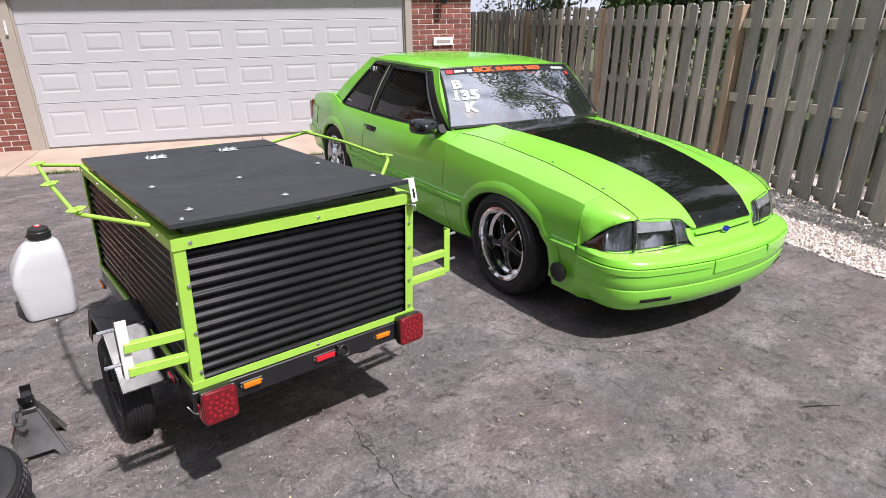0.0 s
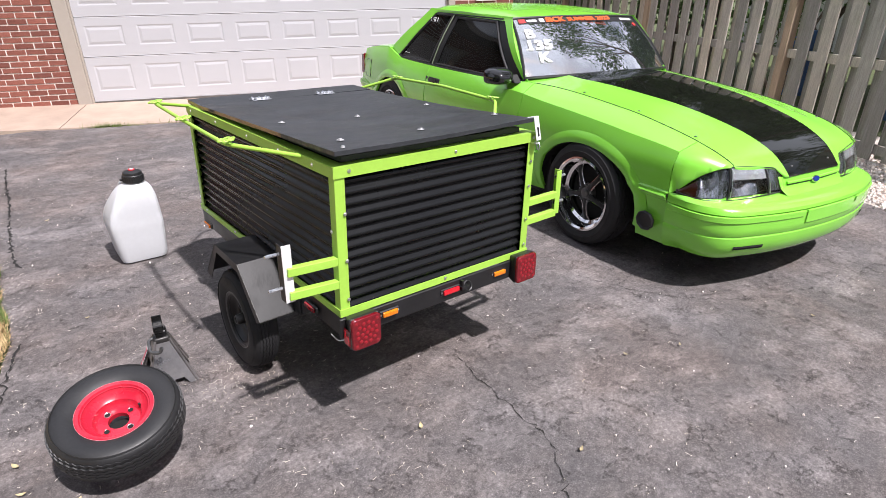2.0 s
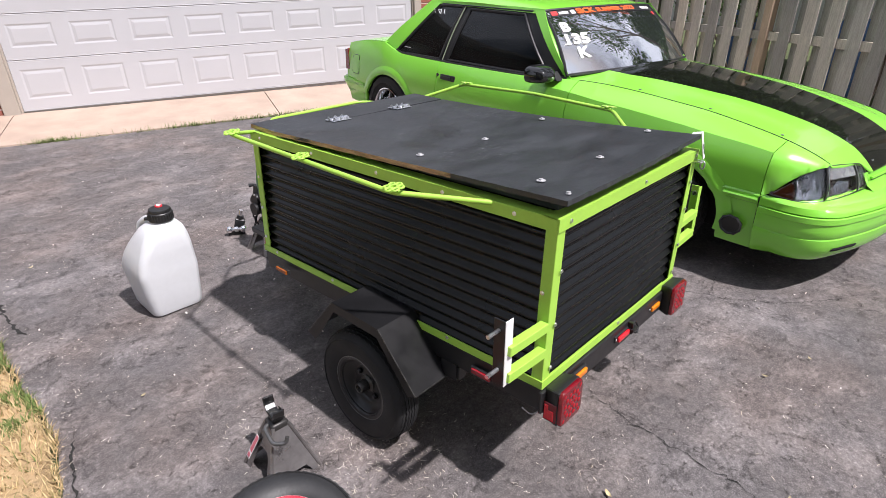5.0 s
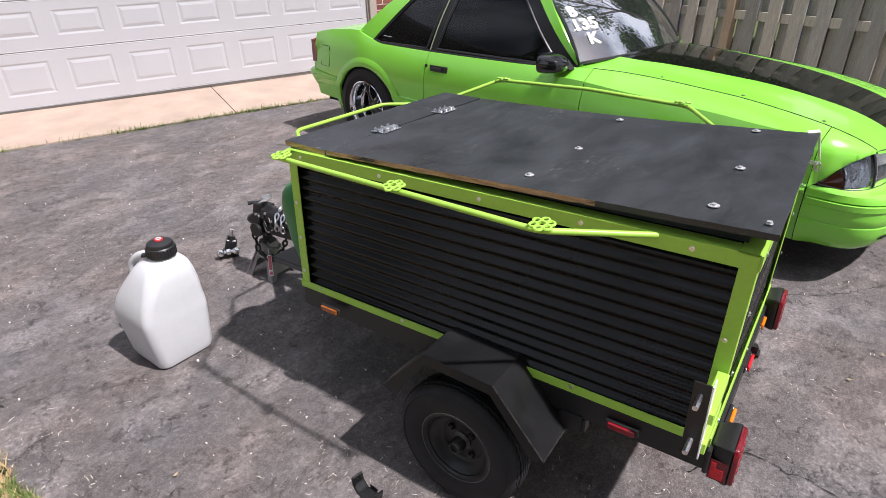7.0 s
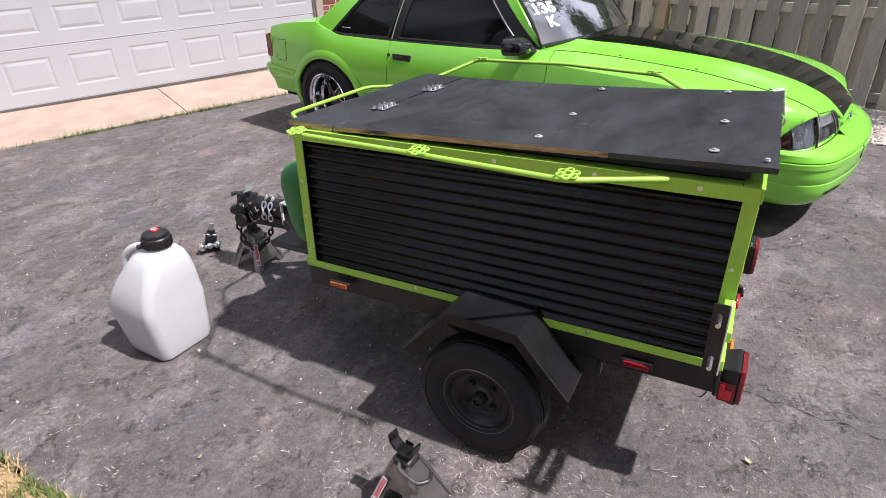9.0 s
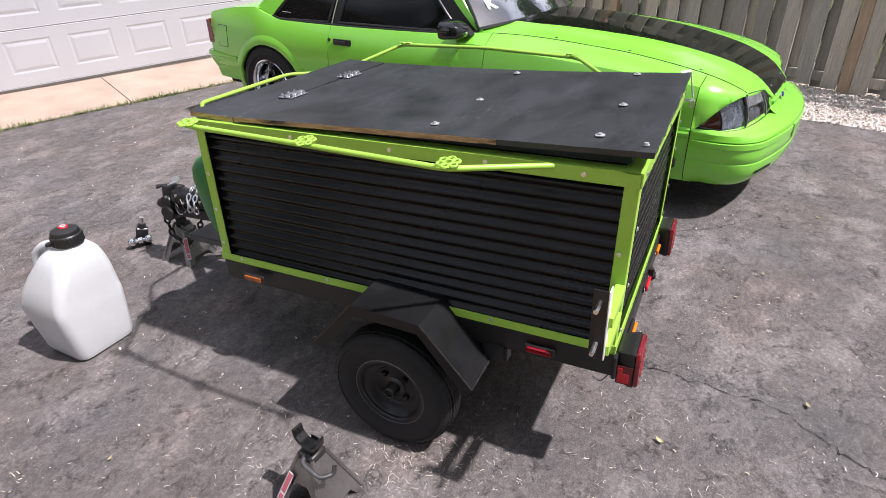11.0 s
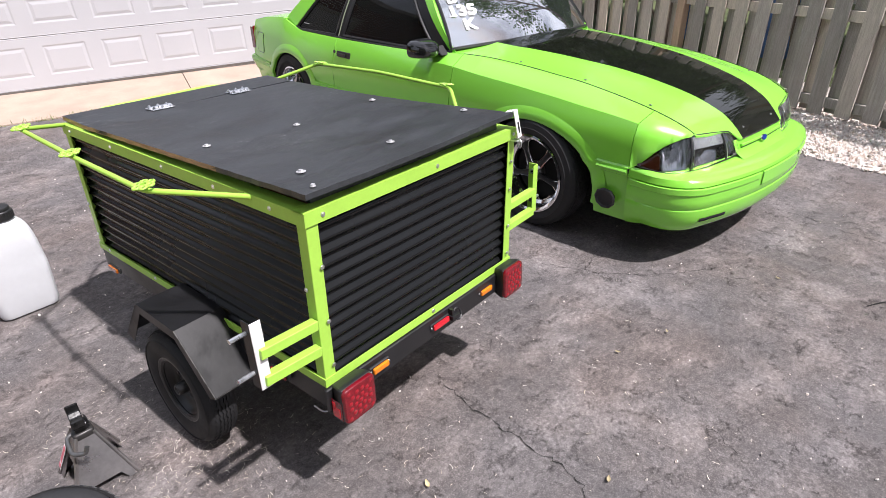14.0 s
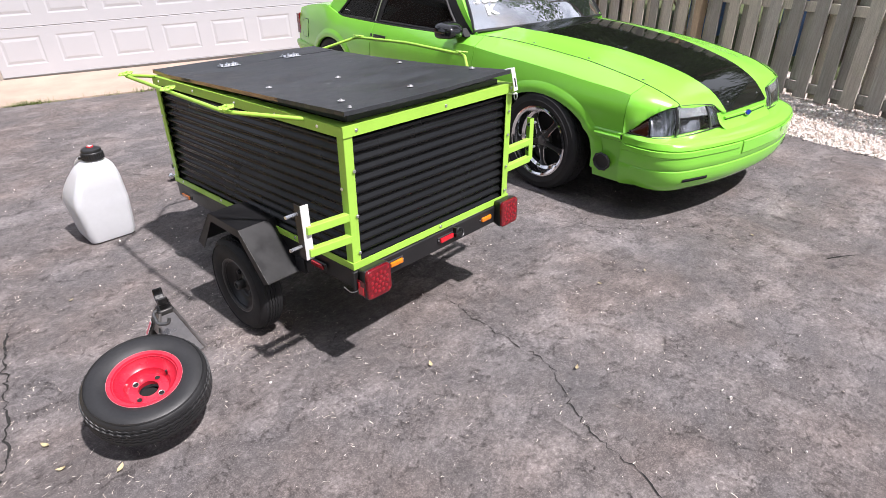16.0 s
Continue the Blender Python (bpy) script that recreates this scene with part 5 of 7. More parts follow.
part("head_block", box(-0.030, 0.034, -0.040, 0.045, -0.055, 0.050, 0.006, 2), M["black_plastic"], wn_, "black gear head", False, pose(*tw(0.905, 3.83, 0.375)) @ pose(0, 0, 0, 8, 6, 20))
part("head_plate", boxes((-0.045, 0.050, -0.022, 0.020, 0, 0.005), (0.030, 0.050, -0.022, 0.020, 0.005, 0.022), bevel=0.001), M["raw_steel"], wn_, "worn steel plate on the gear head", False, pose(*tw(0.912, 3.815, 0.440)) @ pose(0, 0, 0, -14, 10, 35))
part("head_lever", tube([tw(0.90, 3.85, 0.425), tw(0.880, 3.872, 0.428), tw(0.860, 3.885, 0.427)], [0.009, 0.009, 0.011], 8), M["black_plastic"], wn_, "", True)
part("head_wheel", lathe([(0, -0.012), (0.032, -0.012), (0.036, -0.006), (0.036, 0.006), (0.032, 0.012), (0, 0.012)], 18, m=pose(*tw(0.868, 3.84, 0.352)) @ pose(0, 0, 0, 0, -90, 0)), M["steel_black"], wn_, "", True)
for k in range(5):
    part("bolt_head", lathe([(0, 0), (0.007, 0), (0.007, 0.006), (0, 0.006)], 6, m=pose(*tw(0.852 + 0.012 * (k % 2), 3.60 + 0.055 * k, 0.40 - 0.012 * (k % 3))) @ pose(0, 0, 0, 0, -80, 0)), M["zinc"], wn_)
for k, (p, q, r_) in enumerate((((0.86, 3.78, 0.36), (0.845, 3.73, 0.315), (0.86, 3.66, 0.325)), ((0.87, 3.80, 0.34), (0.85, 3.76, 0.30), (0.855, 3.70, 0.34)), ((0.86, 3.74, 0.385), (0.838, 3.70, 0.34), (0.85, 3.63, 0.33)))):
    part("cable", tube(rounded([tw(*p), tw(*q), tw(*r_)], 0.03), 0.0035, 6), M["zinc"] if k == 1 else M["black_plastic"], wn_, "", True)


def chain(points, r=0.0045, size=0.018):
    """Links set on edge by turns along a line."""
    bm = bmesh.new()
    P = [Vector(p) for p in points]
    seg = [(a, b) for a, b in zip(P, P[1:])]
    k = 0
    for a, b in seg:
        n = max(1, int((b - a).length / (size * 1.35)))
        q = (b - a).to_track_quat("X", "Z").to_matrix().to_4x4()
        for i in range(n):
            c = a.lerp(b, (i + 0.5) / n)
            loop = [(size * (1.0 if -1.6 < t < 1.6 else -1.0) * 0 + size * 0.95 * math.cos(t), size * 0.55 * math.sin(t), 0) for t in [j * 6.283 / 12 for j in range(12)]]
            put(tube(loop, r, 6, True), bm, Matrix.Translation(c) @ q @ pose(0, 0, 0, 90 * (k % 2) + 20, 0, 0))
            k += 1
    return bm


for yy in (3.63, 3.67):
    part("chain", chain([tw(0.845, yy, 0.34), tw(0.842, yy, 0.39), tw(0.865, yy, 0.432), tw(0.905, yy + 0.01, 0.446), tw(0.945, yy, 0.425)]), M["zinc"], wn_, "bright wound chain")
part("chain", chain([tw(0.88, 3.90, 0.255), tw(0.86, 3.86, 0.17), tw(0.88, 3.80, 0.12), tw(0.93, 3.76, 0.17), tw(0.94, 3.72, 0.26)], 0.005, 0.02), M["steel_black"], trailer, "dark safety chain hanging under the tongue")
part("sprocket", tube([tw(0.868, 3.835, 0.30), tw(0.84, 3.835, 0.30)], 0.036, 16), M["steel_black"], trailer, "", True)
tub = part("green_tub", lathe([(0, 0), (0.045, 0.0), (0.070, 0.02), (0.086, 0.09), (0.097, 0.18), (0.101, 0.24), (0.096, 0.275), (0.080, 0.30), (0.05, 0.315), (0, 0.32)], 28), M["green_plastic"], trailer, "rounded green plastic tub at the front wall", True, pose(*tl(0.605, 3.128, 0.445)))
part("tub_shelf", box(0.10, 0.42, L + 0.005, L + 0.29, -0.03, -0.004, 0.003), M["steel_black"], trailer)


# ---- the car: x back from the nose, y to its passenger side, z up ----
CAR = pose(3.041, 0.957, 0.0, 0, 0, 80.5)
car = root("coupe_car", CAR, "lime green two-door notchback coupe with a black hood stripe", "car")
FX, RX = 1.125, 3.775          # axles
ARCH = ((1.078, 0.33, 0.385, 0.300), (3.665, 0.33, 0.385, 0.345))      # wheel openings: centre, half length and height

z_edge = curve_of([(0.20, 0.570), (0.25, 0.615), (0.30, 0.660), (0.34, 0.688), (0.50, 0.750), (0.75, 0.806), (0.96, 0.838), (1.51, 0.878), (1.80, 0.885), (2.1, 0.866), (3.0, 0.856), (3.50, 0.860), (3.66, 0.895), (3.80, 0.930), (4.10, 0.912), (4.46, 0.868)])
y_edge = curve_of([(0.20, 0.565), (0.28, 0.578), (0.32, 0.587), (0.40, 0.602), (0.50, 0.620), (0.96, 0.640), (1.51, 0.665), (1.85, 0.740), (2.2, 0.775), (3.0, 0.788), (3.70, 0.785), (4.20, 0.765), (4.46, 0.745)])
y_mid = curve_of([(0.20, 0.56), (0.28, 0.615), (0.325, 0.650), (0.385, 0.704), (0.43, 0.742), (0.476, 0.770), (0.52, 0.782), (0.80, 0.800), (1.10, 0.815), (1.60, 0.835), (2.40, 0.855), (3.20, 0.860), (3.80, 0.850), (4.20, 0.832), (4.46, 0.805)])
sh_drop = curve_of([(0.30, 0.020), (0.40, 0.024), (0.55, 0.040), (0.90, 0.072), (1.40, 0.075), (1.9, 0.055), (4.5, 0.055)])
sh_in = curve_of([(0.30, 0.004), (0.50, 0.030), (0.80, 0.040), (4.5, 0.040)])
z_sh = lambda x: z_edge(x) - sh_drop(x)


def y_side(x, z):
    """Half width of the body at a station and height."""
    ym, ze, zs = y_mid(x), z_edge(x), z_sh(x)
    if z >= zs:
        t = (z - zs) / max(1e-4, ze - zs)
        return (ym - sh_in(x)) * (1 - t) + y_edge(x) * t
    tab = ((0.10, -0.120), (0.20, -0.085), (0.30, -0.040), (0.42, -0.012), (0.455, -0.010), (0.462, 0.004), (0.505, 0.006), (0.512, -0.004), (0.60, 0.0), ((0.60 + zs) / 2, -sh_in(x) * 0.25), (zs, -sh_in(x)))
    low = 0.45 if x < 0.70 else min(1, 0.45 + 0.55 * (x - 0.70) / 0.5)
    for (a, p), (b, q) in zip(tab, tab[1:]):
        if a <= z <= b and b > a:
            k = p + (q - p) * (z - a) / (b - a)
            return ym + (k * low if z < 0.42 else k)
    return ym - sh_in(x)


def z_low(x):
    """The body's lower edge: sill or wheel arch."""
    base = 0.205
    if x > 4.0:
        base = 0.345
    for c, az, ra, rb in ARCH:
        d = abs(x - c) / ra
        if d < 1:
            base = max(base, az + rb * math.sqrt(1 - d * d))
    return base


def spaced(x0, x1, n):
    """Stations from x0 to x1, closer at the arches' ends."""
    xs = [x0 + (x1 - x0) * i / n for i in range(n + 1)]
    for c, az, ra, rb in ARCH:
        for k in range(25):
            xs.append(c - ra * math.cos(math.pi * k / 24))
        for e in (-1, 1):
            xs.append(c + e * (ra + 0.0008))
    return [x0] + sorted(x for x in set(round(v, 4) for v in xs) if x0 + 0.0005 < x < x1 - 0.0005) + [x1]


ZB = (0.0, 0.07, 0.14, 0.22, 0.30, 0.40, 0.52, 0.64, 0.76, 0.86, 0.94, 1.0)


def side_panel(x0, x1, sgn, n=24, top=None, low=None):
    """A body side between two stations: from the lower edge over the shoulder to the upper edge."""
    bm = bmesh.new()
    rows = []
    for x in spaced(x0, x1, n):
        lo, hi = (low or z_low)(x), (top(x) if top else z_edge(x))
        # the same count of levels for every station
        fixed = [0.30, 0.42, 0.455, 0.462, 0.505, 0.512, 0.60, (0.60 + z_sh(x)) / 2]
        zz = [lo] + [min(max(z, lo), hi) for z in fixed] + [min(max(z_sh(x), lo), hi), hi]
        rows.append([bm.verts.new((x, sgn * y_side(x, z), z)) for z in zz])
    for a, b in zip(rows, rows[1:]):
        for j in range(len(a) - 1):
            try:
                bm.faces.new((a[j], b[j], b[j + 1], a[j + 1]))
            except ValueError:
                pass
    bmesh.ops.remove_doubles(bm, verts=bm.verts, dist=0.0006)
    return shell(bm, (0, -0.012 * sgn, 0))


G = 0.0028
FRONT, D0, D1, TAIL = 0.525, 1.712, 2.995, 4.46
for s in (1, -1):
    part("front_fender", side_panel(FRONT + G, D0 - G, s, 30), M["car_green"], car, "lime green front fender", 30)
    part("door", side_panel(D0 + G, D1 - G, s, 16), M["car_green"], car, "lime green door", 30)
    part("rear_quarter", side_panel(D1 + G, TAIL, s, 26), M["car_green"], car, "lime green rear quarter panel", 30)

# inner tub painted near-black, as the shade inside gaps and arches
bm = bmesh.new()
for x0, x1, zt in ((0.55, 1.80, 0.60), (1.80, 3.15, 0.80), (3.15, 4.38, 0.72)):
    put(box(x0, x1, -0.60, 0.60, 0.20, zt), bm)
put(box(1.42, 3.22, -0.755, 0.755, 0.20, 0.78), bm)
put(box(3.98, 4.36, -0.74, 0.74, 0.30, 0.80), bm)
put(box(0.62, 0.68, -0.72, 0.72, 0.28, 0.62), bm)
# unseen undertray added to block sun leaking under the nose
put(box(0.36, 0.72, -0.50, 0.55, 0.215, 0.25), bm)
part("chassis", bm, M["gap"], car, "underbody and inner shell, painted near-black as shade")
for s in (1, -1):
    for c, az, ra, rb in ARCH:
        # well lining in near-black, for the shade under the arch
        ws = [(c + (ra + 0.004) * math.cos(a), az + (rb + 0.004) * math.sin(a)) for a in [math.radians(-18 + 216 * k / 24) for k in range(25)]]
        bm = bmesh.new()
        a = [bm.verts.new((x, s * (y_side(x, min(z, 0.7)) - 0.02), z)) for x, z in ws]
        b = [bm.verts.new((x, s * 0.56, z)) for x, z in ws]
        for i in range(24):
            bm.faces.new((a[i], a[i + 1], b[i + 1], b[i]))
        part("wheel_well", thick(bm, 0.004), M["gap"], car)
        # raised arch lip
        flare = bmesh.new()
        rows = []
        for k in range(33):
            an = math.radians(-14 + 208 * k / 32)
            row = []
            for dr, out in ((0.0, -0.012), (0.0, 0.008), (0.007, 0.012), (0.040, 0.010), (0.070, 0.0005)):
                x, z = c + (ra + dr - 0.002) * math.cos(an), az + (rb + dr - 0.002) * math.sin(an)
                row.append(flare.verts.new((x, s * (y_side(x, max(0.2, z)) + out), z)))
            rows.append(row)
        for p, q in zip(rows, rows[1:]):
            for j in range(4):
                flare.faces.new((p[j], q[j], q[j + 1], p[j + 1]))
        part("arch_flare", flare, M["car_green"], car, "", 40)


# hood: two lime outer strips and a black centre
def z_top(x, y):
    """Height of hood or deck, crowned to the middle."""
    e = y_edge(x)
    k = max(0.0, 1 - (abs(y) / e) ** 2)
    crown = (0.012 + 0.030 * min(1, max(0, (x - 0.25) / 1.2))) if x < 2 else 0.028
    bulge = 0.0
    if x < 2:
        b = 1 / (1 + math.exp((abs(y) - 0.46) / 0.03))
        bulge = 0.012 * b * min(1, max(0, (x - 0.24) / 0.5))
    return z_edge(x) + crown * k + bulge


HOOD_CUT = curve_of([(0.0, 0.0), (0.245, 0.003), (0.262, 0.009), (0.290, 0.040), (0.320, 0.051), (0.47, 0.070), (0.57, 0.092), (0.61, 0.105)])


def hood_front(y):
    return 0.226 + HOOD_CUT(abs(y))


def hood_back(y):
    return 1.70 + 0.10 * (abs(y) / 0.66) ** 2


def stripe_half(x):
    return 0.232 + 0.190 * max(0, min(1, (x - 0.24) / 1.30))


def hood_sheet(lo, hi, nx=26, ny=8, drop=0.0, setback=0.0):
    """A strip of the hood between two lines y = lo(x) and y = hi(x)."""
    def fn(a, b):
        xm = 0.24 + 1.48 * a
        ym = lo(xm) + (hi(xm) - lo(xm)) * b
        x = hood_front(ym) + setback + (hood_back(ym) - hood_front(ym) - setback) * a
        y = lo(x) + (hi(x) - lo(x)) * b
        return (x, y, z_top(x, y) - drop - (0.006 if a < 0.02 else 0))
    return shell(grid(fn, nx, ny), (0, 0, -0.008))


def hood_lim(x):
    return y_edge(x) - 0.012


# near-black underlay, so the gaps round the hood look shaded
hood = part("hood", hood_sheet(lambda x: -hood_lim(x) - 0.012, lambda x: hood_lim(x) + 0.012, 20, 12, 0.016, 0.07), M["gap"], car, "hood with a wide black centre stripe")
for s in (1, -1):
    part("hood_side", hood_sheet(lambda x: s * stripe_half(x), lambda x: s * hood_lim(x), 40, 26), M["car_green"], hood, "lime green side of the hood", 30)
part("hood_stripe", hood_sheet(lambda x: 0.0005 - stripe_half(x), lambda x: stripe_half(x) - 0.0005, 34, 12), M["hood_black"], hood, "gloss black centre stripe", 30)
for s in (1, -1):
    for x in (0.565, 0.910, 1.330):
        y = y_edge(x) - 0.040
        part("hood_pin", lathe([(0.008, 0), (0.008, 0.002), (0.005, 0.003), (0.003, 0.005), (0, 0.005)], 12, m=pose(x, s * y, z_top(x, y) + 0.001)), M["hub_dark"], hood)
    part("hood_stud", lathe([(0.006, 0), (0.006, 0.006), (0, 0.008)], 8, m=pose(0.262, s * 0.17, z_top(0.262, 0.17) - 0.004)), M["zinc"], hood)
for s in (1, -1):
    part("hood_gap", tube([(x, s * (y_edge(x) - 0.006), z_edge(x) + 0.0005) for x in [0.322 + 0.0366 * k for k in range(39)]], 0.0030, 6), M["gap"], car)
# cowl between hood and windshield
part("cowl", thick(grid(lambda a, b: (hood_back(1.36 * b - 0.68) + 0.004 + 0.125 * a, 1.36 * b - 0.68, 0.895 + 0.028 * (1 - (1.36 * b - 0.68) ** 2 / 0.46) + 0.006 * a), 3, 16), 0.006), M["black_plastic"], car, "black cowl panel", 30)
for s, y0 in ((1, 0.1), (1, 0.52)):
    part("wiper", tube([(1.76, y0, 0.930), (1.79, y0 - 0.2, 0.936), (1.82, y0 - 0.46, 0.93)], 0.006, 6), M["black_plastic"], car)


# bumper cover, swept round the nose
def plan(t):
    """The bumper's outline seen from above; t from -1 to 1."""
    s = 1 if t >= 0 else -1
    a = abs(t)
    if a < 0.55:
        k = a / 0.55
        return 0.085 + 0.075 * k ** 2.2, s * 0.56 * k
    if a < 0.78:
        k = (a - 0.55) / 0.23
        x0, y0, x1, y1, cx, cy = 0.160, 0.56, 0.40, 0.784, 0.200, 0.768
        return ((1 - k) ** 2 * x0 + 2 * k * (1 - k) * cx + k * k * x1, s * ((1 - k) ** 2 * y0 + 2 * k * (1 - k) * cy + k * k * y1))
    k = (a - 0.78) / 0.22
    return 0.40 + k * (FRONT - G - 0.40), s * 0.784


SHELF = curve_of([(0.0, 1.0), (0.48, 1.0), (0.60, 0.95), (0.70, 0.62), (0.80, 0.20), (1.0, 0.06)])


def sweep(prof, t0, t1, n, close=False):
    """Sweeps (inset, z) pairs round the nose."""
    bm = bmesh.new()
    rows = []
    for i in range(n + 1):
        t = t0 + (t1 - t0) * i / n
        x, y = plan(t)
        xa, ya = plan(max(-1, t - 0.01))
        xb, yb = plan(min(1, t + 0.01))
        d = Vector((xb - xa, yb - ya)).normalized()
        nrm = Vector((d.y, -d.x))
        if nrm.dot(Vector((x - 1.2, y))) < 0:
            nrm = -nrm
        fade = max(0, (abs(t) - 0.86) / 0.14)
        row = []
        for q, z in prof:
            k = (1 - 0.5 * fade) if z < 0.49 else SHELF(abs(t))
            row.append(bm.verts.new((x - nrm.x * q * k, y - nrm.y * q * k, z)))
        rows.append(row)
    for a, b in zip(rows, rows[1:]):
        for j in range(len(prof) - 1):
            bm.faces.new((a[j], b[j], b[j + 1], a[j + 1]))
    return bm


UP = [(0.145, 0.512), (0.060, 0.504), (0.020, 0.493), (0.004, 0.478), (0.0, 0.462), (0.006, 0.456), (0.006, 0.450), (0.0, 0.444), (0.0, 0.385), (0.002, 0.352), (0.006, 0.346), (0.006, 0.342)]
LOW = [(0.006, 0.342), (0.003, 0.337), (0.004, 0.315), (0.009, 0.285), (0.020, 0.255), (0.038, 0.230), (0.056, 0.214), (0.070, 0.203), (0.095, 0.198)]
bumper = part("front_bumper", sweep(UP, -1, 1, 90), M["car_green"], car, "lime green front bumper cover", 32)
part("air_dam", sweep(LOW, -1, 1, 90), M["car_green"], bumper, "lime green lower air dam", 32)
# near-black back sheet, painted as the shade behind the cover
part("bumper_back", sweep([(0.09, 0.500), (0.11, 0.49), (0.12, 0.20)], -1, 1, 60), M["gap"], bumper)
# plain filler plate let into the bumper face
part("plate_filler", sweep([(0.003, 0.455), (-0.005, 0.451), (-0.005, 0.384), (0.003, 0.376)], -0.215, 0.215, 16), M["car_green"], bumper, "", 20)
for s in (1, -1):
    part("duct_slot", sweep([(0.0055, 0.294), (0.004, 0.286), (0.011, 0.273)], s * 0.46, s * 0.60, 10), M["gap"], bumper, "dark slot in the air dam")
    part("fender_seam", tube([(FRONT, s * (y_side(FRONT, z) - 0.001), z) for z in (0.22, 0.3, 0.38, 0.44, 0.50)], 0.0035, 5), M["gap"], car)
    part("rub_strip", sweep([(0.003, 0.455), (-0.005, 0.451), (-0.005, 0.424), (0.003, 0.418)], s * 0.24, s * 0.985, 40), M["car_green"], bumper, "", 20)
    # brake duct pipe in the lower side
    duct = part("side_duct", lathe([(0.050, 0), (0.056, 0.014), (0.048, 0.020), (0.042, 0.010), (0.026, 0.006), (0, 0.006)], 9, m=pose(0.615, s * 0.778, 0.318, -90 * s, 0, 0) @ pose(0, 0, 0.012)), M["black_plastic"], car, "black round duct in the bumper's side", True)

# grille bar and nose panel between the lamps
NOSE = curve_of([(0.0, 0.172), (0.25, 0.205), (0.45, 0.219), (0.60, 0.224), (1.0, 0.234)])
nose = part("nose_panel", grid(lambda a, b: (NOSE(a) + 0.012 * abs(2 * b - 1) ** 4, (2 * b - 1) * (0.268 + 0.03 * a), 0.504 + 0.092 * a), 12, 24), M["car_green"], car, "lime green nose panel with a slot", 40)
part("grille_slot", tube([(0.220 + 0.006 * (y / 0.24) ** 2, y, 0.549 + 0.004 * (abs(y) / 0.24)) for y in [-0.23 + 0.046 * k for k in range(11)]], 0.0055, 8), M["gap"], nose, "dark narrow grille slot", True)
part("grille_lip", tube([(0.219 + 0.006 * (y / 0.24) ** 2, y, 0.559 + 0.004 * (abs(y) / 0.24)) for y in [-0.24 + 0.048 * k for k in range(11)]], 0.008, 8), M["car_green"], nose, "", True)
badge = part("badge", lathe([(0, 0.006), (0.019, 0.005), (0.023, 0.004), (0.025, 0.0), (0, 0.0)], 24, m=pose(0.210, 0, 0.556, 0, -72, 0) @ Matrix.Diagonal((0.72, 1.4, 1, 1))), M["chrome"], nose, "chrome oval badge", True)
part("badge_field", lathe([(0, 0.0075), (0.019, 0.0065), (0.0195, 0.004)], 24, m=pose(0.210, 0, 0.556, 0, -72, 0) @ Matrix.Diagonal((0.72, 1.4, 1, 1))), M["blue_enamel"], badge, "dark blue oval field", True)


# headlamps: dark bowl, reflectors, ribbed clear lens
LU = (0.0, 0.10, 0.27, 0.72, 0.85, 1.0)
L_BOT = [curve_of(list(zip(LU, v))) for v in ((0.222, 0.224, 0.232, 0.285, 0.345, 0.478), (0.245, 0.290, 0.370, 0.630, 0.725, 0.774), (0.522, 0.520, 0.517, 0.507, 0.508, 0.522))]
L_TOP = [curve_of(list(zip(LU, v))) for v in ((0.257, 0.272, 0.283, 0.327, 0.392, 0.482), (0.280, 0.312, 0.372, 0.602, 0.680, 0.772), (0.619, 0.640, 0.648, 0.668, 0.628, 0.530))]


def lamp_point(u, v, s, inset=0.0):
    """u from the inner end (0) to the outer tip (1); v from bottom to top."""
    p = [lo(u) + (hi(u) - lo(u)) * v for lo, hi in zip(L_BOT, L_TOP)]
    k = 0.010 * math.sin(math.pi * v)
    return (p[0] + inset - k, s * (p[1] - inset * 0.25 * u), p[2])


LT = sorted((lamp_point(k / 40, 1, 1)[0], lamp_point(k / 40, 1, 1)[2]) for k in range(27, 41))


def lamp_top_at(x):
    """The body's lower limit over the headlamp."""
    if x >= LT[-1][0]:
        return LT[-1][1] - (LT[-1][1] - 0.500) * min(1, (x - LT[-1][0]) / max(1e-4, FRONT - LT[-1][0]))
    if x <= LT[0][0]:
        return LT[0][1]
    for (x0, z0), (x1, z1) in zip(LT, LT[1:]):
        if x0 <= x <= x1:
            return z0 + (z1 - z0) * (x - x0) / max(1e-6, x1 - x0)


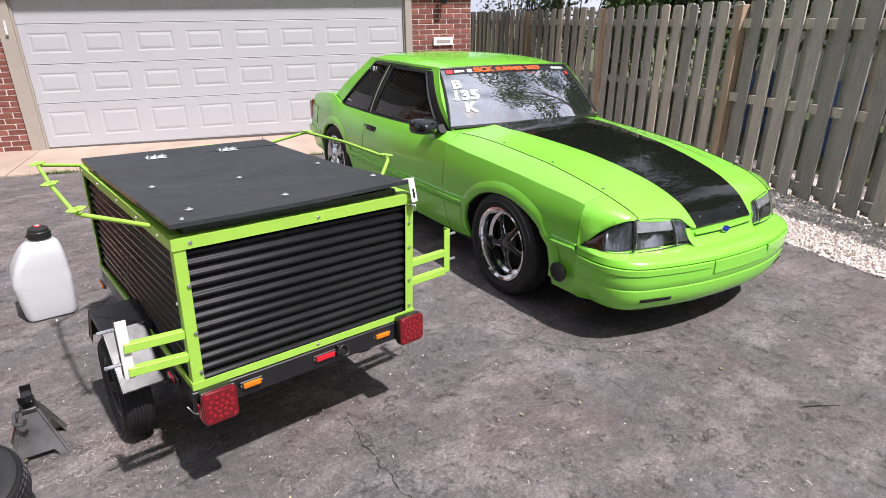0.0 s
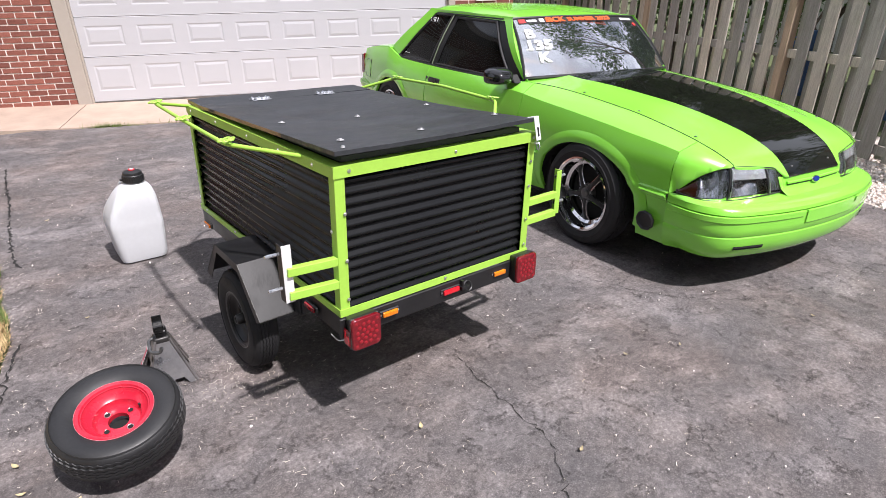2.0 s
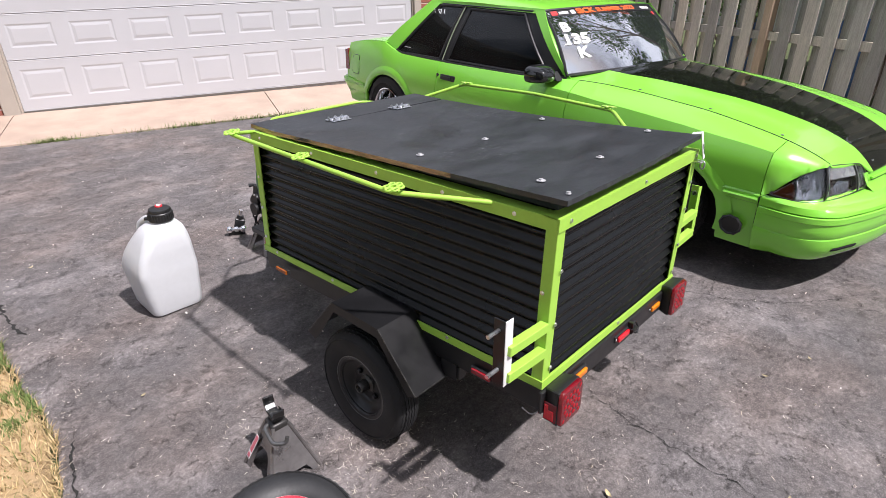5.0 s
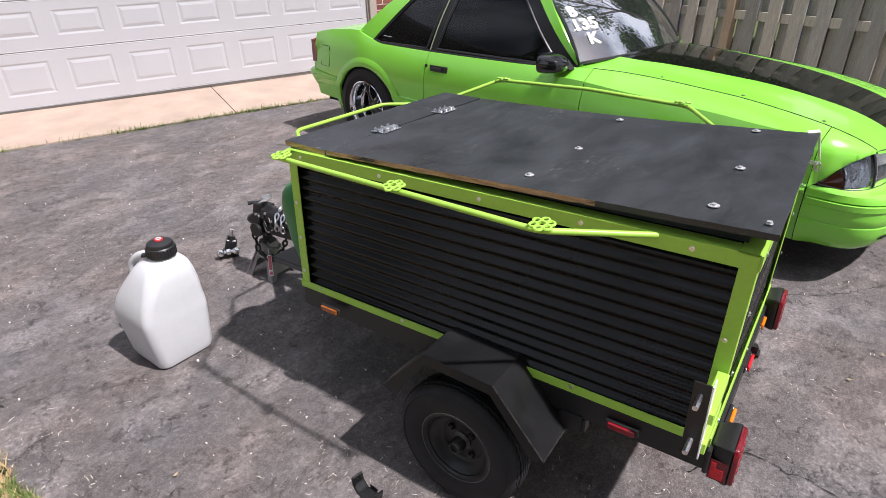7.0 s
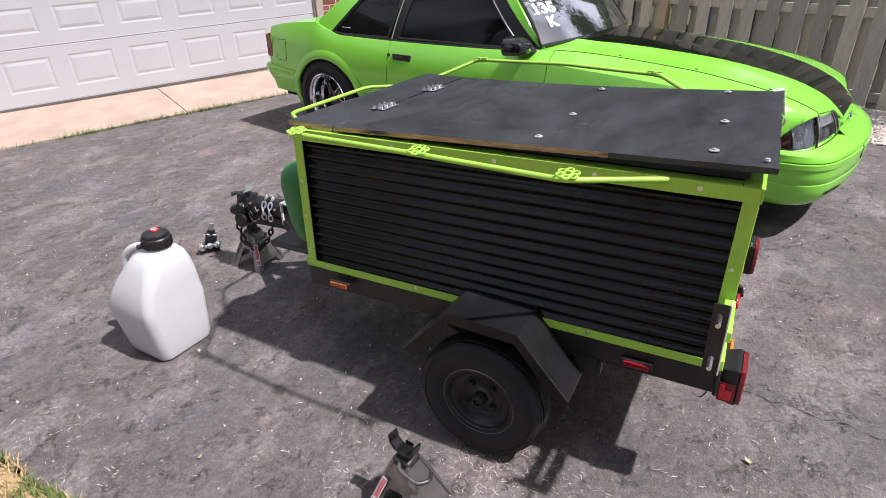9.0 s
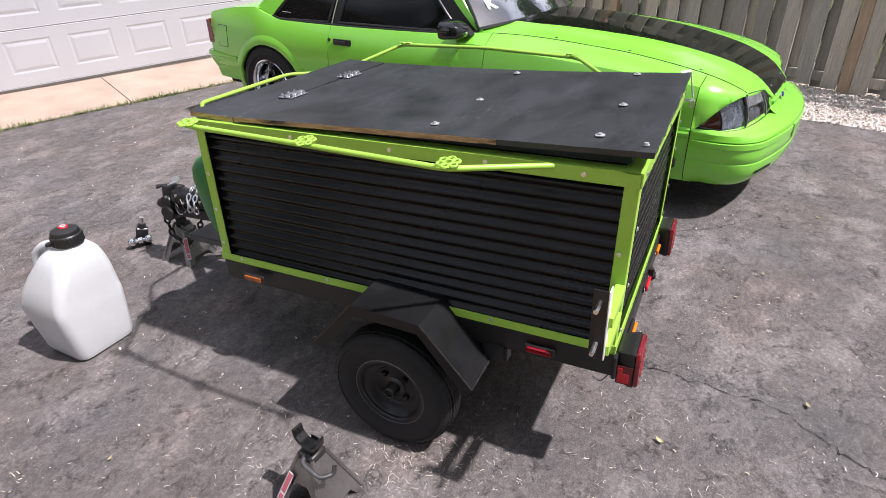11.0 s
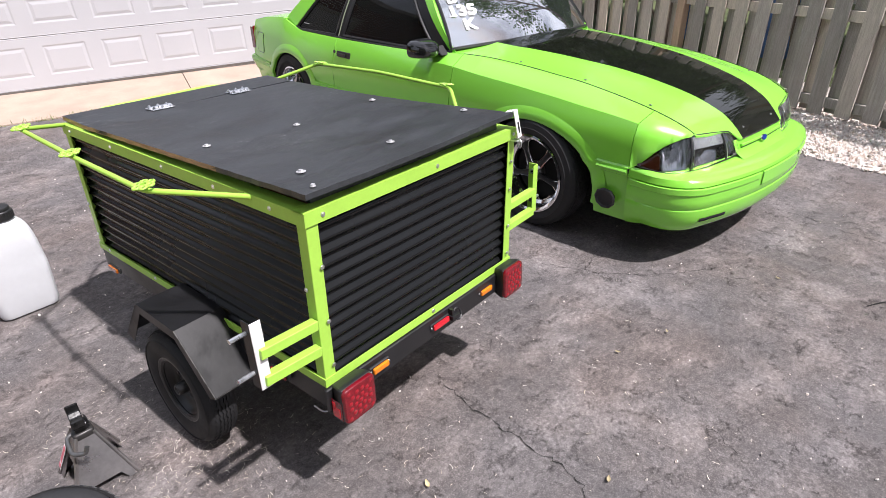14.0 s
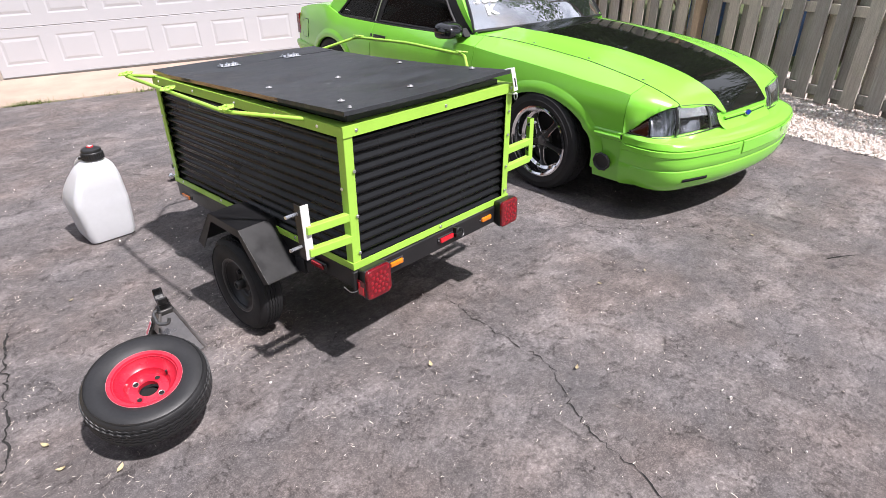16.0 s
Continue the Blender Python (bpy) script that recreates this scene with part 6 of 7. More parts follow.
for s in (1, -1):
    lampb = part("headlamp", grid(lambda a, b: lamp_point(a, b, s, 0.050 * (1 - 0.7 * a * a)), 24, 6), M["lamp_bowl"], car, "dark three-piece headlamp with a clear lens", 40)
    for u0, u1 in ((0.015, 0.255), (0.285, 0.705), (0.735, 0.905)):
        lens = part("lens", shell(grid(lambda a, b: lamp_point(u0 + (u1 - u0) * a, 0.03 + 0.94 * b, s, 0.0), 14, 8), (0.002, 0, 0)), M["lens_clear"], lampb, "clear lens", 40)
        lens.visible_shadow = False
    part("marker_lens", shell(grid(lambda a, b: lamp_point(0.90 + 0.098 * a, 0.03 + 0.94 * b, s, 0.001), 8, 6), (0.002, 0, 0)), M["amber_dark"], lampb, "dark amber corner marker", 40)
    for u0, u1, v0, v1, mt in ((0.03, 0.25, 0.05, 0.94, "lamp_mirror"), (0.40, 0.69, 0.06, 0.44, "lamp_mirror"), (0.74, 0.88, 0.06, 0.90, "lamp_mirror")):
        part("reflector", grid(lambda a, b: tuple(Vector(lamp_point(u0 + (u1 - u0) * a, v0 + (v1 - v0) * b, s, 0.012)) + Vector((0.040 * (1 - (2 * a - 1) ** 2) * (0.3 + 0.7 * b) + 0.0009 * math.sin(44 * a), 0, 0))), 44, 8), M[mt], lampb, "", 40)
    # upper bevel of the middle lens: its sky reflection painted as a grey band
    part("lens_bevel", shell(grid(lambda a, b: lamp_point(0.285 + 0.42 * a, 0.62 + 0.35 * b, s, 0.004), 14, 3), (0.001, 0, 0)), M["bevel_sky"], lampb, "grey band for the sky's reflection in the lens", 40)
    for u in (0.27, 0.72):
        part("divider", tube([lamp_point(u, v, s, 0.001) for v in (0.04, 0.25, 0.5, 0.75, 0.96)], 0.0042, 6), M["black_plastic"], lampb)
        part("divider", tube([lamp_point(u - 0.018, v, s, -0.001) for v in (0.05, 0.25, 0.5, 0.75, 0.95)], 0.0022, 6), M["zinc"], lampb)
    rim = [lamp_point(a / 20, 0, s, 0.004) for a in range(21)] + [lamp_point(1 - a / 20, 1, s, 0.004) for a in range(21)]
    part("bezel", tube(rim, 0.0040, 6, True), M["black_plastic"], lampb)
    # front corner of the fender, from the lamp's upper edge back to the seam
    part("fender_corner", side_panel(0.322, FRONT - G * 0.3, s, 20, None, lamp_top_at), M["car_green"], car, "", 75)

# ---- cabin ----
y_roof = curve_of([(1.95, 0.640), (2.15, 0.628), (2.7, 0.612), (3.2, 0.592), (3.45, 0.580)])
z_roof = curve_of([(2.00, 1.232), (2.15, 1.270), (2.45, 1.303), (2.80, 1.314), (3.15, 1.309), (3.34, 1.290)])
RAIL = 1.260


def roof_pt(a, b):
    x = 2.075 + 0.10 * (2 * b - 1) ** 2 * (1 - a) + (3.325 - 2.075) * a
    y = (2 * b - 1) * y_roof(x)
    e = abs(2 * b - 1)
    z = z_roof(x) + 0.028 * (1 - e ** 2) - 0.030 * max(0, (e - 0.82) / 0.18) ** 2
    return (x, y, z)


part("roof", shell(grid(roof_pt, 24, 24), (0, 0, -0.012)), M["car_green"], car, "lime green roof", 30)


def cabin_side(x, z, s, out=0.0):
    """A place on the side glass."""
    zb = min(z_edge(x), 0.866)
    t = (z - zb) / (RAIL - zb)
    y = (y_edge(x) - 0.012) * (1 - t) + (y_roof(x) + 0.004) * t + 0.018 * math.sin(math.pi * max(0, min(1, t))) + out
    return (x, s * y, z)


def quad_glass(c, s, out, n=10):
    """A pane over four (x, z) corners: lower front, lower rear, upper rear, upper front."""
    (x0, z0), (x1, z1), (x2, z2), (x3, z3) = c

    def fn(a, b):
        x = (x0 * (1 - a) + x1 * a) * (1 - b) + (x3 * (1 - a) + x2 * a) * b
        z = (z0 * (1 - a) + z1 * a) * (1 - b) + (z3 * (1 - a) + z2 * a) * b
        return cabin_side(x, z, s, out)
    return shell(grid(fn, n, n), (0, -0.004 * s, 0))


DG = [(1.930, 0.880), (2.935, 0.876), (2.845, 1.236), (2.275, 1.234)]
QG = [(3.035, 0.872), (3.605, 0.866), (3.215, 1.247), (2.935, 1.249)]
DF = [(1.790, 0.866), (3.000, 0.858), (2.915, 1.262), (2.192, 1.260)]
QF = [(3.004, 0.858), (3.655, 0.850), (3.240, 1.263), (2.919, 1.263)]
for s in (1, -1):
    part("window_frame", quad_glass(DF, s, -0.011), M["black_plastic"], car, "black door window frame", True)
    part("window_frame", quad_glass(QF, s, -0.011), M["black_plastic"], car, "black quarter window frame", True)
    part("door_glass", quad_glass(DG, s, -0.005), M["tint"], car, "dark tinted door window", True)
    part("quarter_glass", quad_glass(QG, s, -0.005), M["tint"], car, "dark tinted quarter window", True)
    for c, nm in ((DG, "window_trim"), (QG, "window_trim")):
        loop = []
        for (xa, za), (xb, zb) in zip(c, c[1:] + c[:1]):
            loop += [cabin_side(xa + (xb - xa) * k / 6, za + (zb - za) * k / 6, s, 0.0) for k in range(6)]
        part(nm, tube(loop, 0.009, 6, True), M["black_plastic"], car, "black window surround", True)
    part("belt_moulding", tube([cabin_side(x, z_edge(x) + 0.004, s, 0.004) for x in [1.80 + 0.095 * k for k in range(20)]], 0.008, 6), M["black_plastic"], car)
    part("b_pillar", tube([cabin_side(3.002 - 0.085 * k / 5, 0.862 + 0.398 * k / 5, s, 0.000) for k in range(6)], 0.0042, 6), M["strip_pale"], car, "thin pale strip between the windows")
    # lime pillars, as solid strips
    part("a_pillar", quad_glass([(1.772, 0.885), (1.792, 0.868), (2.196, 1.262), (2.108, 1.266)], s, 0.002, 8), M["car_green"], car, "", 40)
    part("c_pillar", quad_glass([(3.645, 0.852), (3.805, 0.930), (3.350, 1.290), (3.236, 1.262)], s, 0.001, 8), M["car_green"], car, "", 40)
    part("roof_rail", quad_glass([(2.15, 1.246), (3.30, 1.256), (3.335, 1.288), (2.10, 1.276)], s, 0.0, 16), M["car_green"], car, "", 40)
    part("roof_gutter", tube([cabin_side(x, 1.259, s, 0.003) for x in [2.21 + 0.1 * k for k in range(11)]], 0.005, 6), M["black_plastic"], car)


def ws_pt(a, b):
    """Windshield: a from base to top, b from the driver's to the passenger's side."""
    e = 2 * b - 1
    xb, xt = 1.665 + 0.135 * e * e, 2.070 + 0.065 * e * e
    yb, yt = 0.726, 0.618
    x, z = xb + (xt - xb) * a, 0.905 + 0.020 * (1 - e * e) + (1.262 + 0.016 * (1 - e * e) - 0.905 - 0.020 * (1 - e * e)) * a
    return Vector((x - 0.02 * math.sin(math.pi * a), e * (yb + (yt - yb) * a), z + 0.012 * math.sin(math.pi * a)))


ws = part("windshield", shell(grid(lambda a, b: ws_pt(a, b), 12, 20), (0.004, 0, -0.003)), M["windshield"], car, "raked windshield with white racing letters and an orange banner", 40)
loop = [ws_pt(0, k / 12) for k in range(13)] + [ws_pt(k / 6, 1) for k in range(1, 7)] + [ws_pt(1, 1 - k / 12) for k in range(1, 13)] + [ws_pt(1 - k / 6, 0) for k in range(1, 6)]
part("windshield_trim", tube(loop, 0.011, 6, True), M["black_plastic"], ws)
for s in (1, -1):
    part("pillar_face", grid(lambda a, b: (ws_pt(0.02 + 0.97 * a, 0.5 + 0.5 * s) + Vector((0.004, 0, 0))).lerp(Vector(cabin_side(1.782 + 0.330 * a, 0.878 + 0.385 * a, s, 0.0)), 0.10 + 0.92 * b), 8, 4), M["car_green"], car, "", 40)
part("rear_window", thick(grid(lambda a, b: (3.765 - 0.435 * a + 0.03 * (1 - (2 * b - 1) ** 2) * (1 - a), (2 * b - 1) * (0.66 - 0.10 * a), 0.950 + 0.335 * a + 0.015 * (1 - (2 * b - 1) ** 2)), 8, 12), 0.004), M["tint"], car, "dark tinted rear window", 40)


def ws_sheet(a0, a1, b0, b1, lift, na=2, nb=12):
    def fn(p, q):
        a, b = a0 + (a1 - a0) * p, b0 + (b1 - b0) * q
        n = (ws_pt(a, b + 0.01) - ws_pt(a, b - 0.01)).cross(ws_pt(a + 0.01, b) - ws_pt(a - 0.01, b)).normalized()
        if n.x > 0:
            n = -n
        return ws_pt(a, b) + n * lift
    return grid(fn, na, nb)


part("banner", ws_sheet(0.885, 0.985, 0.03, 0.97, 0.002), M["black_plastic"], ws, "black sun strip banner")


def writing(text, parent, place, ux, uy, size, material, bold=0.0, wide=1.0):
    """Flat letters laid on a surface: place is their lower left corner, ux and uy their axes."""
    cu = bpy.data.curves.new("letters", "FONT")
    cu.body, cu.size, cu.offset, cu.extrude, cu.resolution_u = text, size, bold, 0.0004, 3
    tmp = bpy.data.objects.new("tmp", cu)
    me = bpy.data.meshes.new_from_object(tmp)
    bpy.data.objects.remove(tmp)
    me.materials.append(material)
    ob = new("letters", me)
    ob.parent = parent
    ux, uy = Vector(ux).normalized(), Vector(uy)
    uy = (uy - ux * uy.dot(ux)).normalized()
    w = ux.cross(uy)
    ob.matrix_basis = Matrix.Translation(place) @ Matrix((ux, uy, w)).transposed().to_4x4() @ Matrix.Diagonal((wide, 1, 1, 1))
    return ob


def ws_write(text, a, b, size, material, bold=0.0, wide=1.0):
    p = ws_pt(a, b)
    ux = ws_pt(a, b - 0.05) - ws_pt(a, b + 0.05)
    uy = ws_pt(min(1, a + 0.05), b) - ws_pt(a - 0.05, b)
    n = ux.normalized().cross(uy.normalized())
    return writing(text, ws, p + n * 0.006, ux, uy, size, material, bold, wide)


# b = 1 is the passenger's edge; the letters read towards the driver's
ws_write("B", 0.625, 0.955, 0.104, M["white_vinyl"], 0.0045, 1.2)
ws_write("135", 0.425, 0.970, 0.108, M["white_vinyl"], 0.0045, 1.25)
part("letter_foot", ws_sheet(0.425, 0.439, 0.932, 0.969, 0.0062, 2, 3), M["white_vinyl"], ws, "foot of the figure one")
ws_write("K", 0.225, 0.915, 0.104, M["white_vinyl"], 0.0045, 1.2)
ws_write("SICK", 0.898, 0.795, 0.066, M["orange_vinyl"], 0.003, 1.15)
ws_write("SUMMER 2023", 0.903, 0.645, 0.056, M["orange_vinyl"], 0.002, 1.15)
part("sponsor_mark", ws_sheet(0.90, 0.97, 0.925, 0.965, 0.004, 2, 2), M["red_vinyl"], ws, "round red sponsor mark")
part("sponsor_mark", ws_sheet(0.915, 0.955, 0.855, 0.915, 0.004, 2, 2), M["white_vinyl"], ws, "plain white sponsor bar")
part("sponsor_mark", ws_sheet(0.905, 0.97, 0.805, 0.835, 0.004, 2, 2), M["white_vinyl"], ws, "plain white sponsor square")
part("sponsor_mark", ws_sheet(0.915, 0.955, 0.06, 0.19, 0.004, 2, 2), M["white_vinyl"], ws, "plain white sponsor bar")
part("sponsor_mark", ws_sheet(0.80, 0.86, 0.045, 0.075, 0.004, 2, 2), M["red_vinyl"], ws, "small red sponsor mark")
# chalk strokes on the quarter window
for x0, z0, x1, z1 in ((3.11, 1.195, 3.12, 1.225), (3.15, 1.19, 3.16, 1.225), (3.16, 1.222, 3.20, 1.22), (3.20, 1.22, 3.17, 1.20), (3.22, 1.195, 3.25, 1.222), (3.22, 1.222, 3.25, 1.198)):
    part("chalk_bar", tube([cabin_side(x0 + 0.03, z0 - 0.005, 1, 0.004), cabin_side(x1 + 0.03, z1 - 0.005, 1, 0.004)], 0.0028, 5), M["white_vinyl"], car, "white chalk stroke")
part("chalk_bar", tube([cabin_side(3.42, 0.915, 1, 0.004), cabin_side(3.505, 0.917, 1, 0.004)], 0.002, 5), M["white_vinyl"], car, "thin white sticker line")

# cabin inside: dash, seats, far pillars read through the glass
bm = bmesh.new()
put(box(1.80, 2.15, -0.66, 0.66, 0.70, 0.885, 0.04, 2), bm)
put(box(1.90, 3.7, -0.70, 0.70, 0.60, 0.72), bm)
part("dashboard", bm, M["interior"], car, "dark dashboard and floor")
for s in (1, -1):
    bm = bmesh.new()
    put(box(2.75, 2.88, s * 0.36 - 0.22, s * 0.36 + 0.22, 0.70, 1.08, 0.05, 2, m=pose(0, 0, 0)), bm)
    put(box(2.78, 2.87, s * 0.36 - 0.11, s * 0.36 + 0.11, 1.06, 1.18, 0.03, 2), bm)
    part("seat", bm, M["interior"], car, "dark bucket seat", True)
part("roll_hoop", tube(rounded([(3.05, -0.58, 0.7), (3.05, -0.55, 1.20), (3.05, 0.55, 1.20), (3.05, 0.58, 0.7)], 0.1), 0.02, 8), M["interior"], car)

# deck, tail, rear bumper
deck = part("deck_lid", thick(grid(lambda a, b: (3.765 + (TAIL - 3.765) * a, (2 * b - 1) * (y_edge(3.765 + (TAIL - 3.765) * a) - 0.004), z_top(3.765 + (TAIL - 3.765) * a, (2 * b - 1) * 0.7) - (0.03 * max(0, (a - 0.93) / 0.07) ** 2)), 14, 14), 0.006), M["car_green"], car, "lime green deck lid", 30)
part("deck_vent", thick(grid(lambda a, b: (4.06 + 0.20 * a, -0.10 + 0.3 * b, z_top(4.1, 0) + 0.004 + 0.028 * math.sin(math.pi * a) * math.sin(math.pi * b)), 8, 8), 0.003), M["black_plastic"], car, "low black scoop on the deck", 40)
part("tail_panel", shell(grid(lambda a, b: (TAIL + 0.006 + 0.03 * (1 - (2 * b - 1) ** 2), (2 * b - 1) * (y_side(TAIL, 0.48 + (z_edge(TAIL) - 0.48) * a) + 0.002), 0.48 + (z_edge(TAIL) - 0.48) * a + 0.02 * a * (1 - (2 * b - 1) ** 2)), 10, 16), (-0.02, 0, 0)), M["car_green"], car, "", 40)
for s in (1, -1):
    tlp = part("rear_lamp", box(TAIL + 0.008, TAIL + 0.028, s * 0.42, s * 0.785, 0.625, 0.815, 0.006), M["red_lens"], car, "dark red ribbed rear lamp")
    part("lamp_side", prism([(TAIL - 0.045, 0.63), (TAIL + 0.025, 0.63), (TAIL + 0.020, 0.812), (TAIL - 0.030, 0.812)], 0.005, pose(0, s * (0.807 if s > 0 else 0.803), 0, 90, 0, 0)), M["red_lens"], tlp)
def side_patch(x0, x1, z0, z1, out):
    """A sheet lying on the passenger side of the body."""
    return shell(grid(lambda a, b: (x0 + (x1 - x0) * a, y_side(x0 + (x1 - x0) * a, z0 + (z1 - z0) * b) + out, z0 + (z1 - z0) * b), 8, 8), (0, -0.002, 0))


fuel = part("fuel_door", side_patch(4.172, 4.316, 0.617, 0.778, 0.0035), M["car_green"], car, "lime green fuel filler door", 40)
ring = []
for cx, cz, a0 in ((4.186, 0.631, 180), (4.302, 0.631, 270), (4.302, 0.764, 0), (4.186, 0.764, 90)):
    ring += [(cx + 0.016 * math.cos(radians(a0 + 22.5 * k)), cz + 0.016 * math.sin(radians(a0 + 22.5 * k))) for k in range(5)]
part("fuel_gap", tube([(x, y_side(x, z) + 0.003, z) for x, z in ring], 0.0022, 5, True), M["gap"], fuel)


def rear_plan(t):
    s = 1 if t >= 0 else -1
    a = abs(t)
    if a < 0.62:
        return 4.575 - 0.02 * a, s * 0.70 * a / 0.62
    k = (a - 0.62) / 0.38
    if k < 0.35:
        j = k / 0.35
        return 4.5626 - 0.09 * j * j, s * (0.70 + 0.125 * (1 - (1 - j) ** 2))
    j = (k - 0.35) / 0.65
    return 4.4726 - 0.395 * j, s * (0.825 + 0.014 * j)


bm = bmesh.new()
rows = []
for i in range(61):
    x, y = rear_plan(-1 + 2 * i / 60)
    f = abs(-1 + 2 * i / 60)
    lowz = 0.345
    rows.append([bm.verts.new((x + dx, y * k, z)) for dx, k, z in ((-0.10, 0.97, 0.592 - 0.04 * f * f), (-0.015, 0.998, 0.586 - 0.04 * f * f), (0, 1.006, 0.568 - 0.03 * f * f), (0, 1.006, 0.528), (-0.005, 1.0, 0.520), (-0.002, 1.002, 0.512), (-0.035, 0.975, 0.44), (-0.10, 0.925, 0.362))])
for a, b in zip(rows, rows[1:]):
    for j in range(7):
        bm.faces.new((a[j], b[j], b[j + 1], a[j + 1]))
part("rear_bumper", bm, M["car_green"], car, "lime green rear bumper cover", 32)

# mouldings, handle, mirror, seams
for s in (1, -1):
    part("side_moulding", tube([(x, s * (y_side(x, 0.485) + 0.002), 0.484) for x in [1.475 + 0.0605 * k for k in range(30)]], 0.010, 6), M["car_green"], car, "", True)
    part("side_moulding", tube([(x, s * (y_side(x, 0.44) + 0.002), 0.440) for x in [1.475 + 0.0605 * k for k in range(30)]], 0.008, 6), M["car_green"], car, "", True)
    part("side_moulding", tube([(x, s * (y_side(x, 0.484) + 0.002), 0.484) for x in (0.53, 0.60, 0.68)], 0.009, 6), M["car_green"], car, "", True)
    hx = 2.862
    hd = part("door_handle", box(hx - 0.085, hx + 0.085, -0.008, 0.004, -0.027, 0.025, 0.005, 2, m=pose(0, s * (y_side(hx, 0.752) + 0.001), 0.752)), M["black_plastic"], car, "black recessed door handle")
    part("pull", box(hx - 0.035, hx + 0.075, 0.004 if s > 0 else -0.014, 0.014 if s > 0 else -0.004, -0.012, 0.014, 0.004, 2, m=pose(0, s * (y_side(hx, 0.752) + 0.001), 0.752)), M["black_plastic"], hd)
    part("key_lock", lathe([(0.014, 0), (0.014, 0.004), (0, 0.005)], 14, m=pose(hx + 0.125, s * y_side(hx, 0.765), 0.764, -90 * s, 0, 0)), M["black_plastic"], hd)
    if s < 0:
        continue
    # a bullet shell, full and flat behind where the glass sits, tapered to the front
    shellm = bmesh.new()
    rows = []
    for q, w, hh, up in ((-0.085, 0.018, 0.012, -0.012), (-0.075, 0.046, 0.026, -0.010), (-0.050, 0.074, 0.042, -0.005), (-0.010, 0.094, 0.052, 0.0), (0.035, 0.102, 0.056, 0.0), (0.052, 0.101, 0.055, 0.0), (0.053, 0.090, 0.045, 0.0), (0.046, 0.088, 0.043, 0.0)):
        rows.append([shellm.verts.new((1.888 + q, s * (0.868 + w * abs(math.cos(a)) ** 0.62 * (1 if math.cos(a) >= 0 else -1)), 0.914 + up + hh * abs(math.sin(a)) ** 0.62 * (1 if math.sin(a) >= 0 else -1))) for a in [2 * math.pi * k / 28 for k in range(28)]])
    for p, o in zip(rows, rows[1:]):
        for k in range(28):
            shellm.faces.new((p[k], p[(k + 1) % 28], o[(k + 1) % 28], o[k]))
    shellm.faces.new(rows[0])
    shellm.faces.new(rows[-1])
    mirror = part("door_mirror", shellm, M["stripe"], car, "gloss black door mirror", 50)
    part("mirror_glass", box(1.9345, 1.9365, s * 0.868 - 0.084, s * 0.868 + 0.084, 0.874, 0.954, 0.0008), M["chrome"], mirror)
    part("mirror_foot", prism([(1.815, 0.872), (1.965, 0.868), (1.940, 0.900), (1.868, 0.925)], 0.060, pose(0, s * 0.765 + 0.030, 0, 90, 0, 0), 0.004), M["black_plastic"], mirror)


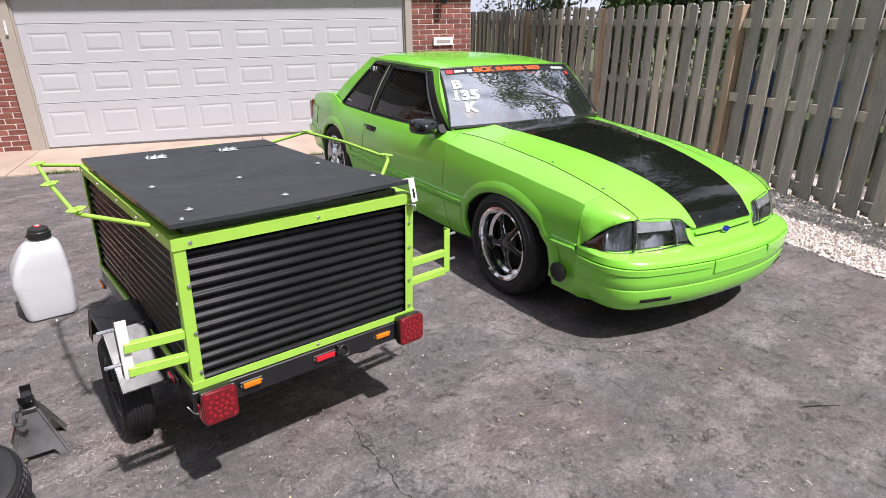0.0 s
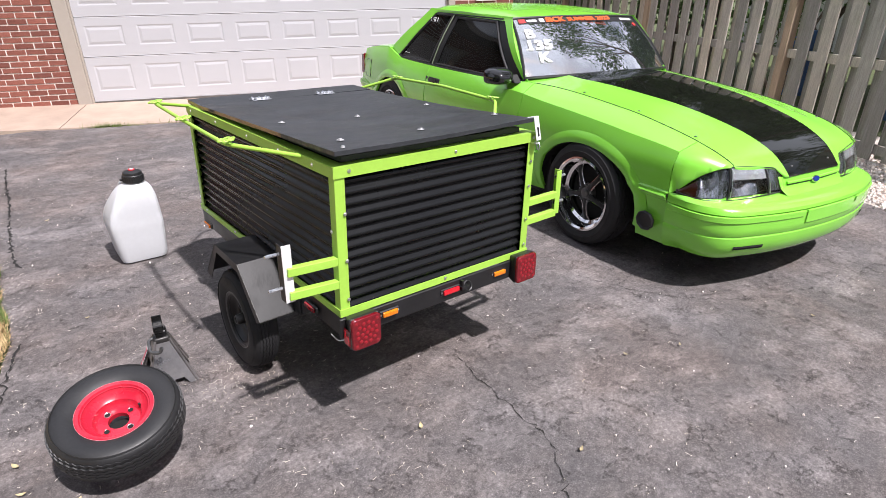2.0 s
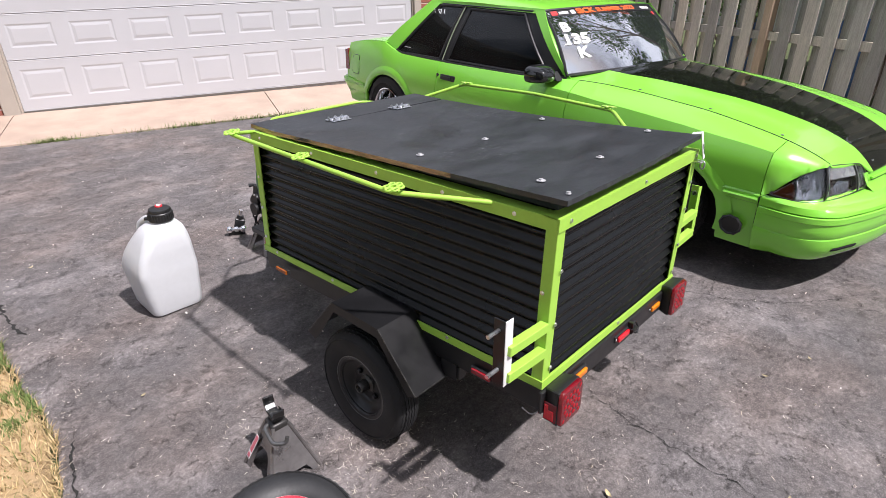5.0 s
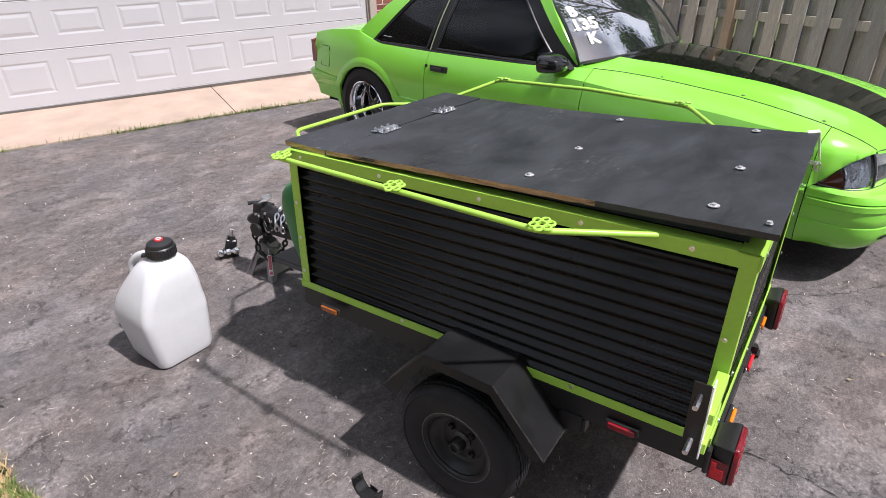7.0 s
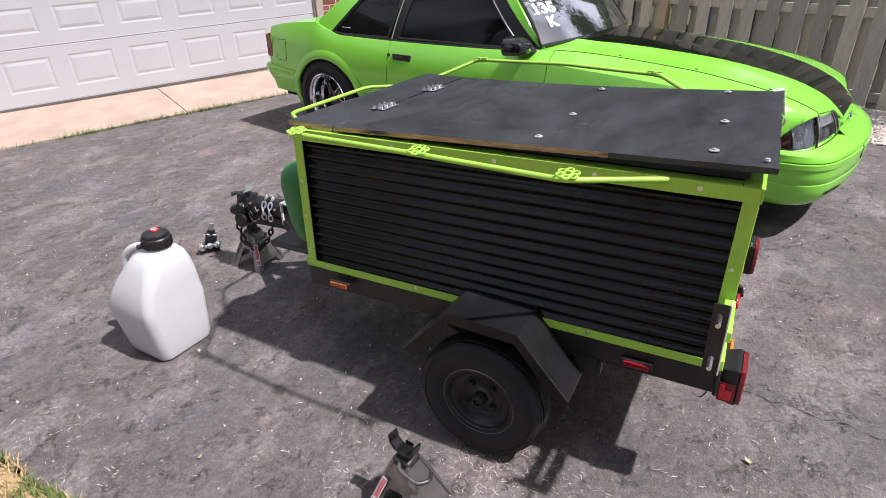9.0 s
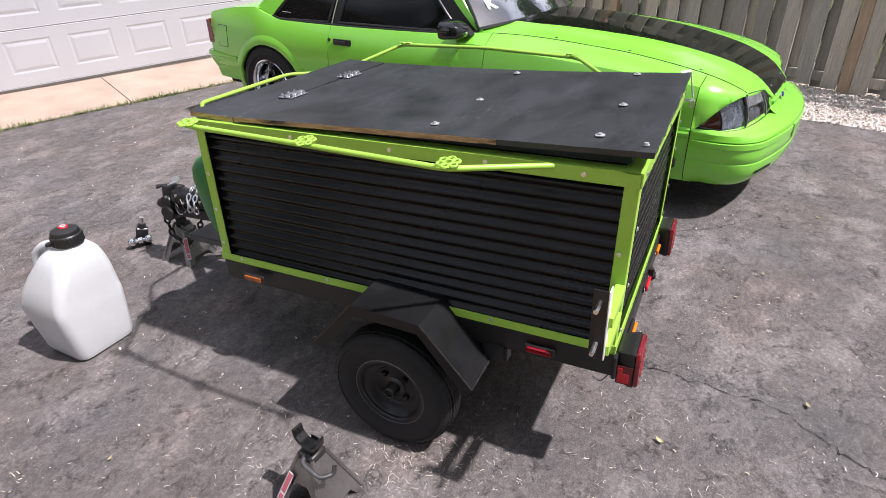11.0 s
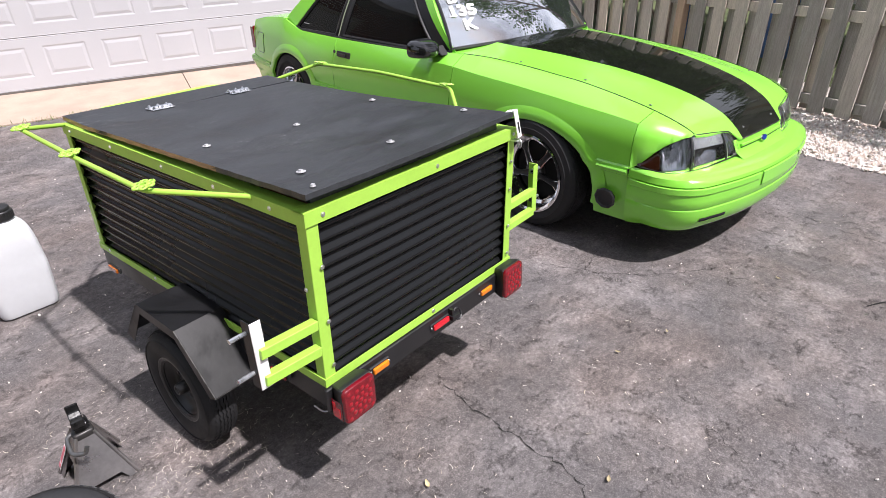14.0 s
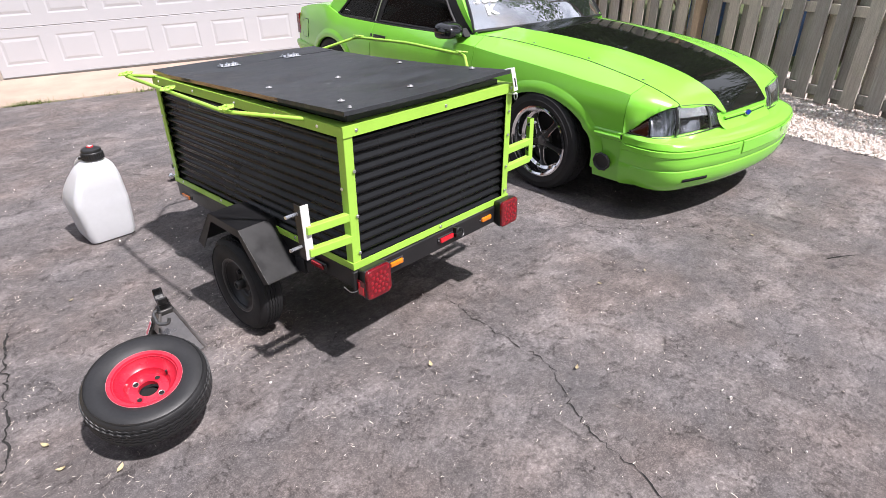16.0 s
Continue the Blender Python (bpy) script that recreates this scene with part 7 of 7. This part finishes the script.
# wheels
def car_wheel(x, s, r, w, rim_r, label):
    m = pose(x, s * ((0.830 if s > 0 else 0.745) - w / 2 if r < 0.33 else (0.845 if s > 0 else 0.755) - w / 2), r) @ pose(0, 0, 0, -90 * s, 0, 0)
    h = w / 2
    prof = [(rim_r - 0.006, h * 0.80), (rim_r + 0.012, h * 0.84), (rim_r + 0.014, h * 0.92), (rim_r + 0.004, h * 0.95), (rim_r - 0.008, h * 0.86), (rim_r - 0.016, h * 0.55), (rim_r - 0.020, h * 0.20), (rim_r - 0.038, h * 0.05), (rim_r - 0.042, -h * 0.7), (rim_r - 0.010, -h * 0.8), (rim_r - 0.006, h * 0.80)]
    wl = part("wheel", lathe(prof, 48), M["chrome"], car, label, True, m)
    part("tyre", tyre_bm(r, w, rim_r + 0.002, ((rim_r + 0.05, h * 0.995),)), M["rubber"], wl, "black tyre", 30)
    part("brake_disc", lathe([(0, h * 0.0 - 0.03), (rim_r - 0.05, h * 0.0 - 0.03), (rim_r - 0.05, -0.04 - h * 0.1), (0, -0.04 - h * 0.1)], 32), M["gap"], wl)
    for k in range(5):
        a = 2 * math.pi * k / 5 + 0.31
        d, n = Vector((math.cos(a), math.sin(a), 0)), Vector((-math.sin(a), math.cos(a), 0))
        bm = bmesh.new()
        rows = []
        for q in range(7):
            t = q / 6
            rad = 0.035 + (rim_r - 0.055) * t
            hw = 0.023 - 0.012 * math.sin(math.pi * t) + 0.012 * t * t
            z = h * 0.30 - 0.030 * t + 0.012 * math.sin(math.pi * t)
            rows.append([bm.verts.new(tuple(d * rad + n * (hw * e)) [:2] + (z + dz,)) for e, dz in ((-1, -0.016), (-0.75, 0.0), (-0.35, 0.004), (0.35, 0.004), (0.75, 0.0), (1, -0.016))])
        for p, o in zip(rows, rows[1:]):
            for j in range(5):
                bm.faces.new((p[j], p[j + 1], o[j + 1], o[j]))
        part("spoke", bm, M["steel_black"], wl, "dark wheel spoke with bright edges", True)
        # bright machined edges: a hook down each flank of the spoke into the window's outer corner
        for e in (-1, 1):
            hook = []
            for t in (0.0, 0.2, 0.45, 0.7, 0.9, 1.0, 1.02, 0.98):
                side = 0.021 - 0.006 * math.sin(math.pi * min(1, t)) + (0.030 * max(0, (t - 0.7) / 0.3) ** 2)
                if len(hook) == 7:
                    side += 0.016
                r_ = 0.052 + (rim_r - 0.090) * t
                v = d * r_ + n * e * side
                hook.append((v.x, v.y, h * 0.30 - 0.028 * t + 0.004))
            part("spoke_edge", tube(hook, 0.0024, 5), M["chrome"], wl)
        part("lug_nut", lathe([(0, 0), (0.008, 0), (0.008, 0.008), (0.005, 0.012), (0, 0.012)], 6, m=pose(0.048 * math.cos(a + 0.63), 0.054 * math.sin(a + 0.63), h * 0.30)), M["hub_dark"], wl)
    part("hub_cap", lathe([(0.060, h * 0.30 - 0.03), (0.056, h * 0.30 - 0.004), (0.030, h * 0.31), (0.028, h * 0.31 + 0.010), (0.022, h * 0.31 + 0.015), (0, h * 0.31 + 0.016)], 24), M["hub_dark"], wl, "", True)


for s in (1, -1):
    car_wheel(FX, s, 0.318, 0.175, 0.216, "polished five-spoke front wheel")
    car_wheel(RX, s, 0.336, 0.270, 0.206, "polished five-spoke rear wheel")
part("exhaust", tube([(1.55, 0.52, 0.17), (2.9, 0.50, 0.16)], 0.03, 10), M["steel_black"], car)


# the body lengthened between the axles and its driver side drawn in, so that arches, doors and cabin sit over the wheels
X_LONG = ((-1.0, -1.0), (0.40, 0.40), (0.525, 0.522), (1.07, 1.135), (1.75, 1.815), (3.00, 3.070), (3.65, 3.740), (4.20, 4.265), (4.46, 4.485), (4.60, 4.630), (6.0, 6.03))


def lengthened(x):
    for (a, p), (b, q) in zip(X_LONG, X_LONG[1:]):
        if x <= b:
            return p + (q - p) * (x - a) / (b - a)
    return x


def lengthen(ob, chain):
    chain = chain @ ob.matrix_basis
    back = chain.inverted()
    for v in ob.data.vertices:
        q = chain @ v.co
        v.co = back @ Vector((lengthened(q.x), q.y if q.y > -0.25 else -0.25 + (q.y + 0.25) * 0.86, q.z))
    for sub in ob.children:
        lengthen(sub, chain)


for ob in car.children:
    if not ob.name.startswith("wheel") or ob.name.startswith("wheel_well"):
        lengthen(ob, Matrix.Identity(4))


# ---- small things on the drive ----
def loft(outlines, cap=True):
    bm = bmesh.new()
    rows = [[bm.verts.new(p) for p in o] for o in outlines]
    n = len(rows[0])
    for a, b in zip(rows, rows[1:]):
        for i in range(n):
            bm.faces.new((a[i], a[(i + 1) % n], b[(i + 1) % n], b[i]))
    if cap:
        bm.faces.new(rows[0][::-1])
        bm.faces.new(rows[-1])
    return bm


def rounded_rect(x0, x1, y0, y1, r, z, n=6):
    pts = []
    for cx, cy, a0 in ((x1 - r, y1 - r, 0), (x0 + r, y1 - r, 90), (x0 + r, y0 + r, 180), (x1 - r, y0 + r, 270)):
        pts += [(cx + r * math.cos(radians(a0 + 90 * k / n)), cy + r * math.sin(radians(a0 + 90 * k / n)), z) for k in range(n + 1)]
    return pts


def fuel_jug(x, y, turn):
    """Square jug; its carrying handle stands over the cut-back rear face (+y)."""
    j = root("fuel_jug", pose(x, y, 0.004, 0, 0, turn), "tall white plastic fuel jug with a black cap", "fuel jug")
    cx, cy = 0.034, -0.034
    rows = []
    for x0, x1, y0, y1, r, z in ((-0.096, 0.100, -0.098, 0.094, 0.03, 0.0), (-0.110, 0.114, -0.112, 0.106, 0.034, 0.006), (-0.118, 0.121, -0.118, 0.114, 0.038, 0.03), (-0.129, 0.125, -0.120, 0.126, 0.036, 0.13), (-0.136, 0.127, -0.121, 0.134, 0.032, 0.198), (-0.136, 0.127, -0.121, 0.134, 0.030, 0.222), (-0.133, 0.126, -0.120, 0.127, 0.034, 0.245), (-0.127, 0.121, -0.118, 0.115, 0.038, 0.285), (-0.121, 0.113, -0.116, 0.105, 0.040, 0.315), (-0.116, 0.107, -0.113, 0.096, 0.042, 0.338), (-0.111, 0.101, -0.110, 0.087, 0.046, 0.358), (-0.103, 0.091, -0.106, 0.075, 0.050, 0.385), (-0.091, 0.078, -0.096, 0.062, 0.050, 0.412), (-0.075, 0.062, -0.080, 0.048, 0.048, 0.430), (-0.058, 0.048, -0.070, 0.034, 0.047, 0.442), (-0.050, 0.042, -0.067, 0.025, 0.0455, 0.452), (-0.050, 0.042, -0.067, 0.025, 0.0455, 0.47)):
        k = 1.05 if z < 0.44 else 1.0
        dx, dy = 0.038 * min(1, max(0, (z - 0.27) / 0.17)), -0.013 * min(1, max(0, (z - 0.27) / 0.17))
        rows.append(rounded_rect(x0 * k + dx, x1 * k + dx, y0 * k + dy, y1 * k + dy, min(r * 1.1, (x1 - x0) / 2 * k - 0.0005, (y1 - y0) / 2 * k - 0.0005), z))
    body = part("body", loft(rows), M["jug"], j, "milky white body", 50)
    grip = tube(rounded([(-0.014, 0.108, 0.268), (-0.022, 0.134, 0.308), (-0.018, 0.128, 0.388), (-0.002, 0.080, 0.430), (0.018, 0.025, 0.444), (0.028, -0.02, 0.436)], 0.030, 6), 0.0165, 12)
    part("handle", grip, M["jug"], body, "moulded carrying handle", True)
    cm = pose(cx, cy, 0)
    cap = part("cap", lathe([(0, 0.515), (0.020, 0.515), (0.036, 0.512), (0.047, 0.506), (0.050, 0.498), (0.049, 0.492), (0.053, 0.488), (0.054, 0.470), (0.054, 0.452), (0.051, 0.449), (0.03, 0.449)], 32, m=cm), M["black_plastic"], j, "black screw cap", True)
    for k in range(28):
        part("grip_rib", box(0.053, 0.0562, -0.0028, 0.0028, 0.454, 0.486, 0.0008, m=cm @ pose(0, 0, 0, 0, 0, 360 * k / 28)), M["black_plastic"], cap)
    part("vent_cap", lathe([(0, 0.521), (0.0145, 0.521), (0.0165, 0.519), (0.0165, 0.513)], 20, m=cm), M["red_plastic"], cap, "red vent plug", True)
    part("vent_ring", lathe([(0.007, 0.5212), (0.0085, 0.5225), (0.010, 0.5212), (0.007, 0.5205), (0.007, 0.5212)], 20, m=cm), M["white_vinyl"], cap, "pale ring on the plug", True)
    part("cap_tab", box(-0.012, 0.012, 0.046, 0.076, 0.449, 0.462, 0.004, 2, m=cm @ pose(0, 0, 0, 0, 0, 50)), M["black_plastic"], cap)


fuel_jug(0.232, 3.668, -2)


def jack_stand(x, y, turn, h, lift, label, tag):
    """Pyramid jack stand: two closed and two arched sides of folded plate, ratchet post, U-shaped saddle and a bent lever."""
    j = root("jack_stand", pose(x, y, 0.0, 0, 0, turn), label, "jack stand", "jack stands")
    b, t = 0.092, 0.026
    for k in range(4):
        bm = bmesh.new()
        if k % 2:
            lo = [(-b, 0), (-b + 0.034, 0), (-0.034, h * 0.46), (-0.020, h * 0.55), (0.020, h * 0.55), (0.034, h * 0.46), (b - 0.034, 0), (b, 0), (t, h), (-t, h)]
        else:
            lo = [(-b, 0), (-b + 0.028, 0), (-b + 0.046, h * 0.15), (b - 0.046, h * 0.15), (b - 0.028, 0), (b, 0), (t, h), (-t, h)]
        f = bm.faces.new([bm.verts.new((px, -b + (b - t) * pz / h, pz)) for px, pz in lo])
        bm.normal_update()
        part("leg_plate", thick(bm, 0.003 if f.normal.y < 0 else -0.003), M["jack_grey"], j, "", False, pose(0, 0, 0, 0, 0, 90 * k))
    for cx, cy in ((1, 1), (1, -1), (-1, 1), (-1, -1)):
        part("edge_bead", tube([(cx * b, cy * b, 0.004), (cx * t, cy * t, h)], 0.006, 8), M["jack_grey"], j, "", True)
    part("collar", box(-0.030, 0.030, -0.030, 0.030, h - 0.022, h + 0.010, 0.008, 2), M["jack_dark"], j, "dark rounded collar", 50)
    post = part("post", box(-0.019, 0.019, -0.019, 0.019, 0.05, h + lift - 0.008, 0.003), M["steel_black"], j, "black ratchet post")
    for k in range(3):
        part("tooth", prism([(0, 0), (0.006, 0.003), (0, 0.012)], 0.026, pose(0.0185, 0.013, h + 0.010 + 0.012 * k, 90, 0, 0)), M["steel_black"], post)
    # U-shaped cradle with a lip at each end
    saddle = prism([(-0.048, 0.032), (-0.044, 0.004), (-0.026, -0.014), (0.026, -0.014), (0.044, 0.004), (0.048, 0.032), (0.041, 0.033), (0.036, 0.008), (0.021, -0.005), (-0.021, -0.005), (-0.036, 0.008), (-0.041, 0.033)], 0.036, pose(0, 0, h + lift, 0, 0, 85) @ pose(0, 0.021, 0, 90, 0, 0), 0.0025)
    part("saddle", saddle, M["steel_gloss"], j, "black U-shaped saddle")
    part("handle", tube(rounded([(-0.020, 0.004, h + 0.002), (-0.046, -0.006, h + 0.000), (-0.052, -0.076, h - 0.014), (-0.020, -0.098, h - 0.012), (-0.012, -0.096, h + 0.008)], 0.018), 0.0068, 10), M["hub_dark"], j, "dark bent release lever", True)
    # warning label along one leg
    if tag == "corner":
        lo_, hi_, out = Vector((-b, -b, 0.012)), Vector((-t, -t, h)), Vector((-1, -1, 0.35)).normalized()
    else:
        lo_, hi_, out = Vector((-b - 0.001, b - 0.014, 0.012)), Vector((-t - 0.001, t - 0.010, h)), Vector((-1, 0, 0.36)).normalized()
    ax = (hi_ - lo_).normalized()
    sd = ax.cross(out).normalized()
    for nm, f0, f1, w, lift_, mt in (("sticker", 0.14, 0.68, 0.010, 0.006, "white_vinyl"), ("sticker_band", 0.30, 0.66, 0.0075, 0.0068, "sticker"), ("plain_bar", 0.17, 0.26, 0.007, 0.0068, "sticker")):
        p0, p1 = lo_.lerp(hi_, f0) + out * lift_, lo_.lerp(hi_, f1) + out * lift_
        bm = bmesh.new()
        bm.faces.new([bm.verts.new(v) for v in (p0 - sd * w, p0 + sd * w, p1 + sd * w, p1 - sd * w)])
        part(nm, thick(bm, 0.0005), M[mt], j, "pink and white warning sticker")
    return j


jack_stand(-0.003, 2.353, -6, 0.190, 0.042, "grey steel jack stand with a black saddle, on the asphalt", "side")
jack_stand(0.925, 3.835, 3, 0.190, 0.045, "grey steel jack stand holding up the trailer tongue", "corner")

# spare wheel lying flat
spare = root("spare_wheel", pose(-0.251, 1.938, 0.188, 10.6, -8.6, 20) @ Matrix.Diagonal((0.945, 0.945, 1.12, 1)), "small trailer wheel with a bright red rim, propped off the asphalt", "spare wheel")
part("tyre", tyre_bm(0.205, 0.112, 0.112, ((0.190, 0.0528),)), M["rubber_old"], spare, "dusty black tyre", 30)
rim = part("rim", small_rim_bm(0.106, 0.104, -0.002), M["red_rim"], spare, "glossy red steel rim", True)
for k in range(4):
    a = math.radians(8 + 90 * k)
    part("lug_hole", lathe([(0.0085, 0.0), (0.0115, 0.001), (0.0105, 0.0022), (0.0085, 0.0012), (0.0085, 0.0)], 12, m=pose(0.0505 * math.cos(a), 0.0505 * math.sin(a), -0.0075)), M["raw_steel"] if k % 2 else M["red_rim"], rim, "lug seat")
    # near-black disc painted as the shade in each lug hole
    part("lug_bore", lathe([(0, 0.0), (0.0085, 0.0), (0.0085, 0.0006), (0, 0.0006)], 12, m=pose(0.0505 * math.cos(a), 0.0505 * math.sin(a), -0.0062)), M["gap"], rim)
# pale ring for the flange's white chips and its painted highlight
part("flange_edge", lathe([(0.1205, 0.0480), (0.1212, 0.0487), (0.1219, 0.0481), (0.1205, 0.0480)], 48), M["pale_edge"], rim, "pale flange edge, paint chips and painted highlight", True)
# near-black plate painted as the shade in the hub hole
part("hub_shadow_plate", lathe([(0, -0.044), (0.034, -0.044), (0.034, -0.042), (0, -0.042)], 24), M["gap"], rim, "dark plate for the shade in the hub bore")
# unseen prop added to hold the tilted wheel off the asphalt
part("hub_stub", lathe([(0, -0.150), (0.062, -0.150), (0.066, -0.145), (0.066, -0.120), (0.045, -0.110), (0.045, -0.046), (0, -0.046)], 20), M["gap"], spare, "unseen dark prop added under the wheel")
part("valve", tube([(0.073, -0.02, 0.000), (0.071, -0.02, 0.022)], 0.004, 8), M["black_plastic"], rim)

# ball mount lying on the asphalt
bmnt = root("ball_mount", pose(0.905, 4.165, 0.0, 0, 0, 142), "black drop hitch ball mount with chrome balls, on the asphalt", "ball mount")
part("shank", box(-0.045, 0.055, -0.024, 0.026, 0.0, 0.030, 0.004, m=pose(0, 0, 0, 0, 0, 8)), M["steel_black"], bmnt)
part("riser", box(-0.030, 0.030, -0.055, -0.020, 0.020, 0.088, 0.005, m=pose(0, 0, 0, 0, -14, 0)), M["steel_black"], bmnt)
for sg in (-1, 1):
    part("ball", lathe([(0, 0.050), (0.012, 0.048), (0.020, 0.040), (0.0225, 0.029), (0.019, 0.017), (0.011, 0.010), (0.010, 0.0), (0, 0.0)], 20, m=pose(sg * 0.012, 0.030, 0.042, 0, 90 * sg, 4)), M["chrome"], bmnt, "chrome hitch ball", True)
part("ball_nut", lathe([(0, -0.010), (0.017, -0.010), (0.017, 0.010), (0, 0.010)], 6, m=pose(0, 0.030, 0.042, 0, 90, 4)), M["zinc"], bmnt)
part("pin", tube([(-0.018, -0.040, 0.080), (-0.032, -0.045, 0.140)], 0.013, 12), M["chrome"], bmnt, "chrome hitch ball stem", True)
part("collar", tube([(-0.018, -0.040, 0.082), (-0.024, -0.042, 0.104)], 0.021, 12), M["steel_black"], bmnt)

# fallen leaves and scraps
def leaf(x, y, s, turn, curl):
    l = part("fallen_leaf", thick(grid(lambda a, b: ((a - 0.5) * s * 2, (b - 0.5) * s * 0.9 * math.sin(math.pi * min(0.98, max(0.02, a))) ** 0.8, 0.004 + curl * s * ((2 * a - 1) ** 2 + 0.6 * (2 * b - 1) ** 2)), 8, 4), 0.0006), M["dead_leaf"], None, "", True, pose(x, y, 0.003, 0, 0, turn))
    return tagged(l, "small dry yellow leaf on the asphalt", "leaf", "fallen leaves")


for x, y, s, turn, curl in ((0.982, 1.019, 0.014, 20, 0.3), (0.615, 1.462, 0.016, 60, 0.35), (1.60, 1.26, 0.012, 100, 0.3), (-0.17, 3.05, 0.010, 10, 0.4), (-0.42, 1.86, 0.018, 40, 0.3), (-0.55, 2.15, 0.017, 120, 0.3), (-0.60, 2.55, 0.015, 75, 0.4), (1.86, 1.15, 0.011, 40, 0.3), (-0.06, 2.28, 0.018, 95, 0.9), (-0.12, 4.59, 0.012, 15, 0.3), (-0.55, 2.0, 0.014, 160, 0.4), (2.62, 0.87, 0.012, 70, 0.3)):
    leaf(x, y, s, turn, curl)
tw = part("twig", tube([(2.604, 0.493, 0.005), (2.671, 0.447, 0.007), (2.743, 0.391, 0.005)], [0.0028, 0.0022, 0.0012], 6), M["crack"])
tagged(tw, "short dark twig on the asphalt", "twig")


# ---- pieces: fence boards, bricks ----
fence = root("fence", FENCE, "grey weathered wooden shadowbox fence", "fence", "", "structure")
rng = random.Random(404)
FH = 1.81
post_me = mesh_of(box(-0.046, 0.046, -0.046, 0.046, -0.06, FH - 0.03, 0.005), "post", M["post_wood"])
board_mes = []
for k in range(6):
    w, h = 0.132, FH - 0.07
    c = rng.uniform(0.022, 0.03)
    bmb = prism([(-w / 2, 0), (w / 2, 0), (w / 2, h - c), (w / 2 - c, h), (-w / 2 + c, h), (-w / 2, h - c)], 0.017, pose(0, 0.0085, 0, 90, 0, 0), 0.0015)
    for v in bmb.verts:
        v.co.y += 0.004 * math.sin(v.co.z * (1.5 + k)) * (k - 2.5) / 2.5
    board_mes.append(mesh_of(bmb, "board", M["wood"]))
POSTS = [0.95 + 2.50 * k for k in range(-3, 5)]
for a in POSTS:
    o = new("post", post_me)
    o.parent, o.matrix_basis = fence, pose(a, 0.005, 0, rng.uniform(-0.4, 0.4), rng.uniform(-0.5, 0.5), rng.uniform(-2, 2))
for z in (0.16, 0.875, 1.60):
    for a, b in zip(POSTS, POSTS[1:]):
        o = part("rail", box(a + 0.048, b - 0.048, -0.019, 0.019, z - 0.044, z + 0.044, 0.003), M["wood"], fence)
P = 0.237
a = POSTS[0] + 0.14
k = 0
while a < POSTS[-1] - 0.1:
    near_post = min(abs(a - p) for p in POSTS)
    if near_post > 0.10:
        o = new("board", board_mes[rng.randrange(6)])
        o.parent, o.matrix_basis = fence, pose(a + rng.uniform(-0.008, 0.008), 0.031 + rng.uniform(0, 0.004), 0.06 + rng.uniform(-0.012, 0.02), 0, rng.uniform(-0.5, 0.5), rng.uniform(-1.5, 1.5))
    o = new("board", board_mes[rng.randrange(6)])
    o.parent, o.matrix_basis = fence, pose(a + P / 2 + rng.uniform(-0.008, 0.008), -0.031 - rng.uniform(0, 0.004), 0.06 + rng.uniform(-0.012, 0.02), 0, rng.uniform(-0.5, 0.5), rng.uniform(-1.5, 1.5))
    a += P
    k += 1

# bricks of the two garage piers; the part that the walk passes nearest
BL, BH, BJ, CR = 0.191, 0.054, 0.0125, 0.0677
brick_mes = []
for k in range(5):
    bmb = box(-BL / 2, BL / 2, -0.009, 0.024, -BH / 2, BH / 2, 0.003)
    for v in bmb.verts:
        v.co += Vector((rng.uniform(-1, 1), rng.uniform(-1, 1), rng.uniform(-1, 1))) * 0.0016
    brick_mes.append(mesh_of(bmb, "brick", M["brick"]))


def brick_run(u0, u1, v0, v1, group):
    count = 0
    z, row = v0 + CR / 2, 0
    while z < v1:
        u = u0 - (0.10 if row % 2 else 0.0)
        while u < u1 - 0.02:
            a, b = max(u, u0), min(u + BL + BJ, u1)
            w = b - a - BJ
            if w > 0.03:
                me = brick_mes[rng.randrange(5)]
                o = new("brick", me)
                o.parent = group
                o.matrix_basis = pose((a + b) / 2, 0.031 + rng.uniform(0, 0.002), z, 0, rng.uniform(-0.3, 0.3), 0) @ Matrix.Diagonal((w / BL, 1, 1, 1))
                count += 1
            u += BL + BJ
        z += CR
        row += 1
    return count


brick_run(-1.35, -0.128, -0.068, 1.50, house)
brick_run(4.800, 5.672, 0.50, 1.95, house)
# the rest of the brickwork, joined
V, F = [], []


def brick_block(u0, u1, v0, v1):
    z, row = v0 + CR / 2, 0
    while z < v1:
        u = u0 - (0.10 if row % 2 else 0.0)
        while u < u1 - 0.02:
            a, b = max(u, u0), min(u + BL, u1)
            if b - a > 0.03:
                k = len(V)
                for y in (0.022, 0.05):
                    V.extend([(a, y, z - BH / 2), (b, y, z - BH / 2), (b, y, z + BH / 2), (a, y, z + BH / 2)])
                F.extend([(k, k + 1, k + 2, k + 3), (k, k + 4, k + 5, k + 1), (k + 1, k + 5, k + 6, k + 2), (k + 2, k + 6, k + 7, k + 3), (k + 3, k + 7, k + 4, k)])
            u += BL + BJ
        z += CR
        row += 1


brick_block(-7.0, -1.36, -0.068, 2.7)
brick_block(-1.35, -0.128, -0.068 + 24 * CR, 2.7)
brick_block(4.800, 5.672, -0.068, 0.49)
brick_block(4.800, 5.672, 0.50 + 22 * CR, 2.7)
brick_block(-0.12, 4.79, DOOR_H + 0.10, 2.7)
rest = pieces("brickwork", V, F, M["brick"], house, "red brickwork", "", "stuff")
